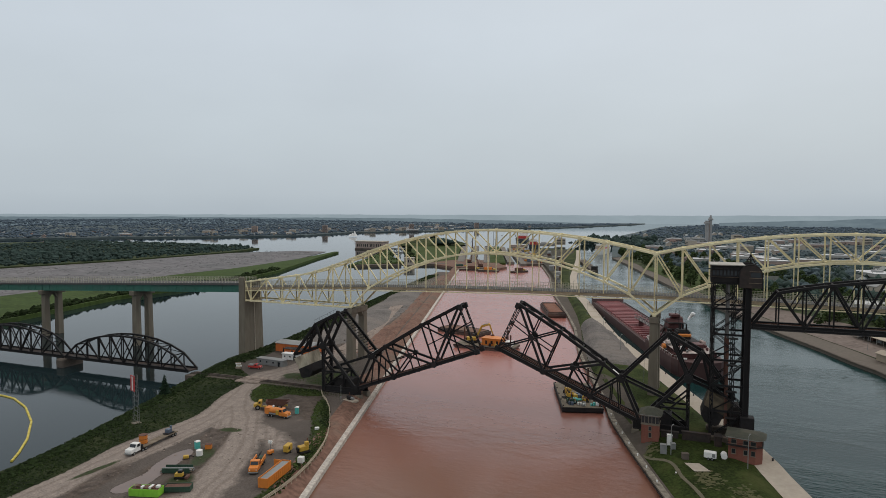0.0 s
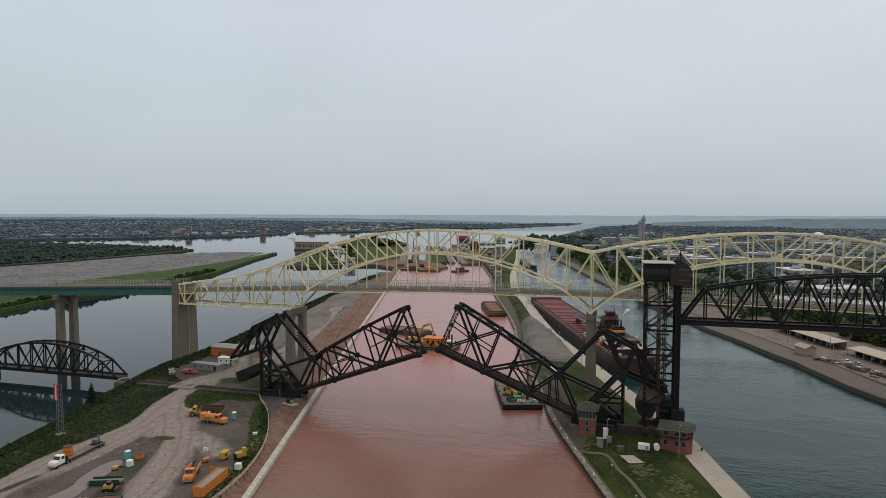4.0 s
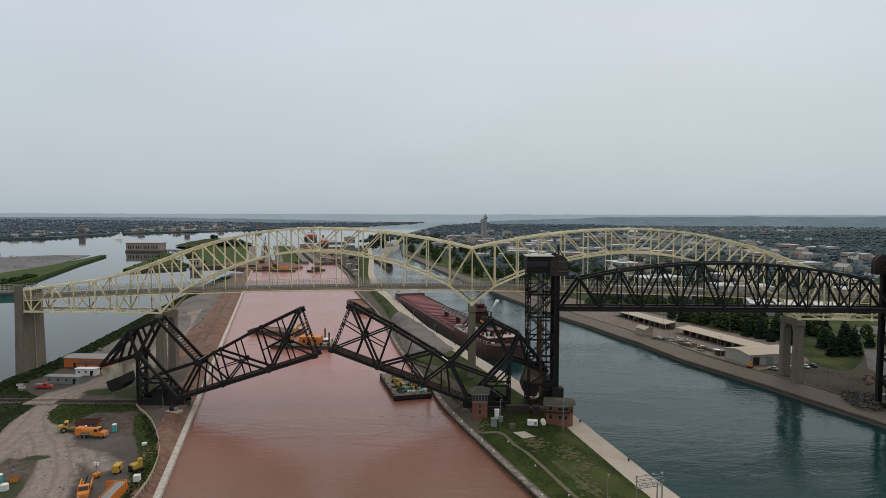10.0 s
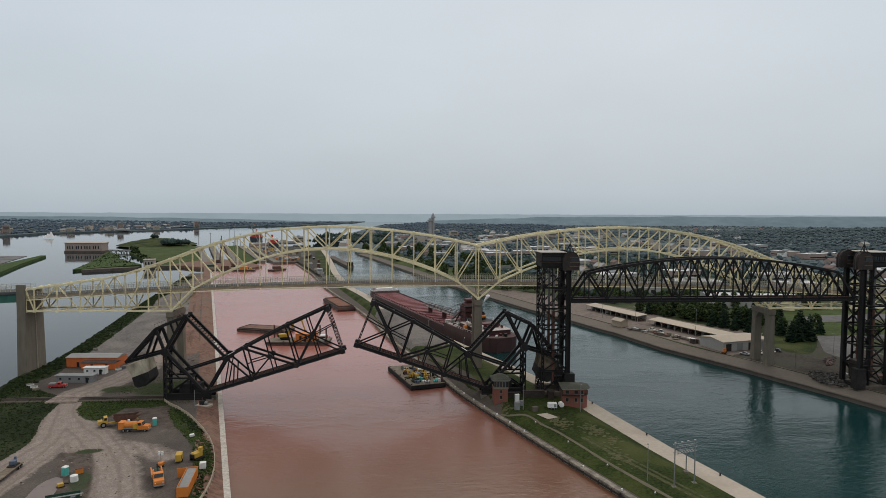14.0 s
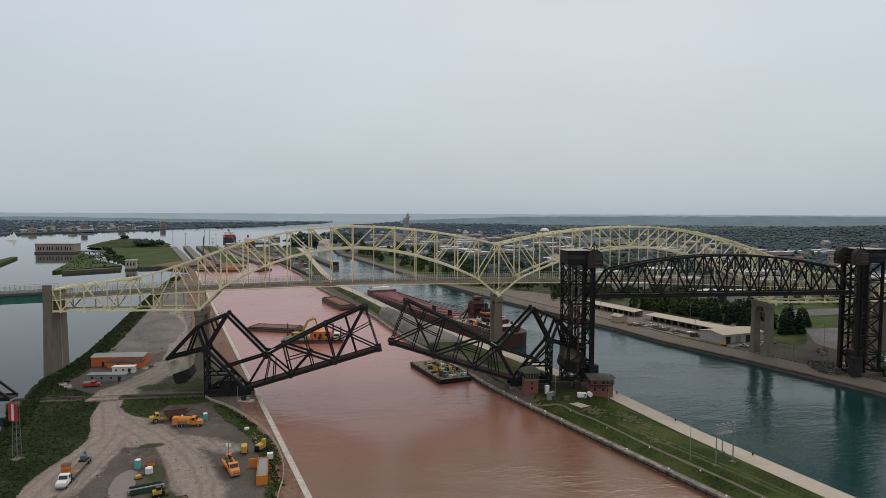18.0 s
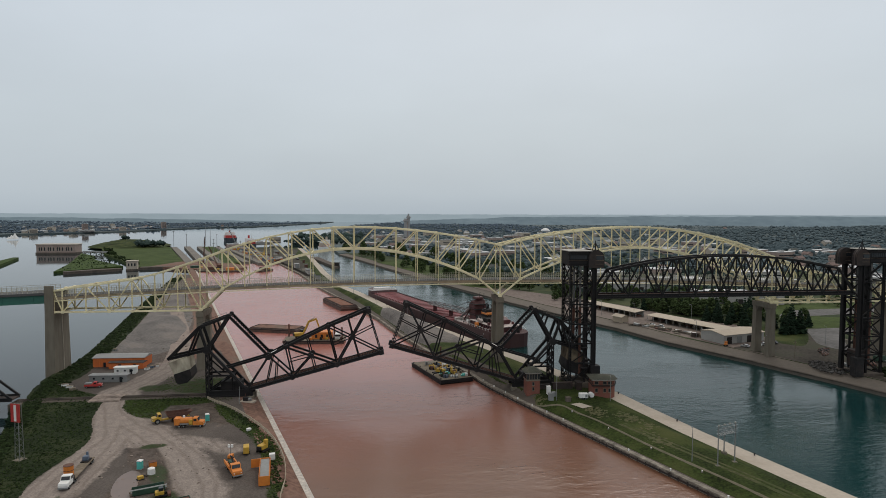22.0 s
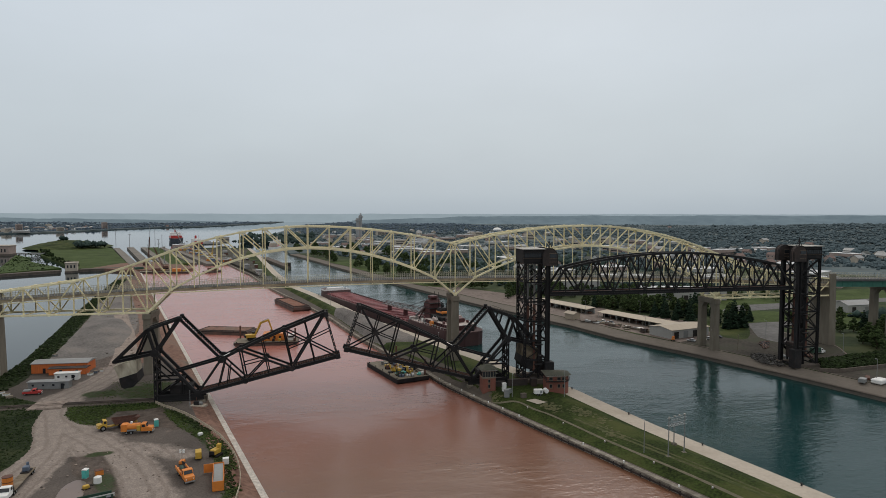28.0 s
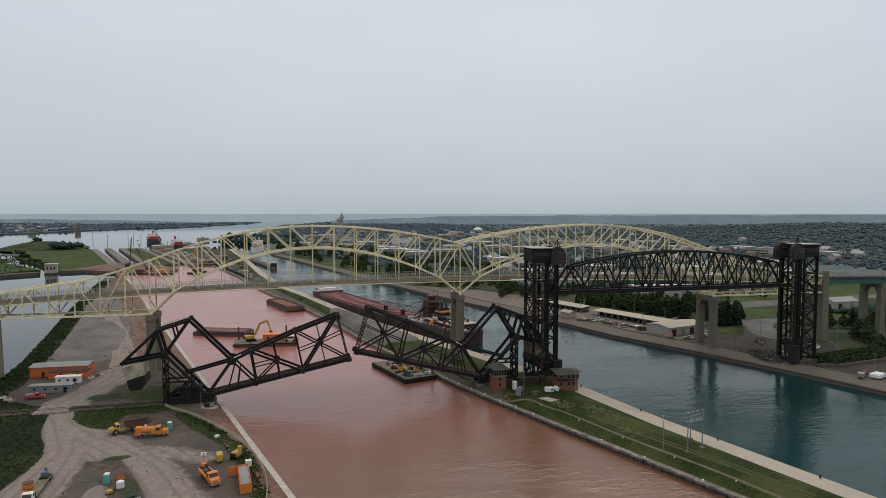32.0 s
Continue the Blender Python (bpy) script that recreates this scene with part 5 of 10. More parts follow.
    b.inputs["Specular IOR Level"].default_value = 0.15
    bp = n.new("ShaderNodeBump")
    bp.inputs["Strength"].default_value, bp.inputs["Distance"].default_value = 0.7, 0.08
    l.new(calc("ADD", grain, calc("MULTIPLY", clod, 1.5)), bp.inputs["Height"])
    l.new(bp.outputs[0], b.inputs["Normal"])
    return m


STEP = 1.25
NX, NY = 100, 168
verts, use_rows = [], {"track": [], "mud": [], "weed": [], "lane": []}
for j in range(NY + 1):
    y = -150 + j * STEP
    w, e = shore_w(y) + 1.0, wall_x(y) - 9.2
    for k in range(NX + 1):
        x = w + (e - w) * k / NX
        d1, d2, d3 = nearest(x, y, HAUL), nearest(x, y, LOOP), nearest(x, y, SPUR)
        wob = 1.6 * noise.noise((x * 0.12, y * 0.12, 2.0))
        t = max(soft(7.5 + wob - d1, -1.5, 2.5), soft(8.0 + wob - d2, -2.0, 3.5), 0.75 * soft(4.5 + wob - d3, -2, 3))
        t = max(t, 0.5 * soft(-105 - y, 0, 30))
        mu, we = max(blobs(x, y, MUDDY), in_plot(x, y, MUD_PLOTS)), max(blobs(x, y, WEEDY), in_plot(x, y, GREEN_PLOTS[:1]) * 0.85, in_plot(x, y, GREEN_PLOTS[1:]) * 0.7)
        t *= 1 - 0.8 * in_plot(x, y, MUD_PLOTS)
        use_rows["track"].append(t)
        use_rows["mud"].append(min(max(mu, 0), 1))
        use_rows["weed"].append(min(max(we * 1.3, 0), 1))
        use_rows["lane"].append(min(d1, d2))
        z = G + 0.035 + 0.05 * noise.noise((x * 0.25, y * 0.25, 5.0)) * (1 - 0.6 * t)
        verts.append((x, y, z))
faces = [(j * (NX + 1) + k, j * (NX + 1) + k + 1, (j + 1) * (NX + 1) + k + 1, (j + 1) * (NX + 1) + k) for j in range(NY) for k in range(NX)]
me = bpy.data.meshes.new("ground_yard")
me.from_pydata(verts, [], faces)
for key, row in use_rows.items():
    me.attributes.new(key, "FLOAT", "POINT").data.foreach_set("value", row)
me.polygons.foreach_set("use_smooth", [True] * len(me.polygons))
me.materials.append(yard_material())
tagged(new("ground_yard", me), "gravel work yard with pale dirt tracks, mud and weeds", "ground", kind="structure")
patch("pavement_haul_road", [(-177, 58), (-184, 90), (-197, 140), (-212, 190), (-226, 236), (-219, 238), (-203, 188), (-187, 138), (-173, 88), (-166, 58)], G + 0.02, DIRT_ROAD, "pale dirt haul road past the stone heaps", "road", 0.8, 3)
part("crossing", boxes(((-186.5, -4.6, 2.3), (-175.5, 4.6, 3.12)), bevel=0.5), DIRT_ROAD, tr, "packed dirt crossing over the track")
patch("ground_rank_west", [(-196, -140), (-184, -97), (-192, -54), (-205, -9), (-215, 26), (-205, 22), (-191, 13), (-182.5, 5), (-177, -18), (-170.5, -35), (-169, -46), (-170.8, -60), (-171, -71), (-168, -86), (-166.8, -104), (-164, -150)], G + 0.11, RANK, "rank green growth along the river shore", "ground", 0.8, 5)
patch("ground_rank_north", [(-216, 30), (-219, 77), (-232, 150), (-248, 235), (-268, 350), (-280, 440), (-272, 440), (-258, 345), (-238, 240), (-221, 150), (-209, 80), (-204, 34)], G + 0.072, RANK, "strip of green growth along the river", "ground", 0.8, 6)
patch("ground_puddle", [(-147.4, -82), (-149.8, -75.7), (-150.6, -68.2), (-148.9, -64.2), (-146, -66.3), (-144.4, -73), (-142.6, -81.5), (-141.6, -87), (-143.5, -93), (-147.5, -92)], G + 0.10, PUDDLE, "muddy brown puddle", "puddle", 0.3, 11)
patch("ground_crushed_stone", [(-208, 62), (-221, 150), (-236, 235), (-252, 330), (-232, 330), (-208, 230), (-190, 150), (-182, 90)], G + 0.008, STONE_PILE, "grey crushed stone spread on the bank", "ground", 1.0, 12)
patch("ground_red_track", [(-178, 66), (-188, 150), (-210, 230), (-236, 320), (-266, 430), (wall_x(430) - 10, 430), (wall_x(320) - 10, 320), (wall_x(230) - 10, 230), (wall_x(130) - 10, 130), (wall_x(80) - 10, 80)], G + 0.014, RED_EARTH, "red-brown haul road beside the canal", "road", 1.2, 13)
for k, (x, y, rx, ry, h, mat) in enumerate(((-172, 120, 2.6, 26, 1.6, RED_EARTH), (-187, 170, 2.6, 28, 1.6, RED_EARTH), (-204, 228, 2.8, 30, 1.8, RED_EARTH), (-228, 305, 3, 36, 1.8, RED_EARTH), (-206, 150, 14, 55, 2.6, STONE_PILE), (-230, 255, 14, 50, 2.2, STONE_PILE), (-140, 26, 3.5, 7, 0.9, RED_EARTH))):
    mound("spoil_mound", x, y, G - 0.1, rx, ry, h, mat, ("long heap of red excavated earth" if mat is RED_EARTH else "low spread heap of grey crushed stone"), 16, k + 1, 1.6)
rnd = random.Random(11)
spots, tufts = [], []
for k in range(1800):
    x, y = rnd.uniform(-168, -136), rnd.uniform(-4, 34)
    if x < -150 and y < 10 or (x > -146 and y > 26):
        continue
    r = rnd.uniform(0.10, 0.26)
    tufts.append((x, y, G + 0.05, r, r * 0.5))
for k in range(13000):
    y = rnd.uniform(-150, 26)
    w, e = shore_w(y), float(np.interp(y, [-150, -104, -86, -71, -60, -46, -35, -18, 4, 13, 26], [-164.5, -167.5, -168.6, -171.6, -171.4, -169.6, -171, -177.6, -183, -192, -206]))
    x = w + (e - w) * rnd.uniform(-0.05, 1) ** 1.0
    r = rnd.uniform(0.1, 0.3) * (2.6 if x < w + 4 else 1.7 if rnd.random() < 0.12 else 1)
    spots.append((x, y, G + r * 0.2, r, r * 0.75))
for k in range(4200):
    y = rnd.uniform(26, 440)
    x = shore_w(y) + rnd.uniform(-1.5, 9) * (1 - 0.3 * rnd.random())
    r = rnd.uniform(0.25, 0.8)
    spots.append((x, y, G + r * 0.2, r, r * 0.7))
for (x0, y0, x1, y1, wd, n) in ((-170, 2, -146, 0, 2.5, 260), (-137, -11, -122, -34, 1.5, 260), (-116, -48, -109, -80, 1.2, 160), (-109, -84, -108, -130, 1.5, 160)):
    for k in range(n):
        f = rnd.random()
        r = rnd.uniform(0.15, 0.42)
        spots.append((x0 + (x1 - x0) * f + rnd.uniform(-wd, wd) * 0.7, y0 + (y1 - y0) * f + rnd.uniform(-wd, wd), G + r * 0.2, r, r * 0.7))
debris = []
for k in range(170):
    y = 60 + 300 * rnd.random() ** 1.3
    x = wall_x(y) - 12 - 26 * rnd.random()
    r = rnd.uniform(0.12, 0.55)
    debris.append((x, y, G + 0.02 + r * 0.3, r * rnd.uniform(1, 2), r * 0.6))
for k in range(160):
    x, y = rnd.uniform(-160, -128), rnd.uniform(-110, -42)
    r = rnd.uniform(0.06, 0.22)
    debris.append((x, y, G + 0.06 + r * 0.3, r * rnd.uniform(1, 2), r * 0.6))
STONE_BIT = leaf_material("loose_stones", (0.17, 0.14, 0.12), 0.5)
tagged(clumps("haul_debris", debris, STONE_BIT, None, 19, 0.4), "loose stones and debris on the haul road", "debris", kind="stuff")
tagged(clumps("scrub", spots, BUSH, None, 4, 0.5, 4), "dense green scrub and weeds on the bank", "scrub", kind="stuff")
weeds = tufts
while len(weeds) < 6000:
    x, y = rnd.uniform(-174, -107), rnd.uniform(-92, 7)
    thin = 0.5 + 0.9 * noise.noise((x * 0.16, y * 0.16, 8.0))
    if in_plot(x, y, GREEN_PLOTS) > rnd.uniform(0.3, 0.9) and rnd.random() < thin + (0.25 if y > -22 and x < -144 else 0.0):
        r = rnd.uniform(0.14, 0.34)
        weeds.append((x, y, G + 0.06, r, r * rnd.uniform(0.35, 0.8)))
for k in range(3200):
    x, y, z, r1, r2 = rnd.choice(spots)
    weeds.append((x + rnd.uniform(-1, 1), y + rnd.uniform(-1, 1), z + 0.05, rnd.uniform(0.05, 0.16), rnd.uniform(0.15, 0.4)))
tagged(clumps("weeds", weeds, REED, None, 24, 0.5, 3), "rank green grass and weeds among the scrub", "weeds", kind="stuff")
plant(SPRUCES, -198.4, -24.3, G - 0.1, 0.6, 2)


# ---- vehicles and plant in the yard ----
ORANGE = material("orange_paint", (0.62, 0.20, 0.03), 0.5, 0.0, 0.15, 1.0, 0.3, tint=(0.40, 0.13, 0.03), tint_amount=0.4)
YELLOW = material("yellow_machine_paint", (0.50, 0.31, 0.04), 0.55, 0.0, 0.2, 1.0, 0.3, tint=(0.25, 0.17, 0.06), tint_amount=0.5)
TYRE = material("tyre_rubber", (0.018, 0.017, 0.016), 0.9, 0.0, 0.2, 3.0, 0.5)
GREY_METAL = material("grey_sheet_metal", (0.24, 0.25, 0.25), 0.55, 0.3, 0.15, 1.0, 0.15, tint=(0.16, 0.15, 0.14), tint_amount=0.5)
RED_PAINT = material("red_paint", (0.42, 0.035, 0.03), 0.5, 0.0, 0.15, 1.0, 0.3)
LIME = material("lime_green_paint", (0.20, 0.48, 0.04), 0.55, 0.0, 0.15, 1.0, 0.3)
AQUA = material("aqua_plastic", (0.08, 0.42, 0.38), 0.5, 0.0, 0.1, 1.0, 0.3)
DARK_GREEN = material("dark_green_paint", (0.02, 0.055, 0.035), 0.6, 0.0, 0.25, 1.0, 0.3)
BLUE_GREY = material("blue_grey_machine", (0.10, 0.13, 0.18), 0.5, 0.2, 0.25, 1.0, 0.3)
TIMBER = material("weathered_timber", (0.17, 0.14, 0.105), 0.9, 0.0, 0.3, 1.5, 0.3, tint=(0.26, 0.235, 0.19), tint_amount=0.5)
BRICK = material("red_brick", (0.175, 0.062, 0.043), 0.85, 0.0, 0.22, 2.5, 0.2, 0.01, tint=(0.19, 0.075, 0.055), tint_amount=0.6)
ROOF_DARK = material("dark_green_grey_roofing", (0.055, 0.062, 0.058), 0.85, 0.0, 0.25, 1.0, 0.2)
ROOF_GREY = material("grey_metal_roof", (0.28, 0.285, 0.285), 0.6, 0.2, 0.12, 0.8, 0.1, tint=(0.20, 0.19, 0.18), tint_amount=0.5)
SPOIL = material("red_dredged_spoil", (0.20, 0.095, 0.065), 0.9, 0.0, 0.35, 0.8, 0.2, 0.2, tint=(0.16, 0.11, 0.09), tint_amount=0.6)
SHARED = {}


def wheel(parent, x, y, r, w=0.3):
    """A tyre with its rim, sharing one mesh for each size."""
    key = (round(r, 2), round(w, 2))
    if key not in SHARED:
        bm = bmesh.new()
        tube(bm, (0, -w / 2, 0), (0, w / 2, 0), r, sides=14)
        bmesh.ops.bevel(bm, geom=[e for e in bm.edges if abs(e.verts[0].co.y - e.verts[1].co.y) < 1e-4], offset=r * 0.12, segments=1, affect="EDGES")
        a = bpy.data.meshes.new("tyre")
        bm.to_mesh(a)
        bm.free()
        a.materials.append(TYRE)
        bm = bmesh.new()
        tube(bm, (0, -w / 2 - 0.02, 0), (0, w / 2 + 0.02, 0), r * 0.55, sides=10)
        b = bpy.data.meshes.new("rim")
        bm.to_mesh(b)
        bm.free()
        b.materials.append(GREY_METAL)
        SHARED[key] = (a, b)
    t = new("wheel", SHARED[key][0])
    t.parent, t.location = parent, (x, y, r)
    rim = new("rim", SHARED[key][1])
    rim.parent = t


def truck_cab(top, x0, length, w, z0, h, mat):
    """A conventional cab with bonnet, raked windscreen, glass and lamps; the nose points to +x."""
    bm = bmesh.new()
    n = x0 + length
    prism(bm, [(x0, z0), (n - 0.1, z0), (n, z0 + 0.5), (n - 0.15, z0 + h * 0.48), (x0 + length * 0.52, z0 + h * 0.56), (x0 + length * 0.38, z0 + h), (x0, z0 + h)], -w / 2, w / 2)
    bmesh.ops.bevel(bm, geom=bm.edges[:], offset=0.07, segments=1, affect="EDGES")
    part("cab", bm, mat, top)
    bm = bmesh.new()
    prism(bm, [(x0 + length * 0.415, z0 + h * 0.93), (x0 + length * 0.525, z0 + h * 0.60), (x0 + length * 0.545, z0 + h * 0.60), (x0 + length * 0.435, z0 + h * 0.93)], -w * 0.42, w * 0.42)
    part("windscreen", bm, GLASS_DARK, top)
    for s in (-1, 1):
        part("side_window", boxes(((x0 + length * 0.08, s * w / 2 - 0.03, z0 + h * 0.58), (x0 + length * 0.36, s * w / 2 + 0.03, z0 + h * 0.92))), GLASS_DARK, top)
        part("headlamp", boxes(((n - 0.12, s * w * 0.36 - 0.12, z0 + 0.45), (n + 0.02, s * w * 0.36 + 0.12, z0 + 0.7)), bevel=0.03), WHITE, top)
    part("bumper", boxes(((n - 0.1, -w / 2, z0 - 0.25), (n + 0.15, w / 2, z0 + 0.1)), bevel=0.05), GREY_METAL, top)


def axles(top, xs, half, r):
    for x in xs:
        for s in (-1, 1):
            wheel(top, x, s * half, r)


def heavy_truck(label, at, turn, cab_mat, length=8.6):
    """A three-axle lorry chassis with its cab; x 0 is the tail."""
    top = thing("truck", label, "truck", "yard trucks", at, turn)
    part("chassis", boxes(((0, -0.5, 0.65), (length - 0.4, 0.5, 0.95)), bevel=0.03), BLACK, top)
    truck_cab(top, length - 3.3, 3.3, 2.4, 0.75, 2.3, cab_mat)
    axles(top, (1.2, 2.5, length - 1.0), 1.05, 0.5)
    return top


# vacuum truck with tank and hose reels
v = heavy_truck("orange vacuum truck parked on the gravel", (-147.2, -30.2, G), 0, ORANGE)
bm = bmesh.new()
tube(bm, (0.4, 0, 2.1), (5.0, 0, 2.1), 1.05, sides=16)
bmesh.ops.bevel(bm, geom=[e for e in bm.edges if abs(e.verts[0].co.x - e.verts[1].co.x) < 1e-4], offset=0.15, segments=1, affect="EDGES")
part("tank", bm, ORANGE, v)
part("rear_body", boxes(((-0.4, -1.2, 0.9), (1.3, 1.2, 3.1)), bevel=0.08), ORANGE, v)
part("pump_box", boxes(((4.1, -1.2, 1.0), (5.2, 1.2, 2.6)), bevel=0.06), YELLOW, v)
part("hose_rack", boxes(((1.4, -1.25, 1.0), (4.0, -1.05, 1.5)), bevel=0.03), GREY_METAL, v)
bm = bmesh.new()
tube(bm, (2.4, 0, 3.1), (2.4, 0, 3.6), 0.35, sides=10)
part("dome", bm, WHITE, v)
# articulated dump truck
d = thing("dump_truck", "yellow articulated dump truck with an empty muddy body", "dump truck", "", (-151.6, -24.3, G), 28)
truck_cab(d, -2.0, -2.6, 2.4, 1.0, 2.2, YELLOW)
part("chassis", boxes(((-1.8, -0.6, 0.8), (6.8, 0.6, 1.2)), bevel=0.05), YELLOW, d)
bm = bmesh.new()
prism(bm, [(-0.6, 3.0), (0.2, 1.5), (5.6, 1.3), (7.6, 2.6), (7.5, 2.75), (5.6, 1.55), (0.3, 1.75), (-0.4, 3.05)], -1.4, 1.4)
prism(bm, [(-0.6, 3.0), (0.2, 1.4), (5.6, 1.3), (7.6, 2.7), (5.6, 2.7), (0.2, 3.05)], -1.5, -1.4)
prism(bm, [(-0.6, 3.0), (0.2, 1.4), (5.6, 1.3), (7.6, 2.7), (5.6, 2.7), (0.2, 3.05)], 1.4, 1.5)
part("tipping_body", bm, RUST, d, "brown muddy tipping body")
axles(d, (-3.2, 2.0, 4.2), 1.25, 0.85)
# boom truck
b = heavy_truck("orange truck with a folded knuckle crane", (-124.2, -63.6, G), -66, ORANGE, 9.4)
part("flat_bed", boxes(((-0.2, -1.2, 0.95), (5.9, 1.2, 1.35)), bevel=0.05), ORANGE, b)
for s in (-1, 1):
    part("side_locker", boxes(((0.1, s * 1.2 - 0.25, 1.3), (5.6, s * 1.2 + 0.05, 2.1)), bevel=0.05), ORANGE, b)
part("crane_turret", boxes(((4.6, -0.5, 1.35), (5.6, 0.5, 2.6)), bevel=0.1), BLACK, b)
bm = bmesh.new()
tube(bm, (5.1, 0, 2.6), (0.9, 0.15, 3.0), 0.24, 0.18, 8)
tube(bm, (0.9, 0.15, 3.0), (3.6, 0.3, 3.4), 0.17, 0.12, 8)
part("crane_boom", bm, BLACK, b)
part("hose_coil", boxes(((0.6, -0.6, 1.35), (3.2, 0.7, 2.0)), bevel=0.2), DARK_GREEN, b)
# flat-bed lorry with a tank
f = thing("flatbed_truck", "white flat-bed truck carrying an orange tank and machinery", "truck", "yard trucks", (-162.5, -56.0, G), -86)
part("chassis", boxes(((0, -0.5, 0.65), (17.8, 0.5, 0.95)), bevel=0.03), BLACK, f)
part("bed", boxes(((0, -1.25, 0.95), (14.0, 1.25, 1.2)), bevel=0.05), TIMBER, f, "worn timber trailer bed")
truck_cab(f, 15.2, 3.6, 2.3, 0.75, 2.2, WHITE)
axles(f, (1.0, 2.2, 13.2, 14.4, 17.7), 1.05, 0.5)
part("toolbox", boxes(((14.1, -1.1, 0.95), (15.0, 1.1, 2.1)), bevel=0.05), BLACK, f)
tk = thing("steel_tank", "upright orange steel tank on the truck bed", "tank", "", (-162.8, -67.8, G + 1.2))
bm = bmesh.new()
tube(bm, (0, 0, 0), (0, 0, 2.6), 1.15, sides=18)
part("shell", bm, ORANGE, tk)
bm = bmesh.new()
for z in (0.1, 1.3, 2.5):
    tube(bm, (0, 0, z), (0, 0, z + 0.12), 1.22, sides=18)
part("bands", bm, RUST, tk)
mc = thing("pump_unit", "blue-grey pump machinery strapped to the truck bed", "pump", "", (-162.4, -58.6, G + 1.2), 4)
part("skid", boxes(((-1.0, -1.4, 0), (1.0, 1.4, 0.3)), bevel=0.04), BLACK, mc)
part("engine", boxes(((-0.7, -0.9, 0.3), (0.7, 0.6, 1.5)), bevel=0.15), BLUE_GREY, mc)
bm = bmesh.new()
tube(bm, (0, 1.0, 0.3), (0, 1.0, 2.1), 0.4, 0.3, 10)
part("filter", bm, BLUE_GREY, mc)


def open_container(label, at, turn, size, mat, fill, lid=None):
    """A ribbed open-topped steel container with a load in it."""
    L, w, h = size
    top = thing("container", label, "container", "", at, turn)
    t = 0.12
    part("floor", boxes(((-L / 2, -w / 2, 0.15), (L / 2, w / 2, 0.3))), mat, top)
    for s in (-1, 1):
        part("side_wall", boxes(((-L / 2, s * w / 2 - t / 2, 0.15), (L / 2, s * w / 2 + t / 2, h)), bevel=0.02), mat, top)
        part("end_wall", boxes(((s * L / 2 - t / 2, -w / 2, 0.15), (s * L / 2 + t / 2, w / 2, h)), bevel=0.02), mat, top)
        part("runner", boxes(((-L / 2, s * w * 0.35 - 0.1, 0), (L / 2, s * w * 0.35 + 0.1, 0.15))), BLACK, top)
        for k in range(int(L / 1.1) + 1):
            x = -L / 2 + 0.1 + k * (L - 0.2) / int(L / 1.1)
            part("rib", boxes(((x - 0.06, s * w / 2 - 0.12, 0.2), (x + 0.06, s * w / 2 + 0.12, h - 0.05))), mat, top)
    part("load", boxes(((-L / 2 + 0.1, -w / 2 + 0.1, 0.3), (L / 2 - 0.1, w / 2 - 0.1, h * 0.9)), bevel=0.08), fill, top, "load heaped inside")
    return top


c = open_container("long orange open-top container with a grey tarpaulin", (-113.7, -71.8, G), 97, (12.2, 2.5, 2.6), ORANGE, GREY_METAL)
part("door", boxes(((5.95, 1.3, 0.2), (6.1, 3.7, 2.5)), bevel=0.03), ORANGE, c, "open orange end door")
g2 = open_container("lime green steel skip full of scrap", (-137.0, -91.2, G), 16, (7.4, 2.6, 2.0), LIME, RUST)
rnd = random.Random(5)
for k in range(9):
    part("scrap", boxes(((-3.2 + k * 0.7, rnd.uniform(-1, 0), 1.8), (-2.7 + k * 0.7 + rnd.uniform(0, 0.5), rnd.uniform(0.2, 1), 2.1 + rnd.uniform(0, 0.3))), bevel=0.05), rnd.choice((RUST, WHITE, TIMBER)), g2)
open_container("dark green skip beside the mud", (-131.6, -86.5, G), 25, (6.4, 2.4, 1.5), DARK_GREEN, RUST)
pr = thing("pipe_rack", "stack of long grey pipes on a dark green rack", "pipe stack", "", (-140.4, -77.6, G), 22)
part("rack", boxes(((-3.6, -1.3, 0.0), (3.6, -1.15, 1.4)), ((-3.6, 1.15, 0.0), (3.6, 1.3, 1.4)), ((-3.6, -1.3, 0.0), (3.6, 1.3, 0.25)), bevel=0.03), DARK_GREEN, pr)
for k in range(9):
    bm = bmesh.new()
    tube(bm, (-4.2 + 0.1 * (k % 3), -0.95 + (k % 5) * 0.45, 0.45 + 0.4 * (k // 5)), (4.2 - 0.15 * (k % 2), -0.95 + (k % 5) * 0.45, 0.45 + 0.4 * (k // 5)), 0.2, sides=8)
    part("pipe", bm, GREY_METAL if k % 3 else TIMBER, pr)
ml = thing("loader", "small yellow tracked loader among the skips", "loader", "", (-136.6, -80.6, G), 20)
part("track", boxes(((-1.4, -1.0, 0), (1.4, -0.6, 0.7)), bevel=0.18), TYRE, ml)
part("track", boxes(((-1.4, 0.6, 0), (1.4, 1.0, 0.7)), bevel=0.18), TYRE, ml)
part("body", boxes(((-1.3, -0.65, 0.5), (0.7, 0.65, 1.5)), bevel=0.12), YELLOW, ml)
part("cab", boxes(((-0.5, -0.6, 1.5), (0.6, 0.6, 2.3)), bevel=0.1), GLASS_DARK, ml)
part("bucket", boxes(((1.4, -1.0, 0.05), (2.2, 1.0, 0.8)), bevel=0.12), RUST, ml)


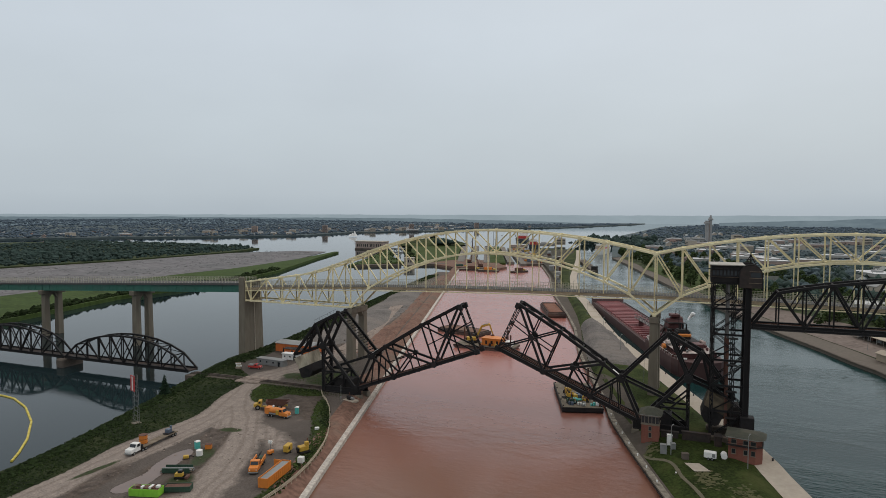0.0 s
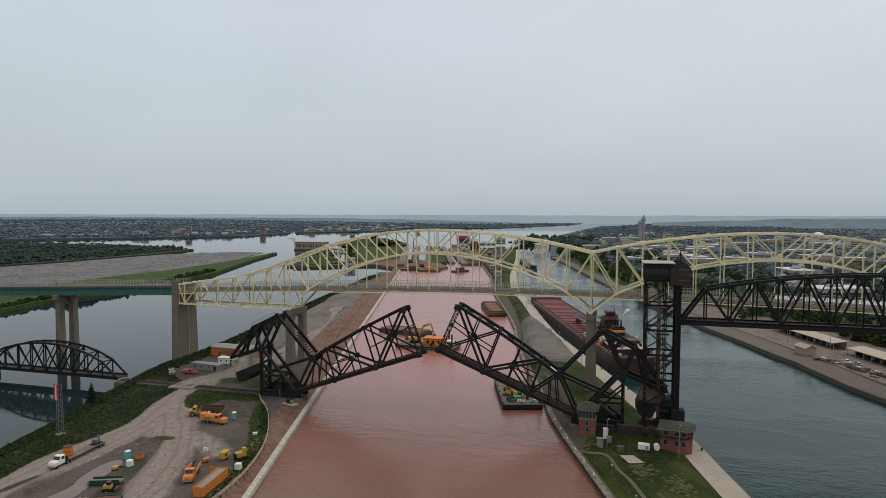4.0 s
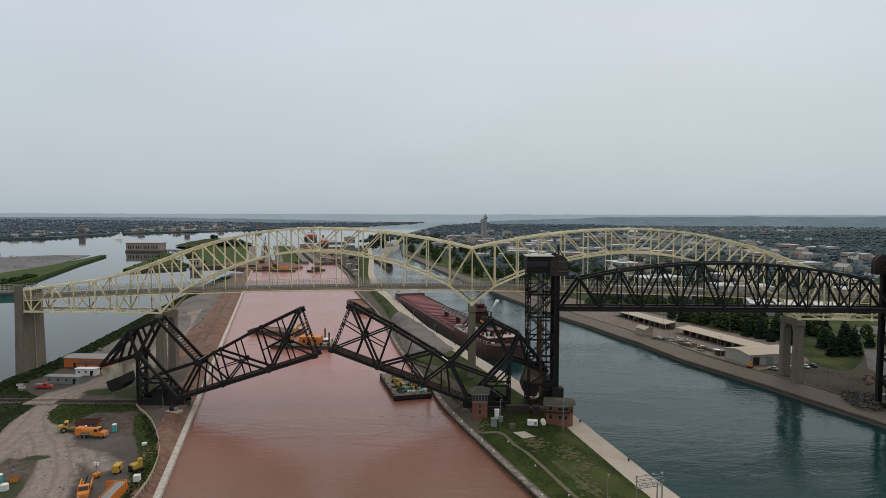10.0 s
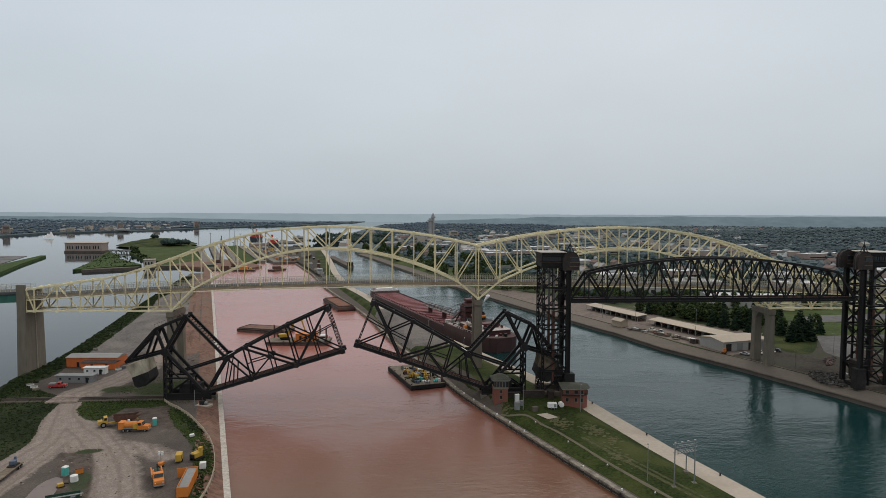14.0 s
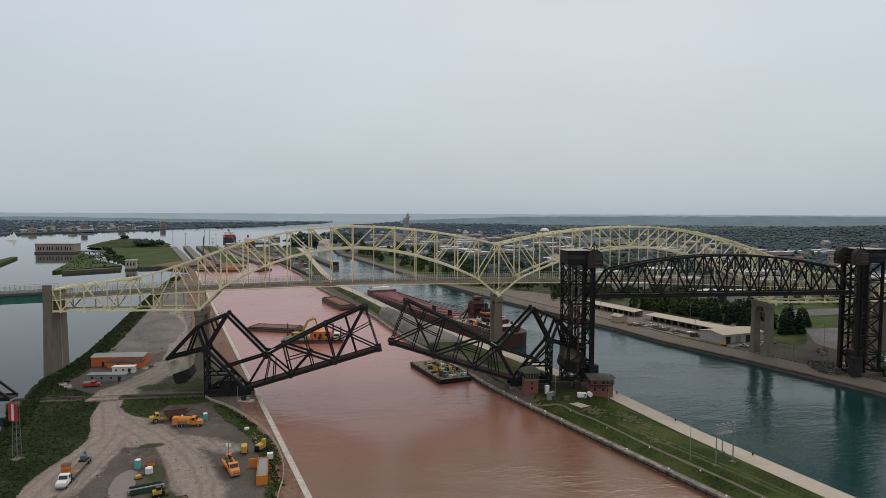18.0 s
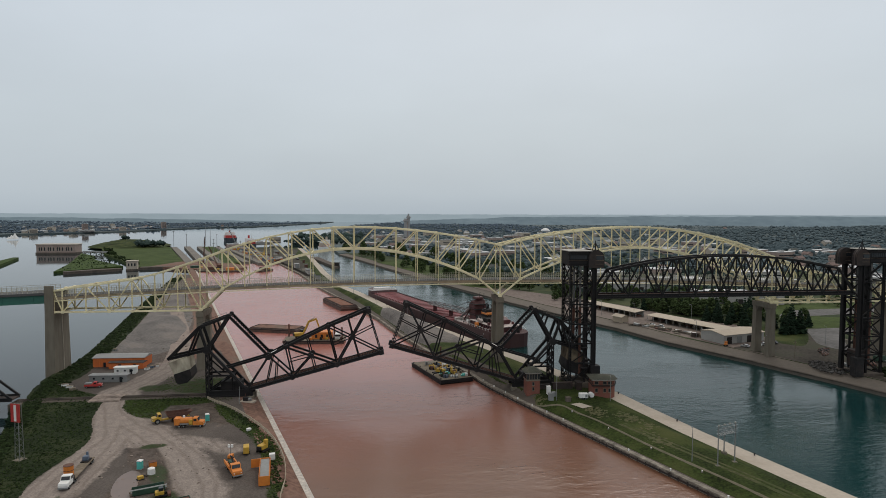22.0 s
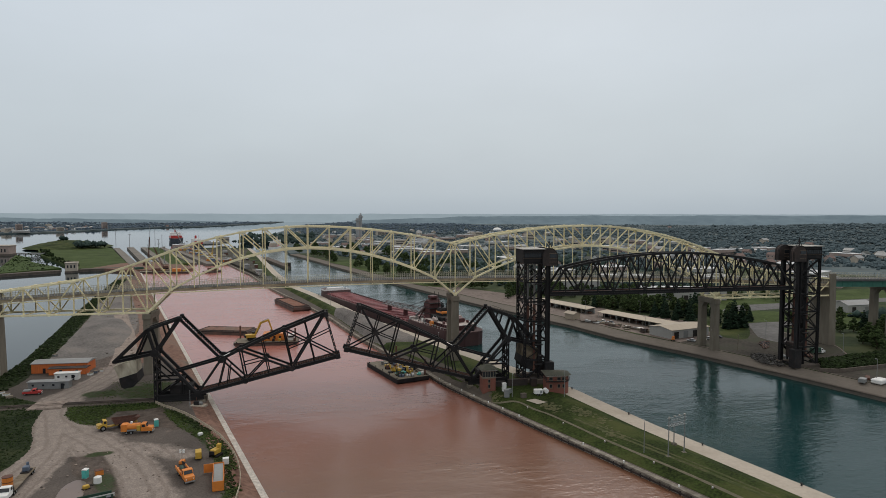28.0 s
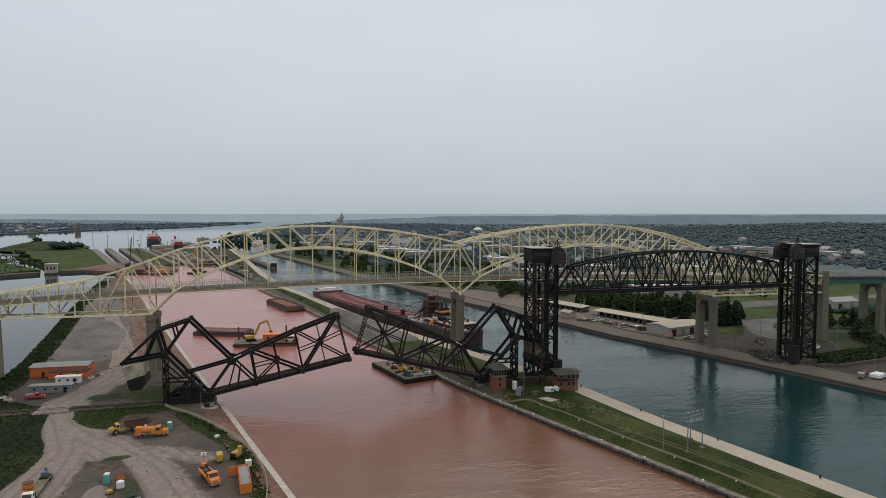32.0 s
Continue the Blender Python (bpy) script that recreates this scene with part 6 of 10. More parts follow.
def toilet(label, at, turn):
    top = thing("portable_toilet", label, "portable toilet", "portable toilets", at, turn)
    part("cabin", boxes(((-0.6, -0.6, 0.1), (0.6, 0.6, 2.2)), bevel=0.05), AQUA, top)
    part("skid", boxes(((-0.65, -0.65, 0), (0.65, 0.65, 0.12)), bevel=0.03), GREY_METAL, top)
    bm = bmesh.new()
    prism(bm, [(-0.68, 2.2), (0.68, 2.2), (0.5, 2.42), (-0.5, 2.42)], -0.66, 0.66)
    part("roof", bm, WHITE, top, "pale translucent roof")
    part("door", boxes(((-0.4, -0.66, 0.2), (0.4, -0.6, 2.0)), bevel=0.02), AQUA, top)


toilet("aqua portable toilet by the trucks", (-138.9, -25.2, G), 20)
toilet("aqua portable toilet by the skips", (-147.2, -63.0, G), -15)
ob = thing("steel_box", "orange steel plant box on the ground", "plant box", "", (-144.4, -61.6, G), 30)
part("body", boxes(((-0.9, -0.7, 0), (0.9, 0.7, 1.3)), bevel=0.06), ORANGE, ob)
part("lid", boxes(((-0.95, -0.75, 1.3), (0.95, 0.75, 1.4)), bevel=0.03), RUST, ob)
wt = thing("water_tank", "round white plastic water tank", "water tank", "", (-143.2, -66.6, G))
bm = bmesh.new()
tube(bm, (0, 0, 0), (0, 0, 1.5), 0.95, 0.9, 16)
tube(bm, (0, 0, 1.5), (0, 0, 1.75), 0.9, 0.35, 16)
part("shell", bm, WHITE, wt)
sp = thing("pump", "small yellow pump with hoses", "pump", "", (-144.8, -70.0, G), 40)
part("engine", boxes(((-0.7, -0.5, 0.2), (0.7, 0.5, 1.0)), bevel=0.1), YELLOW, sp)
part("skid", boxes(((-0.9, -0.6, 0), (0.9, 0.6, 0.2)), bevel=0.03), BLACK, sp)
bm = bmesh.new()
for k in range(10):
    a, q = k * 0.35, (k + 1) * 0.35
    tube(bm, (0.9 + math.cos(a), 0.6 + math.sin(a), 0.14), (0.9 + math.cos(q), 0.6 + math.sin(q), 0.14), 0.12, sides=6)
part("hose", bm, BLACK, sp)
ge = thing("generator", "yellow towed generator set", "generator", "", (-121.2, -55.6, G), 100)
part("housing", boxes(((-1.5, -0.8, 0.5), (1.5, 0.8, 2.4)), bevel=0.12), YELLOW, ge)
part("drawbar", boxes(((1.5, -0.08, 0.45), (2.6, 0.08, 0.6)), bevel=0.02), BLACK, ge)
axles(ge, (0.0,), 0.85, 0.36)
part("louvre", boxes(((-1.2, -0.84, 1.2), (-0.3, -0.8, 2.0))), BLACK, ge)
lt = thing("light_tower", "towed lighting mast with white lamp heads", "light tower", "", (-124.8, -58.8, G), 80)
part("trailer", boxes(((-0.9, -0.6, 0.4), (0.9, 0.6, 1.3)), bevel=0.1), ORANGE, lt)
axles(lt, (0.0,), 0.65, 0.3)
bm = bmesh.new()
tube(bm, (0, 0, 1.3), (0, 0, 3.6), 0.09, sides=6)
part("mast", bm, GREY_METAL, lt)
for y in (-0.45, 0.45):
    for z in (3.4, 3.9):
        part("lamp_head", boxes(((-0.15, y - 0.3, z - 0.2), (0.15, y + 0.3, z + 0.2)), bevel=0.05), WHITE, lt)
dr = thing("drill_rig", "yellow tracked drill rig", "drill rig", "", (-116.8, -54.2, G), 60)
for s in (-1, 1):
    part("track", boxes(((-1.7, s * 1.0 - 0.3, 0), (1.7, s * 1.0 + 0.3, 0.8)), bevel=0.25), TYRE, dr)
part("body", boxes(((-1.6, -0.9, 0.8), (1.2, 0.9, 2.2)), bevel=0.15), YELLOW, dr)
part("cab", boxes(((0.2, -0.9, 2.2), (1.3, 0.1, 3.3)), bevel=0.12), YELLOW, dr)
bm = bmesh.new()
tube(bm, (1.6, 0.3, 0.6), (1.3, 0.3, 4.0), 0.22, 0.16, 8)
part("mast", bm, RUST, dr)
part("counterweight", boxes(((-2.0, -0.8, 0.9), (-1.6, 0.8, 1.9)), bevel=0.1), BLACK, dr)
ib = thing("storage_box", "white plastic storage cube by the fence", "storage box", "", (-113.4, -60.6, G), 10)
part("tub", boxes(((-0.8, -0.7, 0.1), (0.8, 0.7, 1.7)), bevel=0.08), WHITE, ib)
part("pallet", boxes(((-0.85, -0.75, 0), (0.85, 0.75, 0.12))), TIMBER, ib)
for x, y in ((-123.9, -36.2),):
    bg = thing("bulk_bag", "white bulk bag of material", "bulk bag", "bulk bags", (x, y, G), x * 31 % 90)
    part("bag", boxes(((-0.7, -0.5, 0), (0.7, 0.5, 0.8)), bevel=0.12), WHITE, bg)
# pump set and pole on a slab at the bascule's foot
pm = thing("pump_set", "dark pump set on a pale slab at the bascule's foot", "pump", "", (-129.8, -4.4, 2.55), -18)
part("slab", boxes(((-2.6, -1.6, -0.6), (2.6, 1.6, 0.16)), bevel=0.05), PALE_CONCRETE, pm, "pale concrete slab")
part("engine", boxes(((-1.5, -0.8, 0.16), (0.4, 0.8, 1.5)), bevel=0.15), BLACK, pm)
bm = bmesh.new()
tube(bm, (0.4, 0, 0.8), (1.5, 0, 0.8), 0.55, sides=14)
part("pump_casing", bm, GREY_METAL, pm)
bm = bmesh.new()
tube(bm, (-0.9, 0.3, 1.4), (-0.9, 0.3, 2.6), 0.1, sides=8)
part("exhaust", bm, RUST, pm)
sp = thing("service_pole", "thin grey service pole beside the pump set", "pole", "", (-132.0, -7.6, 2.5))
bm = bmesh.new()
tube(bm, (0, 0, -0.4), (0, 0, 6.4), 0.11, 0.08, 8)
part("pole", bm, GREY_METAL, sp)
part("box", boxes(((-0.25, -0.3, 1.4), (0.25, -0.1, 2.2)), bevel=0.03), GREY_METAL, sp)
# fence along the haul edge
PALE_TIMBER = material("pale_new_timber", (0.40, 0.34, 0.255), 0.85, 0.0, 0.25, 1.5, 0.3)
fence = thing("fence", "pale post and rail safety fence curving along the canal edge", "fence", "", (0, 0, 0))
line = [(-144.7, -0.6), (-141, -5.5), (-136.9, -9.7), (-131.5, -16.5), (-126.4, -24.3), (-121.8, -32), (-117.6, -40.0), (-114.4, -47.5), (-111.8, -55.3), (-109.9, -62.5), (-108.6, -70.0), (-108.0, -77), (-108.1, -84.3), (-107.4, -95), (-106, -106), (-103.5, -120)]
rail_line = []
for p, q in zip(line, line[1:]):
    for k in range(3):
        rail_line.append((p[0] + (q[0] - p[0]) * k / 3, p[1] + (q[1] - p[1]) * k / 3))
for p, q in zip(rail_line, rail_line[1:]):
    member("post", fence, (*p, G - 0.6), (*p, G + 1.3), 0.16, 0.16, PALE_TIMBER, "box")
    for z in (0.55, 0.9, 1.2):
        member("rail", fence, (*p, G + z), (*q, G + z), 0.1, 0.2, PALE_TIMBER, "box")
# daymark on its lattice mast
dm = thing("daymark", "red board with a white stripe on a lattice mast", "daymark", "", (-182.0, -52.6, G), -20)
for sx in (-1, 1):
    for sy in (-1, 1):
        member("leg", dm, (sx * 0.75, sy * 0.75, -0.3), (sx * 0.5, sy * 0.5, 16), 0.1, 0.1, GREY_METAL, "box")
for k in range(9):
    z, w0, w1 = k * 1.65, 0.75 - 0.02 * k, 0.75 - 0.02 * (k + 1)
    for sy in (-1, 1):
        member("brace", dm, (-w0, sy * w0, z), (w1, sy * w1, z + 1.65), 0.06, 0.06, GREY_METAL, "box")
        member("brace", dm, (sy * w0, w0, z), (sy * w1, -w1, z + 1.65), 0.06, 0.06, GREY_METAL, "box")
part("board", boxes(((-1.5, -0.95, 10.8), (1.5, -0.8, 15.9)), bevel=0.03), RED_PAINT, dm)
part("stripe", boxes(((-0.4, -1.0, 11.1), (0.4, -0.95, 15.6))), WHITE, dm, "white vertical stripe")
part("footing", boxes(((-1.3, -1.3, -0.6), (1.3, 1.3, 0.2)), bevel=0.1), CONCRETE, dm)


SHED_ORANGE = material("red_orange_siding", (0.56, 0.135, 0.028), 0.6, 0.0, 0.2, 0.8, 0.15, tint=(0.40, 0.10, 0.03), tint_amount=0.5, stretch=(3, 3, 0.4))
# site buildings
def site_shed(label, at, turn, size, wall, roof, doors, gable=0.9, windows=0):
    L, w, h = size
    top = thing("site_building", label, "site building", "site buildings", at, turn)
    part("wall_shell", boxes(((-L / 2, -w / 2, 0), (L / 2, w / 2, h)), bevel=0.05), wall, top)
    bm = bmesh.new()
    prism(bm, [(-w / 2 - 0.4, h), (w / 2 + 0.4, h), (w / 2 + 0.4, h + 0.15), (0, h + gable), (-w / 2 - 0.4, h + 0.15)], -L / 2 - 0.3, L / 2 + 0.3)
    bmesh.ops.transform(bm, matrix=Matrix.Rotation(radians(90), 4, "Z"), verts=bm.verts)
    part("roof", bm, roof, top)
    for x in doors:
        part("door", boxes(((x - 0.55, -w / 2 - 0.06, 0.05), (x + 0.55, -w / 2 + 0.02, 2.1)), bevel=0.02), GLASS_DARK, top)
    for k in range(windows):
        x = -L / 2 + (k + 0.5) * L / windows
        part("window", boxes(((x - 0.4, -w / 2 - 0.05, 1.2), (x + 0.4, -w / 2 + 0.02, 1.9)), bevel=0.02), GLASS_DARK, top)
    return top


site_shed("long orange steel site shed with a grey roof", (-194.6, 58.0, G), -3, (22, 8.5, 4.0), SHED_ORANGE, ROOF_GREY, (-6,), 1.0)
site_shed("low orange lean-to with a dark doorway", (-190.3, 51.6, G), -3, (14.5, 4.0, 2.7), SHED_ORANGE, RUST_BLACK, (-2.6, 3.6), 0.5)
site_shed("white office trailer with small windows", (-187.6, 41.8, G), 0, (8.6, 2.9, 2.8), WHITE, WHITE, (2.4,), 0.25, 3)
site_shed("long grey site trailer with small windows", (-189.4, 29.4, G), -4, (14.6, 3.2, 2.8), GREY_METAL, ROOF_GREY, (5.0,), 0.25, 4)
rt = thing("pickup", "red utility truck parked by the trailers", "pickup", "", (-194.2, 20.8, G), 8)
truck_cab(rt, 2.0, 3.0, 2.0, 0.5, 1.7, RED_PAINT)
part("bed", boxes(((-1.2, -1.0, 0.6), (2.0, 1.0, 1.4)), bevel=0.08), RED_PAINT, rt)
part("topper", boxes(((-1.0, -0.9, 1.4), (1.4, 0.9, 2.0)), bevel=0.1), GREY_METAL, rt)
axles(rt, (-0.3, 4.2), 0.9, 0.42)
for k, (x, y, m) in enumerate(((-201, 21, WHITE), (-198.5, 17.5, TIMBER), (-204, 24, WHITE), (-181, 47.5, WHITE), (-180, 51, BLUE_GREY), (-178.6, 53, WHITE), (-209, 88, GREY_METAL))):
    cr = thing("crate", "pile of site materials in a crate", "crate", "site crates", (x, y, G), k * 23)
    part("body", boxes(((-1.1, -0.7, 0), (1.1, 0.7, 0.9)), bevel=0.08), m, cr)
    part("lid", boxes(((-1.15, -0.75, 0.9), (1.15, 0.75, 1.0)), bevel=0.03), TIMBER, cr)
# floating boom in the river
bm_line = [(-276, -42), (-264, -41), (-256, -42), (-241, -48), (-224, -58), (-209, -70), (-200, -79), (-194, -86)]
boom = thing("floating_boom", "curved line of yellow containment floats on the river", "floating boom", "", (0, 0, 0))
pts = []
for p, q in zip(bm_line, bm_line[1:]):
    for k in range(4):
        pts.append((p[0] + (q[0] - p[0]) * k / 4, p[1] + (q[1] - p[1]) * k / 4))
FLOAT = material("yellow_float_plastic", (0.62, 0.50, 0.08), 0.5, 0.0, 0.1, 1.0, 0.2)
for p, q in zip(pts, pts[1:]):
    e = ((q[0] - p[0]) * 0.08, (q[1] - p[1]) * 0.08)
    bm = bmesh.new()
    tube(bm, (p[0] + e[0], p[1] + e[1], SEA + 0.15), (q[0] - e[0], q[1] - e[1], SEA + 0.15), 0.36, sides=8)
    part("float", bm, FLOAT, boom)


# ---- boats and barges ----
HULL_RED = material("red_brown_hull_paint", (0.052, 0.021, 0.022), 0.6, 0.0, 0.25, 0.5, 0.08, tint=(0.060, 0.028, 0.025), tint_amount=0.6, stretch=(1, 1, 0.3))
DECK_RED = material("red_deck_paint", (0.19, 0.048, 0.048), 0.7, 0.0, 0.25, 0.6, 0.1, tint=(0.15, 0.05, 0.045), tint_amount=0.6)
HATCH_DARK = material("dark_hatch_gap", (0.055, 0.022, 0.022), 0.8, 0.0, 0.3, 0.6, 0.1)
DARK_RED = material("dark_maroon_paint", (0.075, 0.022, 0.022), 0.6, 0.0, 0.3, 0.8, 0.15)
DARK_HATCH = material("dark_red_hatch_paint", (0.150, 0.032, 0.036), 0.7, 0.0, 0.35, 0.6, 0.1, tint=(0.17, 0.05, 0.05), tint_amount=0.5, per_object=0.2)
SCUFFED = material("scuffed_white_deck", (0.42, 0.37, 0.35), 0.8, 0.0, 0.5, 0.8, 0.15, tint=(0.20, 0.09, 0.08), tint_amount=0.7)
PINK_DECK = material("worn_pink_deck_paint", (0.40, 0.20, 0.20), 0.8, 0.0, 0.3, 0.8, 0.1)
BOOM_GREY = material("dull_grey_boom_steel", (0.12, 0.11, 0.11), 0.7, 0.0, 0.3, 0.8, 0.2, tint=(0.16, 0.08, 0.07), tint_amount=0.5)
BARGE_STEEL = material("rusty_barge_steel", (0.085, 0.06, 0.052), 0.85, 0.0, 0.35, 0.6, 0.15, tint=(0.14, 0.075, 0.055), tint_amount=0.6)
BARGE_DECK = material("worn_barge_deck", (0.19, 0.165, 0.13), 0.9, 0.0, 0.3, 0.7, 0.2, tint=(0.10, 0.085, 0.07), tint_amount=0.6)


def hull(bm, half, xs, z0, z1, flare=0.9):
    """A hull from half-breadths at stations xs, narrower at the waterline."""
    deck = [(x, h) for x, h in zip(xs, half)]
    ring_t = [(x, -h) for x, h in deck] + [(x, h) for x, h in reversed(deck)]
    top = [bm.verts.new((x, y, z1)) for x, y in ring_t]
    low = [bm.verts.new((x * 0.995, y * flare, z0)) for x, y in ring_t]
    n = len(ring_t)
    bm.faces.new(top), bm.faces.new(low[::-1])
    for k in range(n):
        bm.faces.new((low[k], low[(k + 1) % n], top[(k + 1) % n], top[k]))
    bmesh.ops.recalc_face_normals(bm, faces=bm.faces[:])


SHIP_AT, SHIP_TURN = (-7.5, 85.9, 0.0), 108.0
ship = thing("bulk_carrier", "long red-brown lake bulk carrier with a lattice unloading boom", "ship", "", SHIP_AT, SHIP_TURN)
LS, BS, DK, PD = 228.0, 11.6, 4.3, 6.9
xs = [0, 1.8, 5, 11, 40, 120, 200, 214, 223, LS]
half = [4.2, 7.6, 9.9, 11.1, BS, BS, BS, 10.6, 7.6, 2.6]
bm = bmesh.new()
hull(bm, half, xs, -1.6, DK, 0.97)
part("hull", bm, HULL_RED, ship)
bm = bmesh.new()
hull(bm, half[:5] + [BS], xs[:5] + [53], DK, PD, 1.0)
part("poop", bm, HULL_RED, ship, "raised maroon stern")
bm = bmesh.new()
hull(bm, [h - 0.35 for h in half], [x * 0.998 + 0.2 for x in xs], DK, DK + 0.1, 1.0)
part("deck", bm, DECK_RED, ship)
bm = bmesh.new()
hull(bm, [h - 0.3 for h in half[:5]] + [BS - 0.3], [x + 0.2 for x in xs[:5]] + [52.8], PD, PD + 0.06, 1.0)
part("after_deck", bm, HATCH_DARK, ship, "dark stained after deck")
for s in (-1, 1):
    part("bulwark", boxes(((53, s * BS - 0.1, DK), (203, s * BS + 0.1, DK + 0.7))), HULL_RED, ship)
    part("side_deck", boxes(((54, s * (BS - 1.4) - 0.9, DK + 0.1), (204, s * (BS - 1.4) + 0.9, DK + 0.16))), HATCH_DARK, ship, "dark worn side deck")
for k in range(25):
    x = 58 + k * 6.0
    part("hatch_cover", boxes(((x, -8.6, DK + 0.1), (x + 3.7, 8.6, DK + 1.0)), bevel=0.12), DARK_HATCH, ship)
    part("hatch_rim", boxes(((x + 4.4, -8.9, DK + 0.1), (x + 5.2, 8.9, DK + 0.55)), bevel=0.05), PINK_DECK, ship, "worn pink walkway between hatches")
for s in (-1, 1):
    for z in (0.6, 1.2):
        member("handrail", ship, (56, s * 9.7, DK + z), (206, s * 9.7, DK + z), 0.07, 0.07, DARK_RED, "box")
# raised bow with its pale rail and windlass deck
bm = bmesh.new()
hull(bm, [BS - 0.1, 10.5, 7.5, 2.5], [205, 214, 223, LS], DK, DK + 2.6, 1.0)
part("forecastle", bm, HULL_RED, ship)
for y0, y1, x0, x1 in ((-10.8, 10.8, 205.2, 205.5), (-10.8, -10.5, 205.5, 213), (10.5, 10.8, 205.5, 213)):
    part("bow_rail", boxes(((x0, y0, DK + 2.6), (x1, y1, DK + 3.5))), WHITE, ship, "pale rail round the bow")
part("windlass", boxes(((213, -3, DK + 2.6), (217, 3, DK + 3.8)), bevel=0.3), GREY_METAL, ship)
part("bow_house", boxes(((208, -7, DK + 2.6), (211.5, 7, DK + 4.6)), bevel=0.15), WHITE, ship, "pale house on the bow")
# lattice unloading boom lying along the deck
boom_a, boom_b = (48, 1.5, PD + 2.6), (108, 2.2, DK + 4.6)
for dy in (-1.5, 1.5):
    for dz in (0, 3.2):
        member("boom_chord", ship, (boom_a[0], boom_a[1] + dy, boom_a[2] + dz), (boom_b[0], boom_b[1] + dy, boom_b[2] + dz * 0.6), 0.34, 0.34, BOOM_GREY, "box")
for k in range(18):
    f0, f1 = k / 18, (k + 1) / 18
    pa = [boom_a[j] + (boom_b[j] - boom_a[j]) * f0 for j in range(3)]
    pb = [boom_a[j] + (boom_b[j] - boom_a[j]) * f1 for j in range(3)]
    for dy in (-1.5, 1.5):
        u, w = (0, 3.2 - 1.28 * f1) if k % 2 else (3.2 - 1.28 * f0, 0)
        member("boom_brace", ship, (pa[0], pa[1] + dy, pa[2] + u), (pb[0], pb[1] + dy, pb[2] + w), 0.22, 0.22, BOOM_GREY, "box")
member("boom_belt", ship, (49, 1.5, PD + 2.5), (107, 2.2, DK + 4.5), 2.2, 0.25, BOOM_GREY, "box")
for x in (76, 100):
    part("boom_rest", boxes(((x - 0.4, 0.4, DK), (x + 0.4, 3.2, DK + 4.6)), bevel=0.1), DARK_RED, ship)
# unloading tower with its slewing head
bm = bmesh.new()
prism(bm, [(39, PD), (48, PD), (48.5, PD + 5.2), (49.5, PD + 6.6), (48.6, PD + 10.6), (45, PD + 13.4), (42, PD + 13.2), (39.8, PD + 9.6)], -3.6, 3.6, 0.8)
bmesh.ops.bevel(bm, geom=bm.edges[:], offset=0.3, segments=1, affect="EDGES")
part("elevator_house", bm, DARK_RED, ship, "maroon unloading elevator tower")
for z in (4.2, 7.4, 10.4):
    part("gallery", boxes(((38.6, -4.3, PD + z), (50.2, 4.3, PD + z + 0.25)), bevel=0.05), BLACK, ship)
    for s in (-1, 1):
        member("gallery_rail", ship, (38.8, s * 4.2, PD + z + 1.1), (50.0, s * 4.2, PD + z + 1.1), 0.09, 0.09, BLACK, "box")
for s in (-1, 1):
    member("a_frame", ship, (51, s * 5.4, PD), (44, s * 1.6, PD + 12.6), 0.55, 0.6, DARK_RED, "box")
    member("stay", ship, (44, s * 1.0, PD + 13.0), (72, 1.8 + s, PD + 4.6), 0.14, 0.14, BLACK, "box")
part("elevator_head", boxes(((41, -2.2, PD + 13.0), (46, 2.2, PD + 14.6)), bevel=0.3), DARK_RED, ship)
member("chute", ship, (46, 4, PD + 7.5), (53, 7.4, PD + 0.8), 1.1, 0.9, BOOM_GREY, "box")
bm = bmesh.new()
tube(bm, (42, 0, PD + 14.4), (41, 0, PD + 17.6), 0.14, 0.08, 6)
part("aerial", bm, BLACK, ship)
# after houses, funnel and mast
part("after_house", boxes(((8, -8.0, PD), (37, 8.0, PD + 2.4)), bevel=0.15), DARK_RED, ship, "low maroon after deckhouse")
part("boat_deck", boxes(((7.4, -8.6, PD + 2.4), (37.6, 8.6, PD + 2.6)), bevel=0.05), SCUFFED, ship, "pale scuffed boat deck")
part("bridge_house", boxes(((22, -5.6, PD + 2.6), (35.5, 5.6, PD + 4.9)), bevel=0.15), BLACK, ship, "black engine casing")
part("wheelhouse", boxes(((15, -4.6, PD + 2.6), (21, 4.6, PD + 5.0)), bevel=0.15), DARK_RED, ship)
part("wheelhouse_windows", boxes(((15.4, -4.66, PD + 3.5), (20.6, 4.66, PD + 4.4))), GLASS_DARK, ship)
for k in range(12):
    for s in (-1, 1):
        part("porthole", boxes(((9.6 + k * 2.2, s * 8.0 - 0.05, PD + 1.0), (10.3 + k * 2.2, s * 8.0 + 0.05, PD + 1.7))), GLASS_DARK, ship)
bm = bmesh.new()
prism(bm, [(27, PD + 4.4), (34.4, PD + 4.4), (33.8, PD + 9.2), (27.8, PD + 9.0)], -3.0, 3.0)
bmesh.ops.bevel(bm, geom=bm.edges[:], offset=0.6, segments=2, affect="EDGES")
part("funnel", bm, BLACK, ship)
part("funnel_band", boxes(((27.0, -3.15, PD + 5.8), (34.3, 3.15, PD + 7.5)), bevel=0.5), ORANGE, ship, "orange band round the funnel")
for x, y, h in ((29, -1.2, 3.2), (30.6, 1.2, 3.6), (32.2, -0.6, 2.6)):
    bm = bmesh.new()
    tube(bm, (x, y, PD + 8.8), (x, y, PD + 8.8 + h), 0.4, 0.36, 10)
    part("exhaust_pipe", bm, BLACK, ship)
bm = bmesh.new()
tube(bm, (36.4, 0, PD + 2.6), (36.4, 0, PD + 17.4), 0.2, 0.12, 6)
tube(bm, (36.4, -2.2, PD + 13.0), (36.4, 2.2, PD + 13.0), 0.09, sides=6)
part("mast", bm, BLACK, ship)
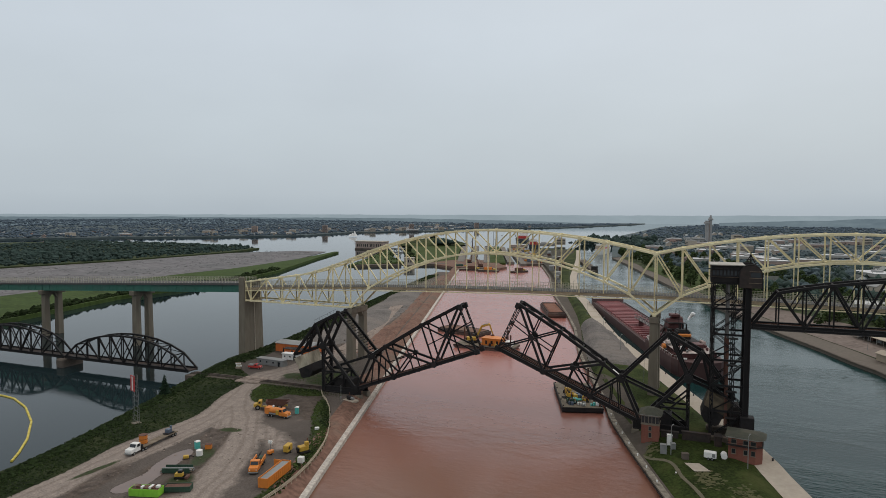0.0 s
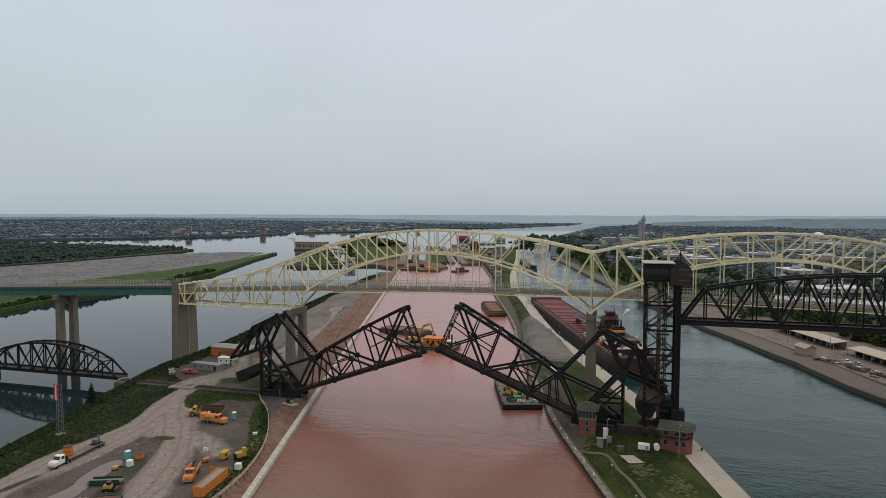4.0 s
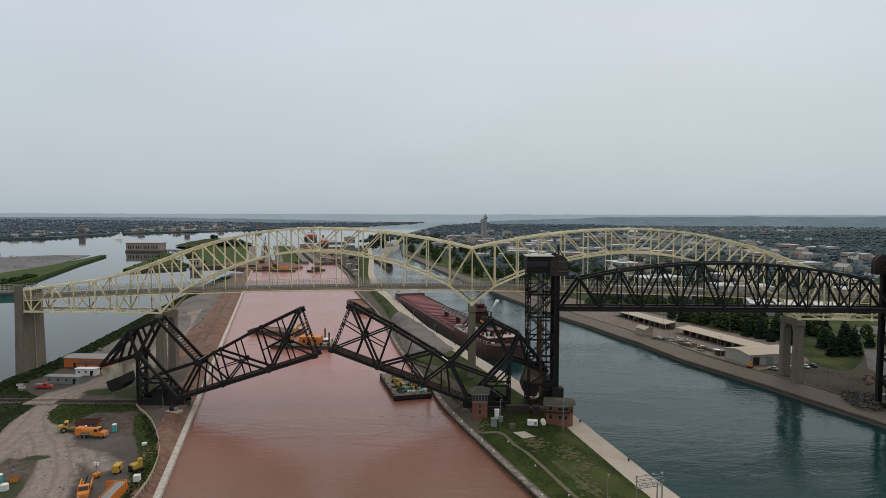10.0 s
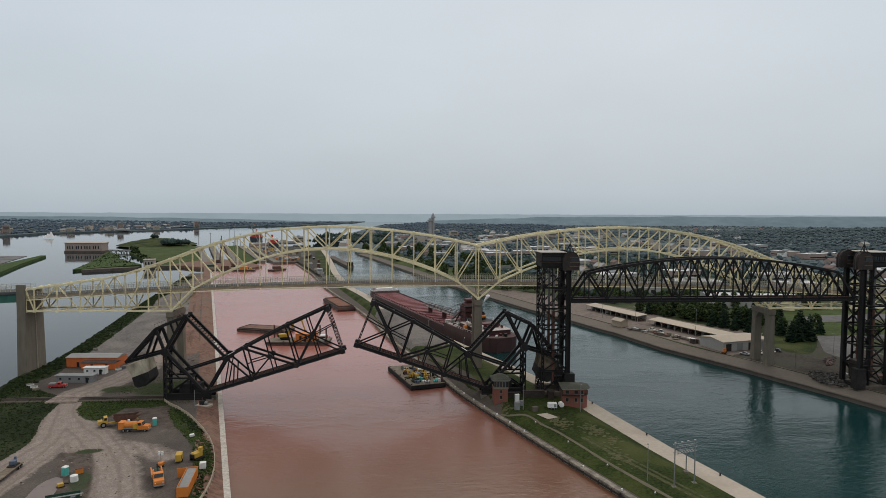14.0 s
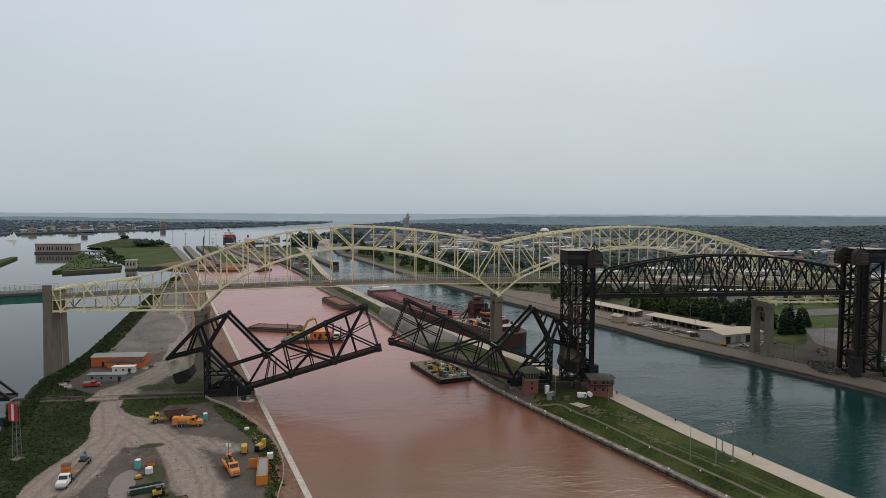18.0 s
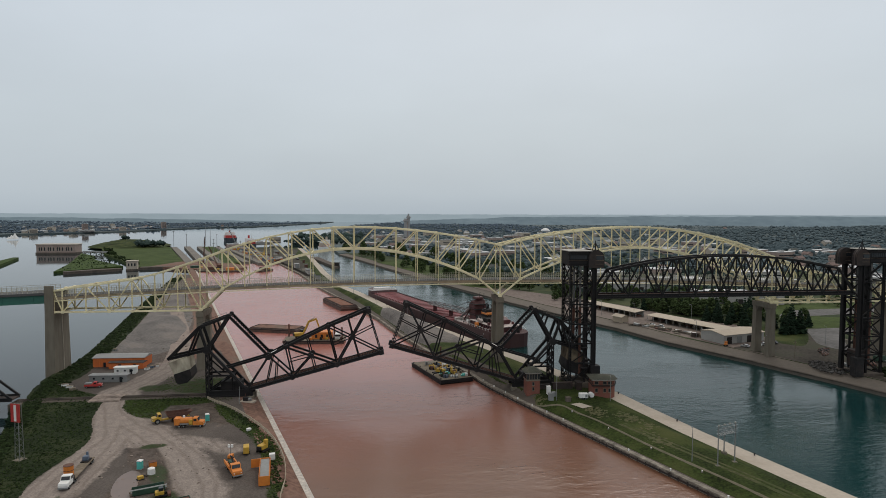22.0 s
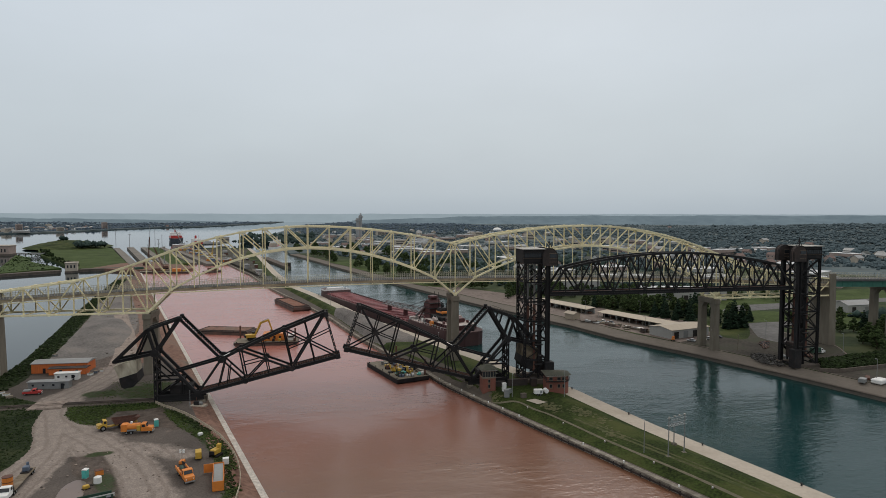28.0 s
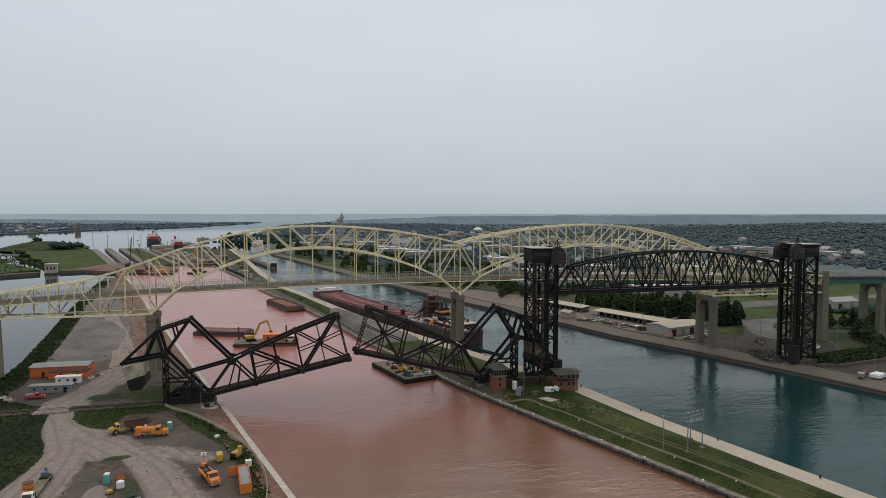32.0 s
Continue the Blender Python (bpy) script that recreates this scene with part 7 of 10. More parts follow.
for s in (-1, 1):
    bm = bmesh.new()
    prism(bm, [(0, 0), (1.2, -0.7), (5.2, -0.7), (6.4, 0), (5.6, 1.3), (0.8, 1.3)], -1.1, 1.1)
    bmesh.ops.bevel(bm, geom=bm.edges[:], offset=0.3, segments=1, affect="EDGES")
    lb = part("lifeboat", bm, SCUFFED, ship, "pale covered lifeboat")
    lb.location = (24.0, s * 8.0, PD + 3.5)
    lb.scale = (0.8, 0.8, 0.8)
    for x in (24.6, 28.2):
        member("davit", ship, (x, s * 6.6, PD + 2.6), (x, s * 8.0, PD + 5.4), 0.2, 0.2, WHITE, "box")
part("white_casing", boxes(((50.6, 2.0, PD), (53.0, 10.8, PD + 1.7)), bevel=0.15), SCUFFED, ship, "pale bulkhead at the poop's break")
part("white_casing", boxes(((50.6, -10.8, PD), (53.0, -2.0, PD + 1.2)), bevel=0.15), SCUFFED, ship, "pale bulkhead at the poop's break")
part("deck_plating", boxes(((37.8, -10.8, PD + 0.06), (50.4, 10.8, PD + 0.14)), bevel=0.02), SCUFFED, ship, "pale scuffed deck plating")
rnd = random.Random(29)
for k in range(64):
    x, y = rnd.uniform(2.5, 52), rnd.uniform(-1, 1)
    y *= 4.5 if x < 6 else 10.4
    a, b, h = rnd.uniform(0.25, 1.0), rnd.uniform(0.25, 0.8), rnd.uniform(0.5, 2.0)
    z = PD
    if abs(y) < 8.2 and 8 < x < 38:
        z = PD + 2.6
    if 38 < x < 50 and abs(y) < 5:
        y = 7.5 if y > 0 else -7.5
    part("deck_fitting", boxes(((x - a, y - b, z), (x + a, y + b, z + h)), bevel=0.1), rnd.choice((WHITE, BLACK, BLACK, RUST, DARK_RED, DARK_RED, GREY_METAL)), ship)
for s in (-1, 1):
    for k in range(16):
        x = 6 + k * 3.0
        y = s * float(np.interp(x, xs[:5], half[:5])) * 0.97
        member("stanchion", ship, (x, y, PD), (x, y, PD + 1.2), 0.1, 0.1, WHITE, "box")
    member("stern_rail", ship, (11, s * 10.8, PD + 1.2), (52, s * 11.3, PD + 1.2), 0.09, 0.09, WHITE, "box")
    member("stern_rail", ship, (1.8, s * 7.3, PD + 1.2), (11, s * 10.8, PD + 1.2), 0.09, 0.09, WHITE, "box")
bm = bmesh.new()
tube(bm, (27, 9.0, PD + 1.5), (27, 10.4, PD + 1.5), 1.4, sides=16)
part("hose_drum", bm, ORANGE, ship, "orange drum on the after deck")
# steam drifting from the funnel, in slow puffs
STEAM = leaf_material("white_steam", (0.80, 0.81, 0.82), 0.05)
steam = thing("steam_plume", "small white puffs of steam over the ship's funnel", "steam", "", (-14.6, 114.0, 21.0))
PUFFS = []
for k in range(7):
    bm = bmesh.new()
    bmesh.ops.create_icosphere(bm, subdivisions=2, radius=0.35 + 0.11 * k)
    for v in bm.verts:
        v.co *= 1 + 0.45 * noise.noise(v.co * 2.2 + Vector((k * 3.1, 0, 0)))
    for f in bm.faces:
        f.smooth = True
    PUFFS.append((part("puff", bm, STEAM, steam), k * 0.6))


def deck_barge(name, label, at, turn, L, w, h, deck_mat, steel=None):
    top = thing(name, label, "barge", "", at, turn)
    bm = bmesh.new()
    prism(bm, [(-L / 2, h), (L / 2, h), (L / 2, h * 0.35), (L / 2 - 1.6, -1.0), (-L / 2 + 1.6, -1.0), (-L / 2, h * 0.35)], -w / 2, w / 2)
    part("hull", bm, steel or BARGE_STEEL, top)
    part("deck", boxes(((-L / 2 + 0.25, -w / 2 + 0.25, h), (L / 2 - 0.25, w / 2 - 0.25, h + 0.1))), deck_mat, top)
    for s in (-1, 1):
        part("rub_rail", boxes(((-L / 2, s * w / 2 - 0.12, h - 0.5), (L / 2, s * w / 2 + 0.12, h - 0.15)), bevel=0.05), BLACK, top)
        for k in range(5):
            part("bollard", boxes(((-L / 2 + 1.5 + k * (L - 3) / 4 - 0.2, s * (w / 2 - 0.5) - 0.2, h), (-L / 2 + 1.5 + k * (L - 3) / 4 + 0.2, s * (w / 2 - 0.5) + 0.2, h + 0.6)), bevel=0.08), BLACK, top)
    return top


# work barge lying against the island wall
wb = deck_barge("work_barge", "black work barge loaded with yellow plant and gear", (-54.2, 37.2, -0.7), 106.5, 34.0, 14.6, 2.2, BARGE_DECK, BLACK)
for s in ((-15, -6.4), (15, -6.4)):
    bm = bmesh.new()
    tube(bm, (s[0], s[1], -1), (s[0], s[1], 9), 0.4, sides=10)
    part("spud", bm, RUST, wb, "rusty steel spud pile")
rnd = random.Random(21)
for k in range(58):
    x, y = rnd.uniform(-15.5, 11), rnd.uniform(-6, 6)
    a, b, h = rnd.uniform(0.3, 1.2), rnd.uniform(0.3, 0.8), rnd.uniform(0.4, 1.6)
    m = rnd.choice((YELLOW, YELLOW, WHITE, RUST, RUST, BLACK, BLACK, BLACK, TIMBER, AQUA, BLUE_GREY, GREY_METAL))
    it = thing("deck_gear", "piece of site gear stowed on the barge deck", "gear", "barge deck gear")
    part("case", boxes(((-a, -b, 0), (a, b, h)), bevel=0.12), m, it)
    part("strap", boxes(((-0.08, -b - 0.03, 0), (0.08, b + 0.03, h + 0.04))), BLACK, it)
    it.matrix_world = wb.matrix_world @ pose(x, y, 2.3, 0, 0, rnd.uniform(0, 90))
for k, (x, y, col) in enumerate(((-9, -2, YELLOW), (-4.5, 3, YELLOW), (-12, 3.5, DARK_GREEN))):
    ex = thing("deck_winch", "deck winch with a drum and yellow frame", "winch", "deck winches")
    part("base", boxes(((-1.6, -1.2, 0), (1.6, 1.2, 0.4)), bevel=0.08), BLACK, ex)
    bm = bmesh.new()
    tube(bm, (0, -0.9, 1.1), (0, 0.9, 1.1), 0.6, sides=14)
    part("drum", bm, RUST, ex)
    for s in (-1, 1):
        part("cheek", boxes(((-0.9, s * 1.0 - 0.12, 0.4), (0.9, s * 1.0 + 0.12, 1.9)), bevel=0.1), col, ex)
    bm = bmesh.new()
    tube(bm, (1.2, -0.7, 0.4), (2.6, 0, 3.6), 0.14, sides=6)
    tube(bm, (1.2, 0.7, 0.4), (2.6, 0, 3.6), 0.14, sides=6)
    part("gallows", bm, col, ex)
    ex.matrix_world = wb.matrix_world @ pose(x, y, 2.3, 0, 0, k * 50)
# dredging barge with its excavator and deckhouse
db = deck_barge("dredging_barge", "rusty spud barge carrying the dredging excavator", (-114.5, 114.0, 0), -3, 33.0, 13.5, 1.4, BARGE_DECK)
part("deckhouse", boxes(((-1.5, -3.6, 1.5), (9.5, 3.2, 5.2)), bevel=0.12), ORANGE, db, "orange engine and pump house")
part("house_roof", boxes(((-1.8, -3.9, 5.2), (9.8, 3.5, 5.45)), bevel=0.06), ORANGE, db)
for x in (0.5, 3.5, 6.5):
    part("vent", boxes(((x, -3.66, 2.4), (x + 1.2, -3.58, 4.2))), BLACK, db)
part("white_house", boxes(((11.0, -2.6, 1.5), (14.4, 2.4, 4.2)), bevel=0.12), WHITE, db, "small white wheelhouse")
part("windows", boxes(((11.2, -2.66, 2.8), (14.2, -2.58, 3.7))), GLASS_DARK, db)
for x, y in ((-15, 5.6), (10, 5.6), (15.2, -5.6)):
    bm = bmesh.new()
    tube(bm, (x, y, -2), (x, y, 8.5), 0.42, sides=10)
    part("spud", bm, RUST, db)
for k in range(10):
    x, y = rnd.uniform(-4, 15), rnd.choice((-5.2, 5.0))
    part("deck_gear", boxes(((x - 0.6, y - 0.5, 1.5), (x + 0.6, y + 0.5, 2.2 + rnd.random())), bevel=0.1), rnd.choice((YELLOW, RUST, BLACK, ORANGE)), db)
ex = thing("excavator", "yellow long-boom excavator dredging from its barge", "excavator", "", (-122.5, 115.0, 1.5), 18)
for s in (-1, 1):
    part("track", boxes(((-2.6, s * 1.5 - 0.4, 0), (2.6, s * 1.5 + 0.4, 1.1)), bevel=0.4), TYRE, ex)
part("turntable", boxes(((-1.2, -1.2, 1.0), (1.2, 1.2, 1.4)), bevel=0.15), BLACK, ex)
part("engine_body", boxes(((-3.4, -1.6, 1.4), (1.6, 1.6, 3.2)), bevel=0.2), YELLOW, ex)
part("counterweight", boxes(((-4.0, -1.5, 1.5), (-3.4, 1.5, 2.9)), bevel=0.2), BLACK, ex)
part("cab", boxes(((0.2, 0.5, 2.6), (2.0, 1.7, 4.5)), bevel=0.15), GLASS_DARK, ex)
bm = bmesh.new()
prism(bm, [(1.0, 2.2), (1.8, 2.2), (5.0, 8.4), (8.8, 9.6), (8.8, 10.4), (4.4, 9.4)], -0.45, 0.45)
part("boom", bm, YELLOW, ex)
bm = bmesh.new()
prism(bm, [(8.2, 10.6), (9.2, 10.4), (11.0, 4.6), (10.5, 4.4)], -0.35, 0.35)
part("stick", bm, YELLOW, ex)
bm = bmesh.new()
prism(bm, [(10.4, 4.8), (11.4, 4.4), (11.6, 3.0), (9.8, 2.8), (9.6, 3.8)], -0.8, 0.8)
part("bucket", bm, RUST, ex)
bm = bmesh.new()
tube(bm, (2.4, 0, 3.0), (4.8, 0, 7.6), 0.16, sides=6)
tube(bm, (5.2, 0, 9.6), (8.4, 0, 10.9), 0.14, sides=6)
part("hydraulic_ram", bm, GREY_METAL, ex)
# spoil scow behind it
sb = deck_barge("spoil_scow", "long rusty hopper scow partly filled with red spoil", (-139.6, 149.0, -0.6), -20, 31.0, 13.0, 2.2, BARGE_STEEL)
part("load", boxes(((-13.5, -5, 2.3), (13.5, 5, 2.75)), bevel=0.2), RED_EARTH, sb, "grey-red dredged load")
for s in (-1, 1):
    part("coaming", boxes(((-14.4, s * 5.6 - 0.15, 2.2), (14.4, s * 5.6 + 0.15, 2.85)), bevel=0.05), BARGE_STEEL, sb)
    part("end_coaming", boxes(((s * 14.4 - 0.15, -5.6, 2.2), (s * 14.4 + 0.15, 5.6, 2.85)), bevel=0.05), BARGE_STEEL, sb)
# moored hopper barge by the island
mb = deck_barge("hopper_barge", "moored rusty hopper barge with a red spoil load", (-105.8, 246.5, 0), 108.4, 50.0, 12.6, 2.4, BARGE_STEEL)
part("load", boxes(((-21.5, -4.6, 2.4), (21.5, 4.6, 3.1)), bevel=0.3), SPOIL, mb)
for s in (-1, 1):
    part("coaming", boxes(((-23.4, s * 5.4 - 0.15, 2.4), (23.4, s * 5.4 + 0.15, 3.6)), bevel=0.05), BARGE_STEEL, mb)
    part("end_coaming", boxes(((s * 23.4 - 0.15, -5.4, 2.4), (s * 23.4 + 0.15, 5.4, 3.6)), bevel=0.05), BARGE_STEEL, mb)


# ---- the island ----
BARE = material("bare_worn_turf", (0.098, 0.095, 0.048), 0.95, 0.0, 0.3, 0.6, 0.12, 0.04, tint=(0.07, 0.085, 0.04), tint_amount=0.8)
DRY_TURF = material("dry_pale_turf", (0.075, 0.078, 0.036), 0.95, 0.0, 0.6, 1.1, 0.15, 0.04, tint=(0.034, 0.048, 0.014), tint_amount=0.9)
PATH_M = material("worn_path", (0.135, 0.122, 0.085), 0.95, 0.0, 0.2, 0.6, 0.1, tint=(0.075, 0.075, 0.042), tint_amount=0.7)
def draped(name, line, width, lift, mat, label, category, seed):
    """A ribbon of ground following the turf along a line."""
    rr = random.Random(seed)
    way = smooth_ring(line + line[::-1][1:-1], 10)[:(len(line) - 1) * 10 + 1]
    bm = bmesh.new()
    rows = []
    for k in range(len(way) - 1):
        d = Vector((way[k + 1][0] - way[k][0], way[k + 1][1] - way[k][1])).normalized()
        w = width * rr.uniform(0.42, 0.56)
        rows.append([bm.verts.new((x, y, lawn_z(x, y) + lift)) for x, y in ((way[k][0] - d.y * e, way[k][1] + d.x * e) for e in (w, w / 3, -w / 3, -w))])
    for a, b in zip(rows, rows[1:]):
        for k in range(3):
            f = bm.faces.new((a[k], a[k + 1], b[k + 1], b[k]))
            f.normal_update()
            if f.normal.z < 0:
                f.normal_flip()
    return tagged(part(name, bm, mat), label, category, kind="structure")


draped("pavement_path", [(-30.5, -9), (-28.5, -13), (-25, -18.2), (-18.6, -23.4), (-15.6, -32), (-12.3, -39), (-9.0, -48.6), (-4.6, -62.5), (0.2, -76), (5.6, -91), (12, -112), (26, -160)], 1.05, 0.035, PATH_M, "narrow worn path through the grass", "path", 3)
draped("pavement_track", [(-6, -44), (-1, -57), (5, -73), (10.5, -88), (18, -112)], 1.3, 0.03, DRY_TURF, "faint pale wheel track worn into the lawn", "path", 5)
draped("pavement_track_inner", [(-4.2, -43.4), (0.9, -56.4), (6.9, -72.4), (12.4, -87.4), (19.9, -111.4)], 0.9, 0.03, DRY_TURF, "faint pale wheel track worn into the lawn", "path", 6)
patch("pavement_pad", [(-15.2, -22.4), (-11.4, -21.4), (-8.6, -26.0), (-12.6, -27.6)], 2.83, PALE_CONCRETE, "square concrete pad in the grass", "pad", 0.02, 4, 1)
bm = bmesh.new()
rows = []
for k in range(28):
    y = -16 + k * 3.2
    w0, reach = turf_w(y) - 0.05, float(np.interp(y, [-16, -9, 4, 32, 60, 72], [0.6, 5.0, 7.5, 9.0, 7.0, 1.0])) + 0.8 * noise.noise((y * 0.3, 0.0, 6.0))
    rows.append([bm.verts.new((w0 + reach * f, y, lawn_z(w0 + reach * f, y) + 0.04)) for f in (0, 0.25, 0.5, 0.75, 1)])
for a, b in zip(rows, rows[1:]):
    for k in range(4):
        bm.faces.new((a[k], a[k + 1], b[k + 1], b[k]))
tagged(part("pavement_wharf", bm, DARK_GRAVEL), "dark dirt and gravel strip behind the island wall", "pavement", kind="structure")
for k in range(5):
    x, y = -17.2 + 6.05 * k, -30 - 17.2 * k
    ml_ = thing("lawn_marker", "small white marker light set in the lawn", "marker light", "lawn marker lights", (x, y, lawn_z(x, y)))
    bm = bmesh.new()
    tube(bm, (0, 0, -0.1), (0, 0, 0.28), 0.3, 0.24, 10)
    part("base", bm, CONCRETE, ml_)
    bm = bmesh.new()
    tube(bm, (0, 0, 0.28), (0, 0, 0.5), 0.22, 0.12, 10)
    part("dome", bm, WHITE, ml_, "white lamp dome")
# thin, worn turf: many small bald spots
bm = bmesh.new()
rnd = random.Random(17)
for k in range(300):
    cx, cy, sp = rnd.choice(((-9.5, -31, 2.6), (-8.6, -33, 2.4), (-10.2, -29, 1.8), (-1.5, -36, 3.0), (0, -40, 2.6), (2.5, -47, 2.6), (-24.5, -13.5, 2.2), (0, -60, 3.0)))
    x, y, r0 = cx + rnd.gauss(0, sp * 0.6), cy + rnd.gauss(0, sp), rnd.uniform(0.12, 0.6)
    ring = []
    for j in range(9):
        a = j * 0.698
        r = r0 * rnd.uniform(0.6, 1.3)
        px, py = x + math.cos(a) * r * 1.3, y + math.sin(a) * r
        ring.append(bm.verts.new((px, py, lawn_z(px, py) + 0.03 + 0.0001 * k)))
    bm.faces.new(ring)
tagged(part("ground_bare", bm, BARE), "thin bald spots in the worn turf", "ground", kind="structure")
HEAP = [(-76.6, 190), (-70.4, 158), (-64.6, 126), (-59.2, 100), (-54.6, 86), (-47, 88), (-38.5, 86.5), (-34.6, 99), (-41, 121), (-54, 165), (-68, 205), (-74, 214)]


def heap(name, outline, top, slope, cell, mat, label, seed):
    """A broad tipped heap: straight flanks at the angle of repose up to a nearly level top."""
    xs, ys = [p[0] for p in outline], [p[1] for p in outline]
    nx, ny = int((max(xs) - min(xs)) / cell) + 1, int((max(ys) - min(ys)) / cell) + 1
    loop = outline + outline[:1]
    verts, index, faces = [], {}, []
    for j in range(ny + 1):
        for k in range(nx + 1):
            x, y = min(xs) + k * cell, min(ys) + j * cell
            odd = False
            for (ax, ay), (bx, by) in zip(loop, loop[1:]):
                if (ay > y) != (by > y) and x < ax + (bx - ax) * (y - ay) / (by - ay):
                    odd = not odd
            d = nearest(x, y, loop) * (1 if odd else -1)
            if d < -cell * 1.5:
                continue
            d += 0.9 * noise.noise((x * 0.12, y * 0.12, seed))
            h = min(d * slope, top(x, y) + 0.35 * noise.noise((x * 0.2, y * 0.2, seed + 4.0)))
            index[k, j] = len(verts)
            verts.append((x, y, lawn_z(x, y) + max(h, -0.4) + 0.07 * noise.noise((x * 0.8, y * 0.8, seed))))
    for k, j in index:
        ring = [(k, j), (k + 1, j), (k + 1, j + 1), (k, j + 1)]
        if all(q in index for q in ring):
            faces.append([index[q] for q in ring])
    me = bpy.data.meshes.new(name)
    me.from_pydata(verts, [], faces)
    me.materials.append(mat)
    return tagged(new(name, me), label, "mound")


heap("gravel_mound", HEAP, lambda x, y: 1.0 + 2.4 * soft(y, 84, 150), 0.5, 1.3, STONE_PILE, "long flat-topped grey mound of crushed stone on the island", 3.0)
# timber fenders and bollards along the island wall
fen = thing("fender_wall", "weathered timber fender rail along the island wall", "fender", "", (0, 0, 0))
ys = [-150, -90, -70, -40, -20, -9, 8, 17, 28, 58]
for a, b in zip(ys, ys[1:]):
    member("wale", fen, (island_w(a) - 0.1, a, 1.0), (island_w(b) - 0.1, b, 1.0), 0.45, 0.5, WORN_WALL, "box")
    member("wale", fen, (island_w(a) - 0.1, a, 0.1), (island_w(b) - 0.1, b, 0.1), 0.3, 0.4, RUST_BLACK, "box")
    for j in range(int((b - a) / 3)):
        y = a + j * 3.0
        member("pile", fen, (island_w(y) + 0.02, y, -1), (island_w(y) + 0.02, y, 0.75 + 0.4 * ((y * 7.3) % 1)), 0.4, 0.34, RUST_BLACK, "box")
for y in (17.3, 8.2, -0.2, -8.6, -17.4, -25.7, -34.4, -63, -77.8, -95, -115):
    bo = thing("bollard", "white-painted mooring bollard on the island wall", "bollard", "island bollards", (island_w(y) + 0.6, y, 1.15))
    bm = bmesh.new()
    tube(bm, (0, 0, 0), (0, 0, 0.5), 0.2, 0.17, 10)
    tube(bm, (0, 0, 0.5), (0, 0, 0.62), 0.27, 0.22, 10)
    part("post", bm, WHITE, bo)


OLIVE_ROOF = material("dark_olive_roof", (0.045, 0.048, 0.034), 0.85, 0.0, 0.3, 1.5, 0.3, tint=(0.075, 0.065, 0.045), tint_amount=0.5)
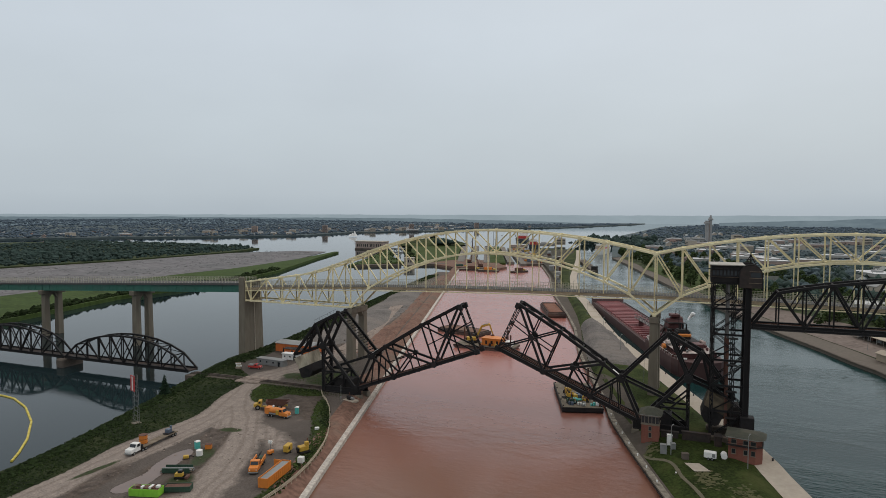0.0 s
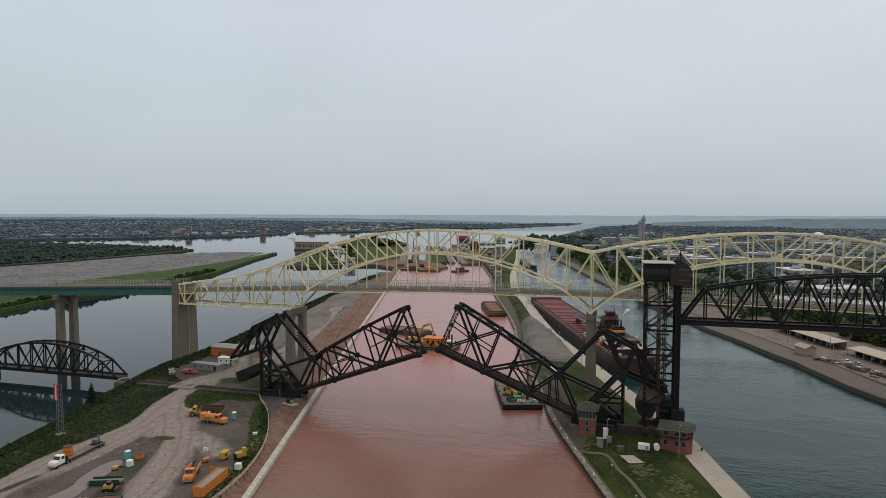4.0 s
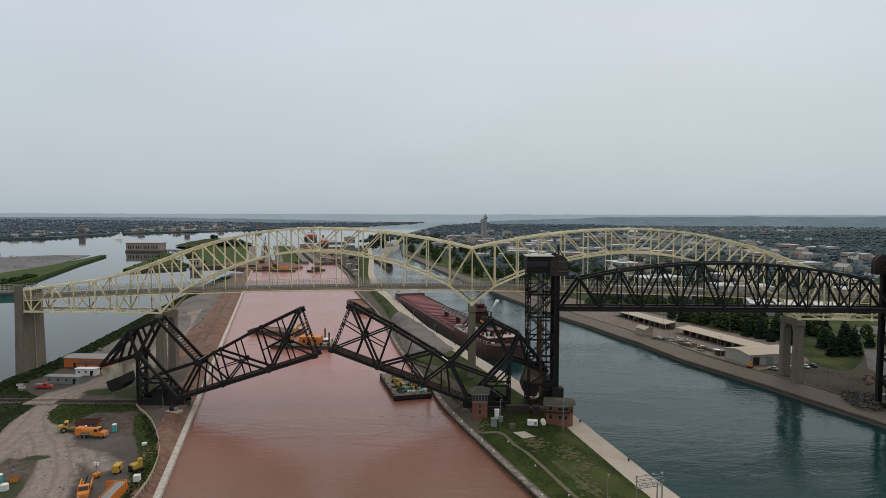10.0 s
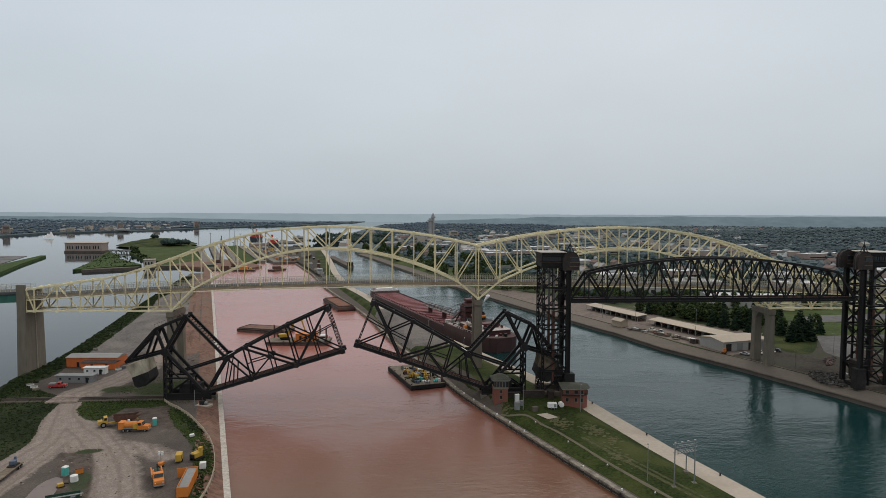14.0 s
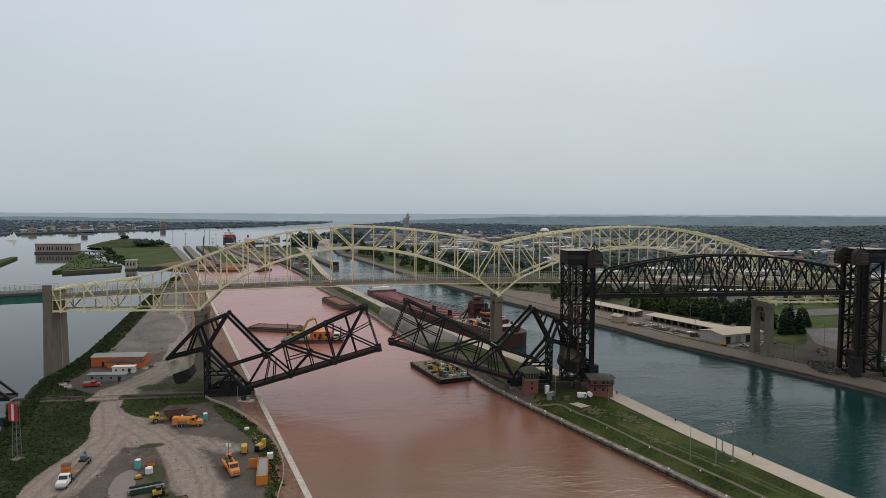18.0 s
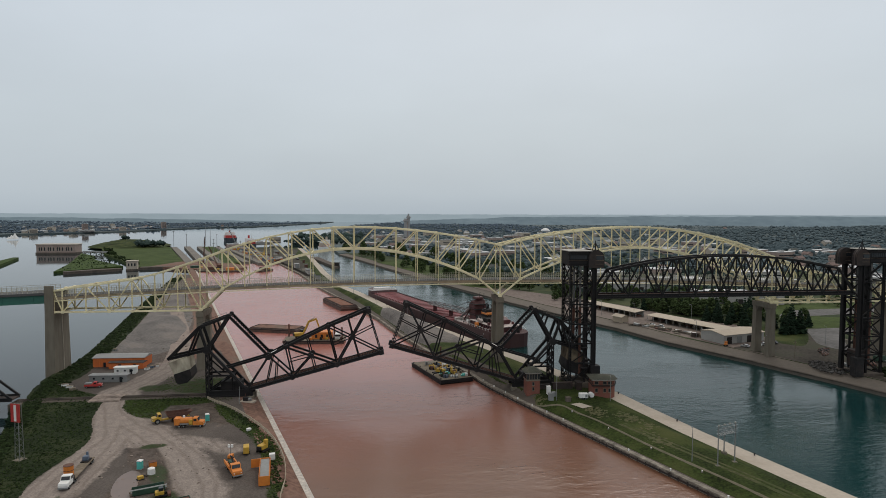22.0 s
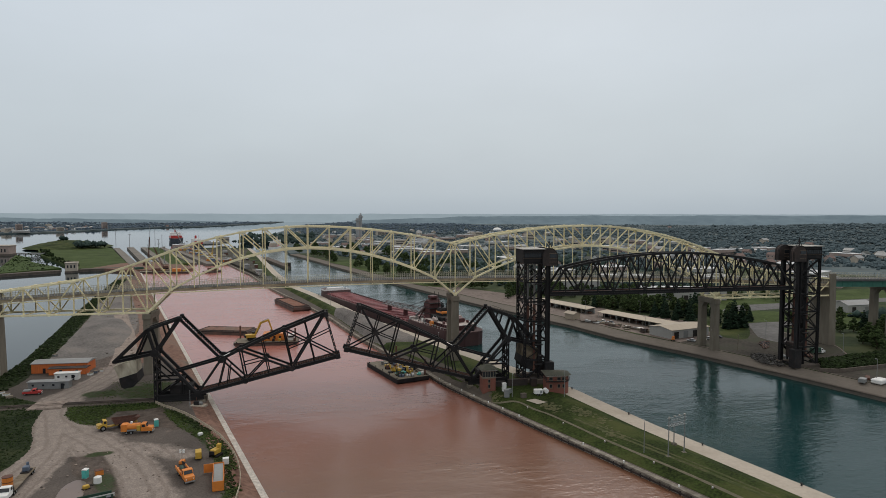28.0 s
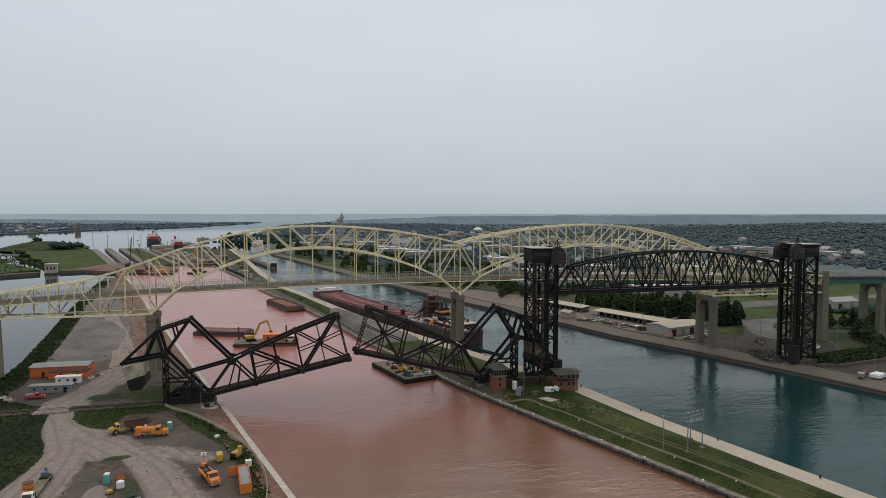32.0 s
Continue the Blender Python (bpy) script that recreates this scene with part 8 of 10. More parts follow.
# brick control houses
def brick_house(name, label, at, turn, L, w, h, bay):
    """A two-storey brick control house with a glazed upper band, string course and hipped roof."""
    top = thing(name, label, "brick building", "brick control houses", at, turn)
    hh = h * 0.62
    if bay:
        ring = [(-L / 2, -w / 2), (L / 2 - 1.6, -w / 2), (L / 2, -w / 2 + 1.6), (L / 2, w / 2 - 1.6), (L / 2 - 1.6, w / 2), (-L / 2, w / 2)]
    else:
        ring = [(-L / 2, -w / 2), (L / 2, -w / 2), (L / 2, w / 2), (-L / 2, w / 2)]
    grow = lambda e: [(x + e * (1 if x > 0 else -1), y + e * (1 if y > 0 else -1)) for x, y in ring]
    part("wall", slab(bmesh.new(), ring, -1.0, h), BRICK, top)
    part("string_course", slab(bmesh.new(), grow(0.18), hh, hh + 0.35), CONCRETE if not bay else RUST_BLACK, top)
    part("cornice", slab(bmesh.new(), grow(0.55), h - 0.02, h + 0.2), ROOF_PALE, top, "pale eaves band")
    bm = bmesh.new()
    lo = [bm.verts.new((x, y, h + 0.35)) for x, y in grow(0.9)]
    f = 0.35
    hi = [bm.verts.new((x * f, y * f, h + (1.9 if not bay else 1.2))) for x, y in ring]
    n = len(ring)
    bm.faces.new(hi), bm.faces.new(lo[::-1])
    for k in range(n):
        bm.faces.new((lo[k], lo[(k + 1) % n], hi[(k + 1) % n], hi[k]))
    bmesh.ops.recalc_face_normals(bm, faces=bm.faces[:])
    part("roof", bm, OLIVE_ROOF, top, "dark olive hipped roof")

    def opening(x0, x1, z0, z1, y, out):
        fr = part("window", boxes(((x0 - 0.1, min(y, y + out * 0.08), z0 - 0.1), (x1 + 0.1, max(y, y + out * 0.08), z1 + 0.1)), bevel=0.02), CONCRETE, top)
        part("pane", boxes(((x0, min(y + out * 0.06, y + out * 0.11), z0), (x1, max(y + out * 0.06, y + out * 0.11), z1))), GLASS_DARK, fr)
        part("sill", boxes(((x0 - 0.2, min(y, y + out * 0.2), z0 - 0.25), (x1 + 0.2, max(y, y + out * 0.2), z0 - 0.1)), bevel=0.02), CONCRETE, fr)

    if bay:
        for x in (-L * 0.34, L * 0.02, L * 0.24):
            opening(x - 0.45, x + 0.45, hh * 0.42, hh * 0.75, -w / 2, -1)
            opening(x - 0.6, x + 0.6, hh + 0.7, h - 0.5, -w / 2, -1)
        member("balcony_rail", top, (-L / 2 - 0.6, -w / 2 - 0.7, hh + 1.1), (L / 2, -w / 2 - 0.7, hh + 1.1), 0.08, 0.08, BLACK, "box")
        part("balcony", boxes(((-L / 2 - 0.6, -w / 2 - 0.9, hh + 0.1), (L / 2 - 1.4, -w / 2 - 0.1, hh + 0.3)), bevel=0.03), BLACK, top)
    else:
        for x in (0.0,):
            opening(x - 0.35, x + 0.35, 1.2, 2.4, -w / 2, -1)
            opening(x - 0.35, x + 0.35, 3.2, 4.3, -w / 2, -1)
        for k in range(5):
            x = -L / 2 + 0.45 + k * (L - 0.9) / 4
            opening(x - 0.42, x + 0.42, hh + 0.6, h - 0.35, -w / 2, -1)
    for k in range(4):
        y = -w / 2 + 0.8 + k * (w - 1.6) / 3
        for z0, z1 in ((hh + 0.6, h - 0.4),):
            part("side_window", boxes(((L / 2 - 0.02, y - 0.4, z0), (L / 2 + 0.08, y + 0.4, z1))), GLASS_DARK, top)
            part("side_window", boxes(((-L / 2 - 0.08, y - 0.4, z0), (-L / 2 + 0.02, y + 0.4, z1))), GLASS_DARK, top)
    return top


brick_house("control_house", "small red brick signal house with a glazed upper storey", (-24.9, -6.0, 2.9), -2, 5.0, 5.0, 7.7, False)
brick_house("bridge_house", "red brick bridge house with a dark hipped roof", (0.9, -11.0, 2.9), -8, 8.5, 7.2, 5.9, True)
gw = thing("white_generator", "white towed generator on the lawn", "generator", "", (-8.5, -17.0, 2.8), -6)
part("housing", boxes(((-1.6, -0.9, 0.5), (1.6, 0.9, 2.2)), bevel=0.15), WHITE, gw)
part("drawbar", boxes(((-2.6, -0.1, 0.4), (-1.6, 0.1, 0.6)), bevel=0.03), BLACK, gw)
axles(gw, (-0.4, 0.6), 1.0, 0.36)
part("louvre", boxes(((0.5, -0.95, 0.9), (1.3, -0.9, 1.9))), GREY_METAL, gw)
tk2 = thing("fuel_tank", "small white round fuel tank beside the bridge house", "tank", "", (-4.9, -15.4, 2.75))
bm = bmesh.new()
tube(bm, (0, -0.9, 1.1), (0, 0.9, 1.1), 0.85, sides=16)
part("shell", bm, WHITE, tk2)
part("saddle", boxes(((-0.6, -0.7, 0), (0.6, -0.4, 0.6)), ((-0.6, 0.4, 0), (0.6, 0.7, 0.6)), bevel=0.03), CONCRETE, tk2)
for k, (x, y, a, b, h, m, lab) in enumerate(((-20.8, -17.2, 0.9, 0.6, 2.6, GREY_METAL, "grey electrical cabinet on the lawn"), (-19.4, -9.6, 0.7, 0.6, 3.0, WHITE, "white electrical cabinet near the signal house"), (-15.0, -19.2, 0.9, 0.7, 1.5, DARK_CONCRETE, "dark concrete vault on the lawn"), (-18.3, -12.6, 0.6, 0.6, 1.6, GREY_METAL, "small grey meter box on the lawn"))):
    cb = thing("cabinet", lab, "cabinet", "", (x, y, lawn_z(x, y) - 0.02), k * 7)
    part("case", boxes(((-a, -b, 0), (a, b, h)), bevel=0.05), m, cb)
    part("cap", boxes(((-a - 0.08, -b - 0.08, h), (a + 0.08, b + 0.08, h + 0.12)), bevel=0.03), m, cb)
# low stone retaining walls and machinery clutter under the towers
for k, (x0, y0, x1, y1, h) in enumerate(((-16, -3.8, -8, -2.6, 2.2), (-22, -3.5, -17, -2.5, 1.6), (-7, -6.2, -5, -3, 2.6))):
    rw = thing("retaining_wall", "dark stained masonry wall under the lift tower", "wall", "", (0, 0, 3.0))
    part("wall", boxes(((x0, y0, -1.0), (x1, y1, h)), bevel=0.08), RUST_BLACK, rw)
    part("coping", boxes(((x0 - 0.15, y0 - 0.15, h), (x1 + 0.15, y1 + 0.15, h + 0.25)), bevel=0.04), RUST_BLACK, rw)


def lamp_post(label, x, y, z, h, arm=1.2, turn=0.0):
    p = thing("lamp_post", label, "lamp post", "lamp posts", (x, y, z), turn)
    bm = bmesh.new()
    tube(bm, (0, 0, -0.3), (0, 0, h), 0.13, 0.08, 8)
    part("pole", bm, GREY_METAL, p)
    bm = bmesh.new()
    tube(bm, (0, 0, h - 0.1), (arm, 0, h + 0.2), 0.06, sides=6)
    part("arm", bm, GREY_METAL, p)
    part("lamp", boxes(((arm - 0.3, -0.18, h + 0.1), (arm + 0.4, 0.18, h + 0.3)), bevel=0.05), GREY_METAL, p)


for k, (x, y) in enumerate(((-18.8, -17.6), (0.8, -19.4), (1.6, -75.2), (-31, 60), (-45, 110), (-60, 165), (-78, 225), (-96, 300), (-110, 360), (-128, 440))):
    lamp_post("grey steel lamp post on the island", x, y, lawn_z(x, y), 9.0 if k else 8.2, 1.2, 70)
# three-legged lamp mast by the walkway
gs = thing("light_gantry", "grey three-legged steel mast with a lamp platform on top", "light mast", "", (0, 0, 2.2))
LEGS = [(7.0, -78.8), (13.2, -76.8), (14.4, -69.7)]
cx, cy = sum(p[0] for p in LEGS) / 3, sum(p[1] for p in LEGS) / 3
for k, (x, y) in enumerate(LEGS):
    bm = bmesh.new()
    tube(bm, (x, y, -0.3), (x, y, 11.2 if k < 2 else 6.0), 0.17, 0.14, 8)
    part("leg", bm, GREY_METAL, gs)
    part("footing", boxes(((x - 0.6, y - 0.6, -1.0), (x + 0.6, y + 0.6, 0.15)), bevel=0.05), CONCRETE, gs)
p, q = LEGS[0], LEGS[1]
for off in (-0.6, 0.6):
    for z in (8.6, 9.6, 10.6):
        member("rail", gs, (p[0] - off * 0.4, p[1] + off, z), (q[0] - off * 0.4, q[1] + off, z), 0.1, 0.12, GREY_METAL, "box", side=(0, 0, 1))
for k in range(8):
    a, b = k / 8, (k + 1) / 8
    member("lacing", gs, (p[0] + (q[0] - p[0]) * a, p[1] + (q[1] - p[1]) * a - 0.6, 8.6 if k % 2 else 10.6), (p[0] + (q[0] - p[0]) * b, p[1] + (q[1] - p[1]) * b - 0.6, 10.6 if k % 2 else 8.6), 0.07, 0.07, GREY_METAL, "box")
    member("grating", gs, (p[0] + (q[0] - p[0]) * a, p[1] + (q[1] - p[1]) * a - 0.6, 8.6), (p[0] + (q[0] - p[0]) * a, p[1] + (q[1] - p[1]) * a + 0.6, 8.6), 0.3, 0.06, GREY_METAL, "box")
for f in (0.02, 0.35, 0.65, 0.98):
    m = (p[0] + (q[0] - p[0]) * f, p[1] + (q[1] - p[1]) * f)
    part("lamp", boxes(((m[0] - 0.25, m[1] - 0.2, 10.9), (m[0] + 0.25, m[1] + 0.2, 11.3)), bevel=0.06), ROOF_PALE, gs, "pale lamp head")
# small bollard lights beside the walkway
for y in range(-130, 320, 30):
    bl = thing("mooring_post", "short iron mooring post on the walkway", "mooring post", "walkway mooring posts", (island_e(y) - 1.0, y, walk_z(y)))
    bm = bmesh.new()
    tube(bm, (0, 0, 0), (0, 0, 0.6), 0.25, 0.2, 10)
    tube(bm, (0, 0, 0.6), (0, 0, 0.75), 0.34, 0.28, 10)
    part("post", bm, BLACK, bl)


# ---- the mainland quay ----
LOT = material("dusty_storage_yard", (0.175, 0.142, 0.126), 0.95, 0.0, 0.45, 0.4, 0.05, 0.03, tint=(0.13, 0.11, 0.095), tint_amount=0.7)
SHED_WALL = material("pale_metal_siding", (0.36, 0.355, 0.34), 0.65, 0.1, 0.12, 0.8, 0.1, tint=(0.27, 0.26, 0.24), tint_amount=0.5)
SHED_ROOF = material("tan_metal_roof", (0.36, 0.30, 0.225), 0.65, 0.1, 0.1, 0.6, 0.08, tint=(0.25, 0.215, 0.175), tint_amount=0.5)
# shade of openings and shed bays put into a near-black colour; also dark huts
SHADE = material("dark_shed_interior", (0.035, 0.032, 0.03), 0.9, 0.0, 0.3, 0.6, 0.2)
WHITE_ROOF = material("white_membrane_roof", (0.48, 0.49, 0.50), 0.7, 0.0, 0.08, 0.3, 0.03)
LAWN = material("bright_mown_lawn", (0.046, 0.068, 0.017), 0.95, 0.0, 0.5, 0.5, 0.04, 0.05, tint=(0.062, 0.080, 0.034), tint_amount=0.5)
patch("ground_storage_yard", [(blue_e(-140) + 12, -140), (blue_e(-10) + 12, -10), (blue_e(30) + 12, 30), (blue_e(60) + 12, 60), (blue_e(105) + 12, 105), (blue_e(155) + 12, 155), (blue_e(213) + 12, 213), (blue_e(266) + 12, 266), (blue_e(330) + 12, 330), (blue_e(330) + 28, 330), (96, 215), (118, 150), (146, 108), (168, 84), (172, 40), (158, 8), (178, -20), (182, -140)], 3.02, LOT, "dusty storage yard along the quay", "ground", 0.3, 3)
DARK_LOT = material("dark_packed_ground", (0.062, 0.055, 0.046), 0.95, 0.0, 0.5, 0.7, 0.06, 0.04, tint=(0.05, 0.055, 0.035), tint_amount=0.7)
patch("ground_dark_yard", [(blue_e(-140) + 12.5, -140), (blue_e(-10) + 12.5, -10), (blue_e(20) + 12.5, 20), (blue_e(45) + 13, 45), (blue_e(58) + 13, 58), (112, 62), (132, 78), (150, 92), (166, 84), (171, 40), (157, 8), (176, -20), (180, -138)], 3.036, DARK_LOT, "dark packed ground beside the lift tower", "ground", 0.4, 13)
ROAD_GREY = material("worn_grey_road", (0.125, 0.122, 0.12), 0.9, 0.0, 0.35, 0.5, 0.05)
patch("road_park", [(147, 50), (152, 46), (163, 62), (180, 84), (200, 92), (232, 96), (232, 104), (198, 102), (178, 101), (169, 100), (161, 86), (152, 71), (147, 61)], 3.046, ROAD_GREY, "pale grey park road", "road", 0.3, 4)
patch("road_park_upper", [(186, 146), (206, 144), (244, 150), (300, 160), (430, 170), (430, 186), (300, 176), (236, 170), (210, 166)], 3.05, ROAD_GREY, "pale grey road beside the park lawn", "road", 0.3, 14)
patch("ground_lawn_bend", [(166, 104), (180, 102.5), (200, 104), (228, 108), (232, 130), (206, 142), (188, 143), (174, 124)], 3.043, LAWN, "mown lawn inside the road bend", "ground", 0.3, 15)
patch("ground_lawn_park", [(206, 140), (232, 158), (300, 168), (430, 178), (420, 235), (300, 215), (215, 190), (186, 160)], 3.03, LAWN, "bright mown park lawn", "ground", 0.5, 5)
# darker grass than LAWN: shade beside the spruces put into the lawn colour
patch("ground_lawn_island", [(128, 69), (131, 60), (137, 58.5), (150, 72.5), (160, 87), (164, 98), (158, 108), (145, 110), (134, 92)], 3.056, GRASS, "small mown lawn at the bend", "ground", 0.3, 6)
patch("ground_lawn_east", [(220, 70), (300, 92), (330, 128), (250, 120), (222, 96)], 3.03, LAWN, "mown lawn beside the approach", "ground", 0.5, 7)
patch("ground_lawn_quay", [(blue_e(330) + 12, 330), (blue_e(406) + 12, 406), (blue_e(549) + 12, 549), (blue_e(640) + 12, 640), (blue_e(640) + 60, 640), (blue_e(500) + 50, 500), (blue_e(330) + 40, 330)], 3.03, LAWN, "mown lawn along the quay", "ground", 0.5, 8)


def gable_shed(name, label, at, turn, L, w, h, rise, wall, roof, category="shed", doors=0, eave=0.5, group=""):
    top = thing(name, label, category, group, at, turn)
    bm = bmesh.new()
    prism(bm, [(-w / 2, -0.3), (w / 2, -0.3), (w / 2, h), (0, h + rise), (-w / 2, h)], -L / 2, L / 2)
    bmesh.ops.transform(bm, matrix=Matrix.Rotation(radians(90), 4, "Z"), verts=bm.verts)
    part("wall_shell", bm, wall, top)
    for s in (-1, 1):
        bm = bmesh.new()
        prism(bm, [(0, h + rise + 0.02), (s * (w / 2 + eave), h - eave * rise / (w / 2) + 0.02), (s * (w / 2 + eave), h - eave * rise / (w / 2) + 0.25), (0, h + rise + 0.25)], -L / 2 - eave, L / 2 + eave)
        bmesh.ops.transform(bm, matrix=Matrix.Rotation(radians(90), 4, "Z"), verts=bm.verts)
        part("roof", bm, roof, top)
    for k in range(doors):
        x = -L / 2 + (k + 0.5) * L / doors
        part("door", boxes(((x - 1.7, -w / 2 - 0.08, 0), (x + 1.7, -w / 2 + 0.02, min(3.6, h - 0.6))), bevel=0.03), GREY_METAL if k % 2 else SHADE, top)
    return top


gable_shed("warehouse", "pale metal-sided shed with a low tan gable roof", (108.5, 76.8, 3.0), 15, 28, 16, 4.6, 1.2, SHED_WALL, SHED_ROOF, "warehouse", 4)


def open_shed(label, p, q, w, h):
    """A long roofed bay open on one side, with posts."""
    d = Vector((q[0] - p[0], q[1] - p[1], 0))
    L = d.length
    top = thing("open_shed", label, "open shed", "long open sheds", (p[0], p[1], 3.0), math.degrees(math.atan2(d.y, d.x)))
    bm = bmesh.new()
    prism(bm, [(-w / 2 - 0.6, h - 0.5), (w / 2 + 0.6, h + 0.4), (w / 2 + 0.6, h + 0.65), (-w / 2 - 0.6, h - 0.25)], 0, L)
    bmesh.ops.transform(bm, matrix=Matrix(((0, 1, 0, 0), (1, 0, 0, 0), (0, 0, 1, 0), (0, 0, 0, 1))), verts=bm.verts)
    bmesh.ops.recalc_face_normals(bm, faces=bm.faces[:])
    part("roof", bm, SHED_ROOF, top)
    part("back_wall", boxes(((0, w / 2 - 0.15, -0.2), (L, w / 2 + 0.05, h + 0.3))), SHED_WALL, top)
    part("floor", boxes(((0, -w / 2, 0.0), (L, w / 2 - 0.2, 0.08))), DARK_GRAVEL, top)
    n = int(L / 5)
    for k in range(n + 1):
        x = 0.2 + (L - 0.4) * k / n
        member("post", top, (x, -w / 2 + 0.2, -0.2), (x, -w / 2 + 0.2, h - 0.4), 0.2, 0.2, SHED_WALL, "box")
        if k < n:
            rr = random.Random(k + int(L))
            part("stored_crate", boxes(((x + 0.6, 0, 0.08), (x + 2 + 2 * rr.random(), w / 2 - 0.6, 0.8 + 1.6 * rr.random())), bevel=0.1), rr.choice((SHADE, RUST, TIMBER, GREY_METAL, SHADE)), top)
    return top


open_shed("long open-fronted storage shed with a tan roof", (94.1, 142.0), (113.6, 87.5), 7.5, 3.6)
open_shed("long open-fronted storage shed near the road", (74.0, 203.0), (91.0, 152.0), 7.0, 3.6)
gable_shed("hut", "small tan site hut on the quay", (72.0, 138.5, 3.0), 110, 8, 5.5, 3.2, 1.2, SHED_ROOF, SHED_ROOF, "hut", 1)
gable_shed("hall", "large white-roofed hall behind the trees", (196, 214, 3.0), -14, 62, 28, 7.5, 1.4, SHED_WALL, WHITE_ROOF, "hall", 5)
gable_shed("hall", "long white-roofed hall in the town", (128, 300, 3.0), -14, 70, 24, 6.5, 1.2, SHED_WALL, WHITE_ROOF, "hall", 5)
gable_shed("barn", "pale grey gabled shed beside the lawn", (275, 130, 3.0), 4, 22, 12, 5.0, 2.2, SHED_WALL, ROOF_GREY, "shed", 2)
gable_shed("house", "cream gabled house by the park road", (214, 196, 3.0), 60, 12, 9, 5.0, 3.0, CREAM, ROOF_DARK, "house", 0)
rnd = random.Random(31)
for k in range(46):
    f = k / 45
    x, y = 74 + 22 * f + rnd.uniform(-1.2, 1.2), 128 - 50 * f + rnd.uniform(-2, 2)
    if f > 0.85:
        continue
    a, b, h = rnd.uniform(0.8, 2.4), rnd.uniform(0.6, 1.2), rnd.uniform(0.5, 1.6)
    it = thing("stacked_goods", "stack of weathered materials on the quay yard", "stack", "quay stacks", (x + rnd.uniform(0, 5), y, 3.02), -60 + rnd.uniform(-12, 12))
    m = rnd.choice((TIMBER, GREY_METAL, RUST, CONCRETE, WHITE, TIMBER, DARK_CONCRETE))
    part("pallet_load", boxes(((-a, -b, 0.15), (a, b, h)), bevel=0.06), m, it)
    part("bearer", boxes(((-a * 0.7, -b, 0), (-a * 0.5, b, 0.15)), ((a * 0.5, -b, 0), (a * 0.7, b, 0.15))), TIMBER, it)


# dark steel lying beside the tower yard, and a utility pole
rnd = random.Random(57)
for k in range(7):
    st = thing("steel_stack", "stack of dark rusty steel beams on the packed ground", "steel stack", "steel stacks", (131.5 + 1.5 * k, 38.5 + 1.6 * k + rnd.uniform(-1.5, 1.5), 3.05), 34 + rnd.uniform(-14, 14))
    for j in range(4):
        part("beam", boxes(((-2.6 - rnd.random(), -0.9 + 0.48 * j, 0.1 + 0.3 * (j % 2)), (2.6 + rnd.random(), -0.55 + 0.48 * j, 0.45 + 0.3 * (j % 2))), bevel=0.04), rnd.choice((BLACK, RUST, BARGE_STEEL)), st)
    part("bearer", boxes(((-1.6, -1.0, 0), (-1.3, 1.0, 0.1)), ((1.3, -1.0, 0), (1.6, 1.0, 0.1))), TIMBER, st)
up = thing("utility_pole", "dark wooden utility pole on the quay yard", "utility pole", "", (112.8, 33.2, 3.0))
bm = bmesh.new()
tube(bm, (0, 0, -0.5), (0, 0, 8.2), 0.16, 0.12, 8)
part("pole", bm, TIMBER, up)
part("crossarm", boxes(((-0.9, -0.06, 7.4), (0.9, 0.06, 7.55)), bevel=0.02), TIMBER, up)


def car(label, x, y, turn, mat, group="parked cars", z=3.03):
    top = thing("car", label, "car", group, (x, y, z), turn)
    bm = bmesh.new()
    prism(bm, [(-2.2, 0.35), (2.2, 0.35), (2.25, 0.75), (1.3, 0.95), (-2.1, 0.98), (-2.25, 0.7)], -0.88, 0.88)
    bmesh.ops.bevel(bm, geom=bm.edges[:], offset=0.06, segments=1, affect="EDGES")
    part("body", bm, mat, top)
    bm = bmesh.new()
    prism(bm, [(-1.9, 0.95), (0.9, 0.95), (0.2, 1.48), (-1.3, 1.5)], -0.78, 0.78)
    part("glasshouse", bm, GLASS_DARK, top)
    part("roof", boxes(((-1.25, -0.74, 1.46), (0.2, 0.74, 1.53)), bevel=0.03), mat, top)
    for wx in (-1.35, 1.4):
        for s in (-1, 1):
            wheel(top, wx, s * 0.8, 0.33, 0.22)


SILVER = material("silver_car_paint", (0.42, 0.43, 0.44), 0.35, 0.5, 0.05, 1.0, 0.2)
DARK_CAR = material("dark_car_paint", (0.03, 0.035, 0.045), 0.35, 0.3, 0.05, 1.0, 0.2)
for k, (x, y, m, lab) in enumerate(((112, 60.5, WHITE, "white car parked by the warehouse"), (116, 62, SILVER, "silver car parked by the warehouse"), (120, 63.2, WHITE, "white car parked by the warehouse"), (124, 64.6, DARK_CAR, "dark car parked by the warehouse"), (104, 58.4, SILVER, "silver car parked by the warehouse"), (148, 22, WHITE, "white car parked near the tower"), (84.5, 122, WHITE, "white car parked among the stacks"), (87.5, 117, SILVER, "silver car parked among the stacks"))):
    car(lab, x, y, 108 + k * 3, m)
gt = thing("green_truck", "green and white service truck beside the lift tower", "truck", "", (146, 21, 3.0), 10)
truck_cab(gt, 2.4, 2.8, 2.2, 0.6, 2.0, WHITE)
part("box_body", boxes(((-3.0, -1.1, 0.8), (2.4, 1.1, 3.0)), bevel=0.08), DARK_GREEN, gt)
axles(gt, (-1.8, 4.0), 0.95, 0.45)
dg = thing("mini_digger", "small orange digger beside the warehouse", "digger", "", (96.0, 62.4, 3.02), 40)
for s in (-1, 1):
    part("track", boxes(((-1.1, s * 0.7 - 0.2, 0), (1.1, s * 0.7 + 0.2, 0.5)), bevel=0.15), TYRE, dg)
part("body", boxes(((-0.9, -0.7, 0.5), (0.7, 0.7, 1.3)), bevel=0.12), ORANGE, dg)
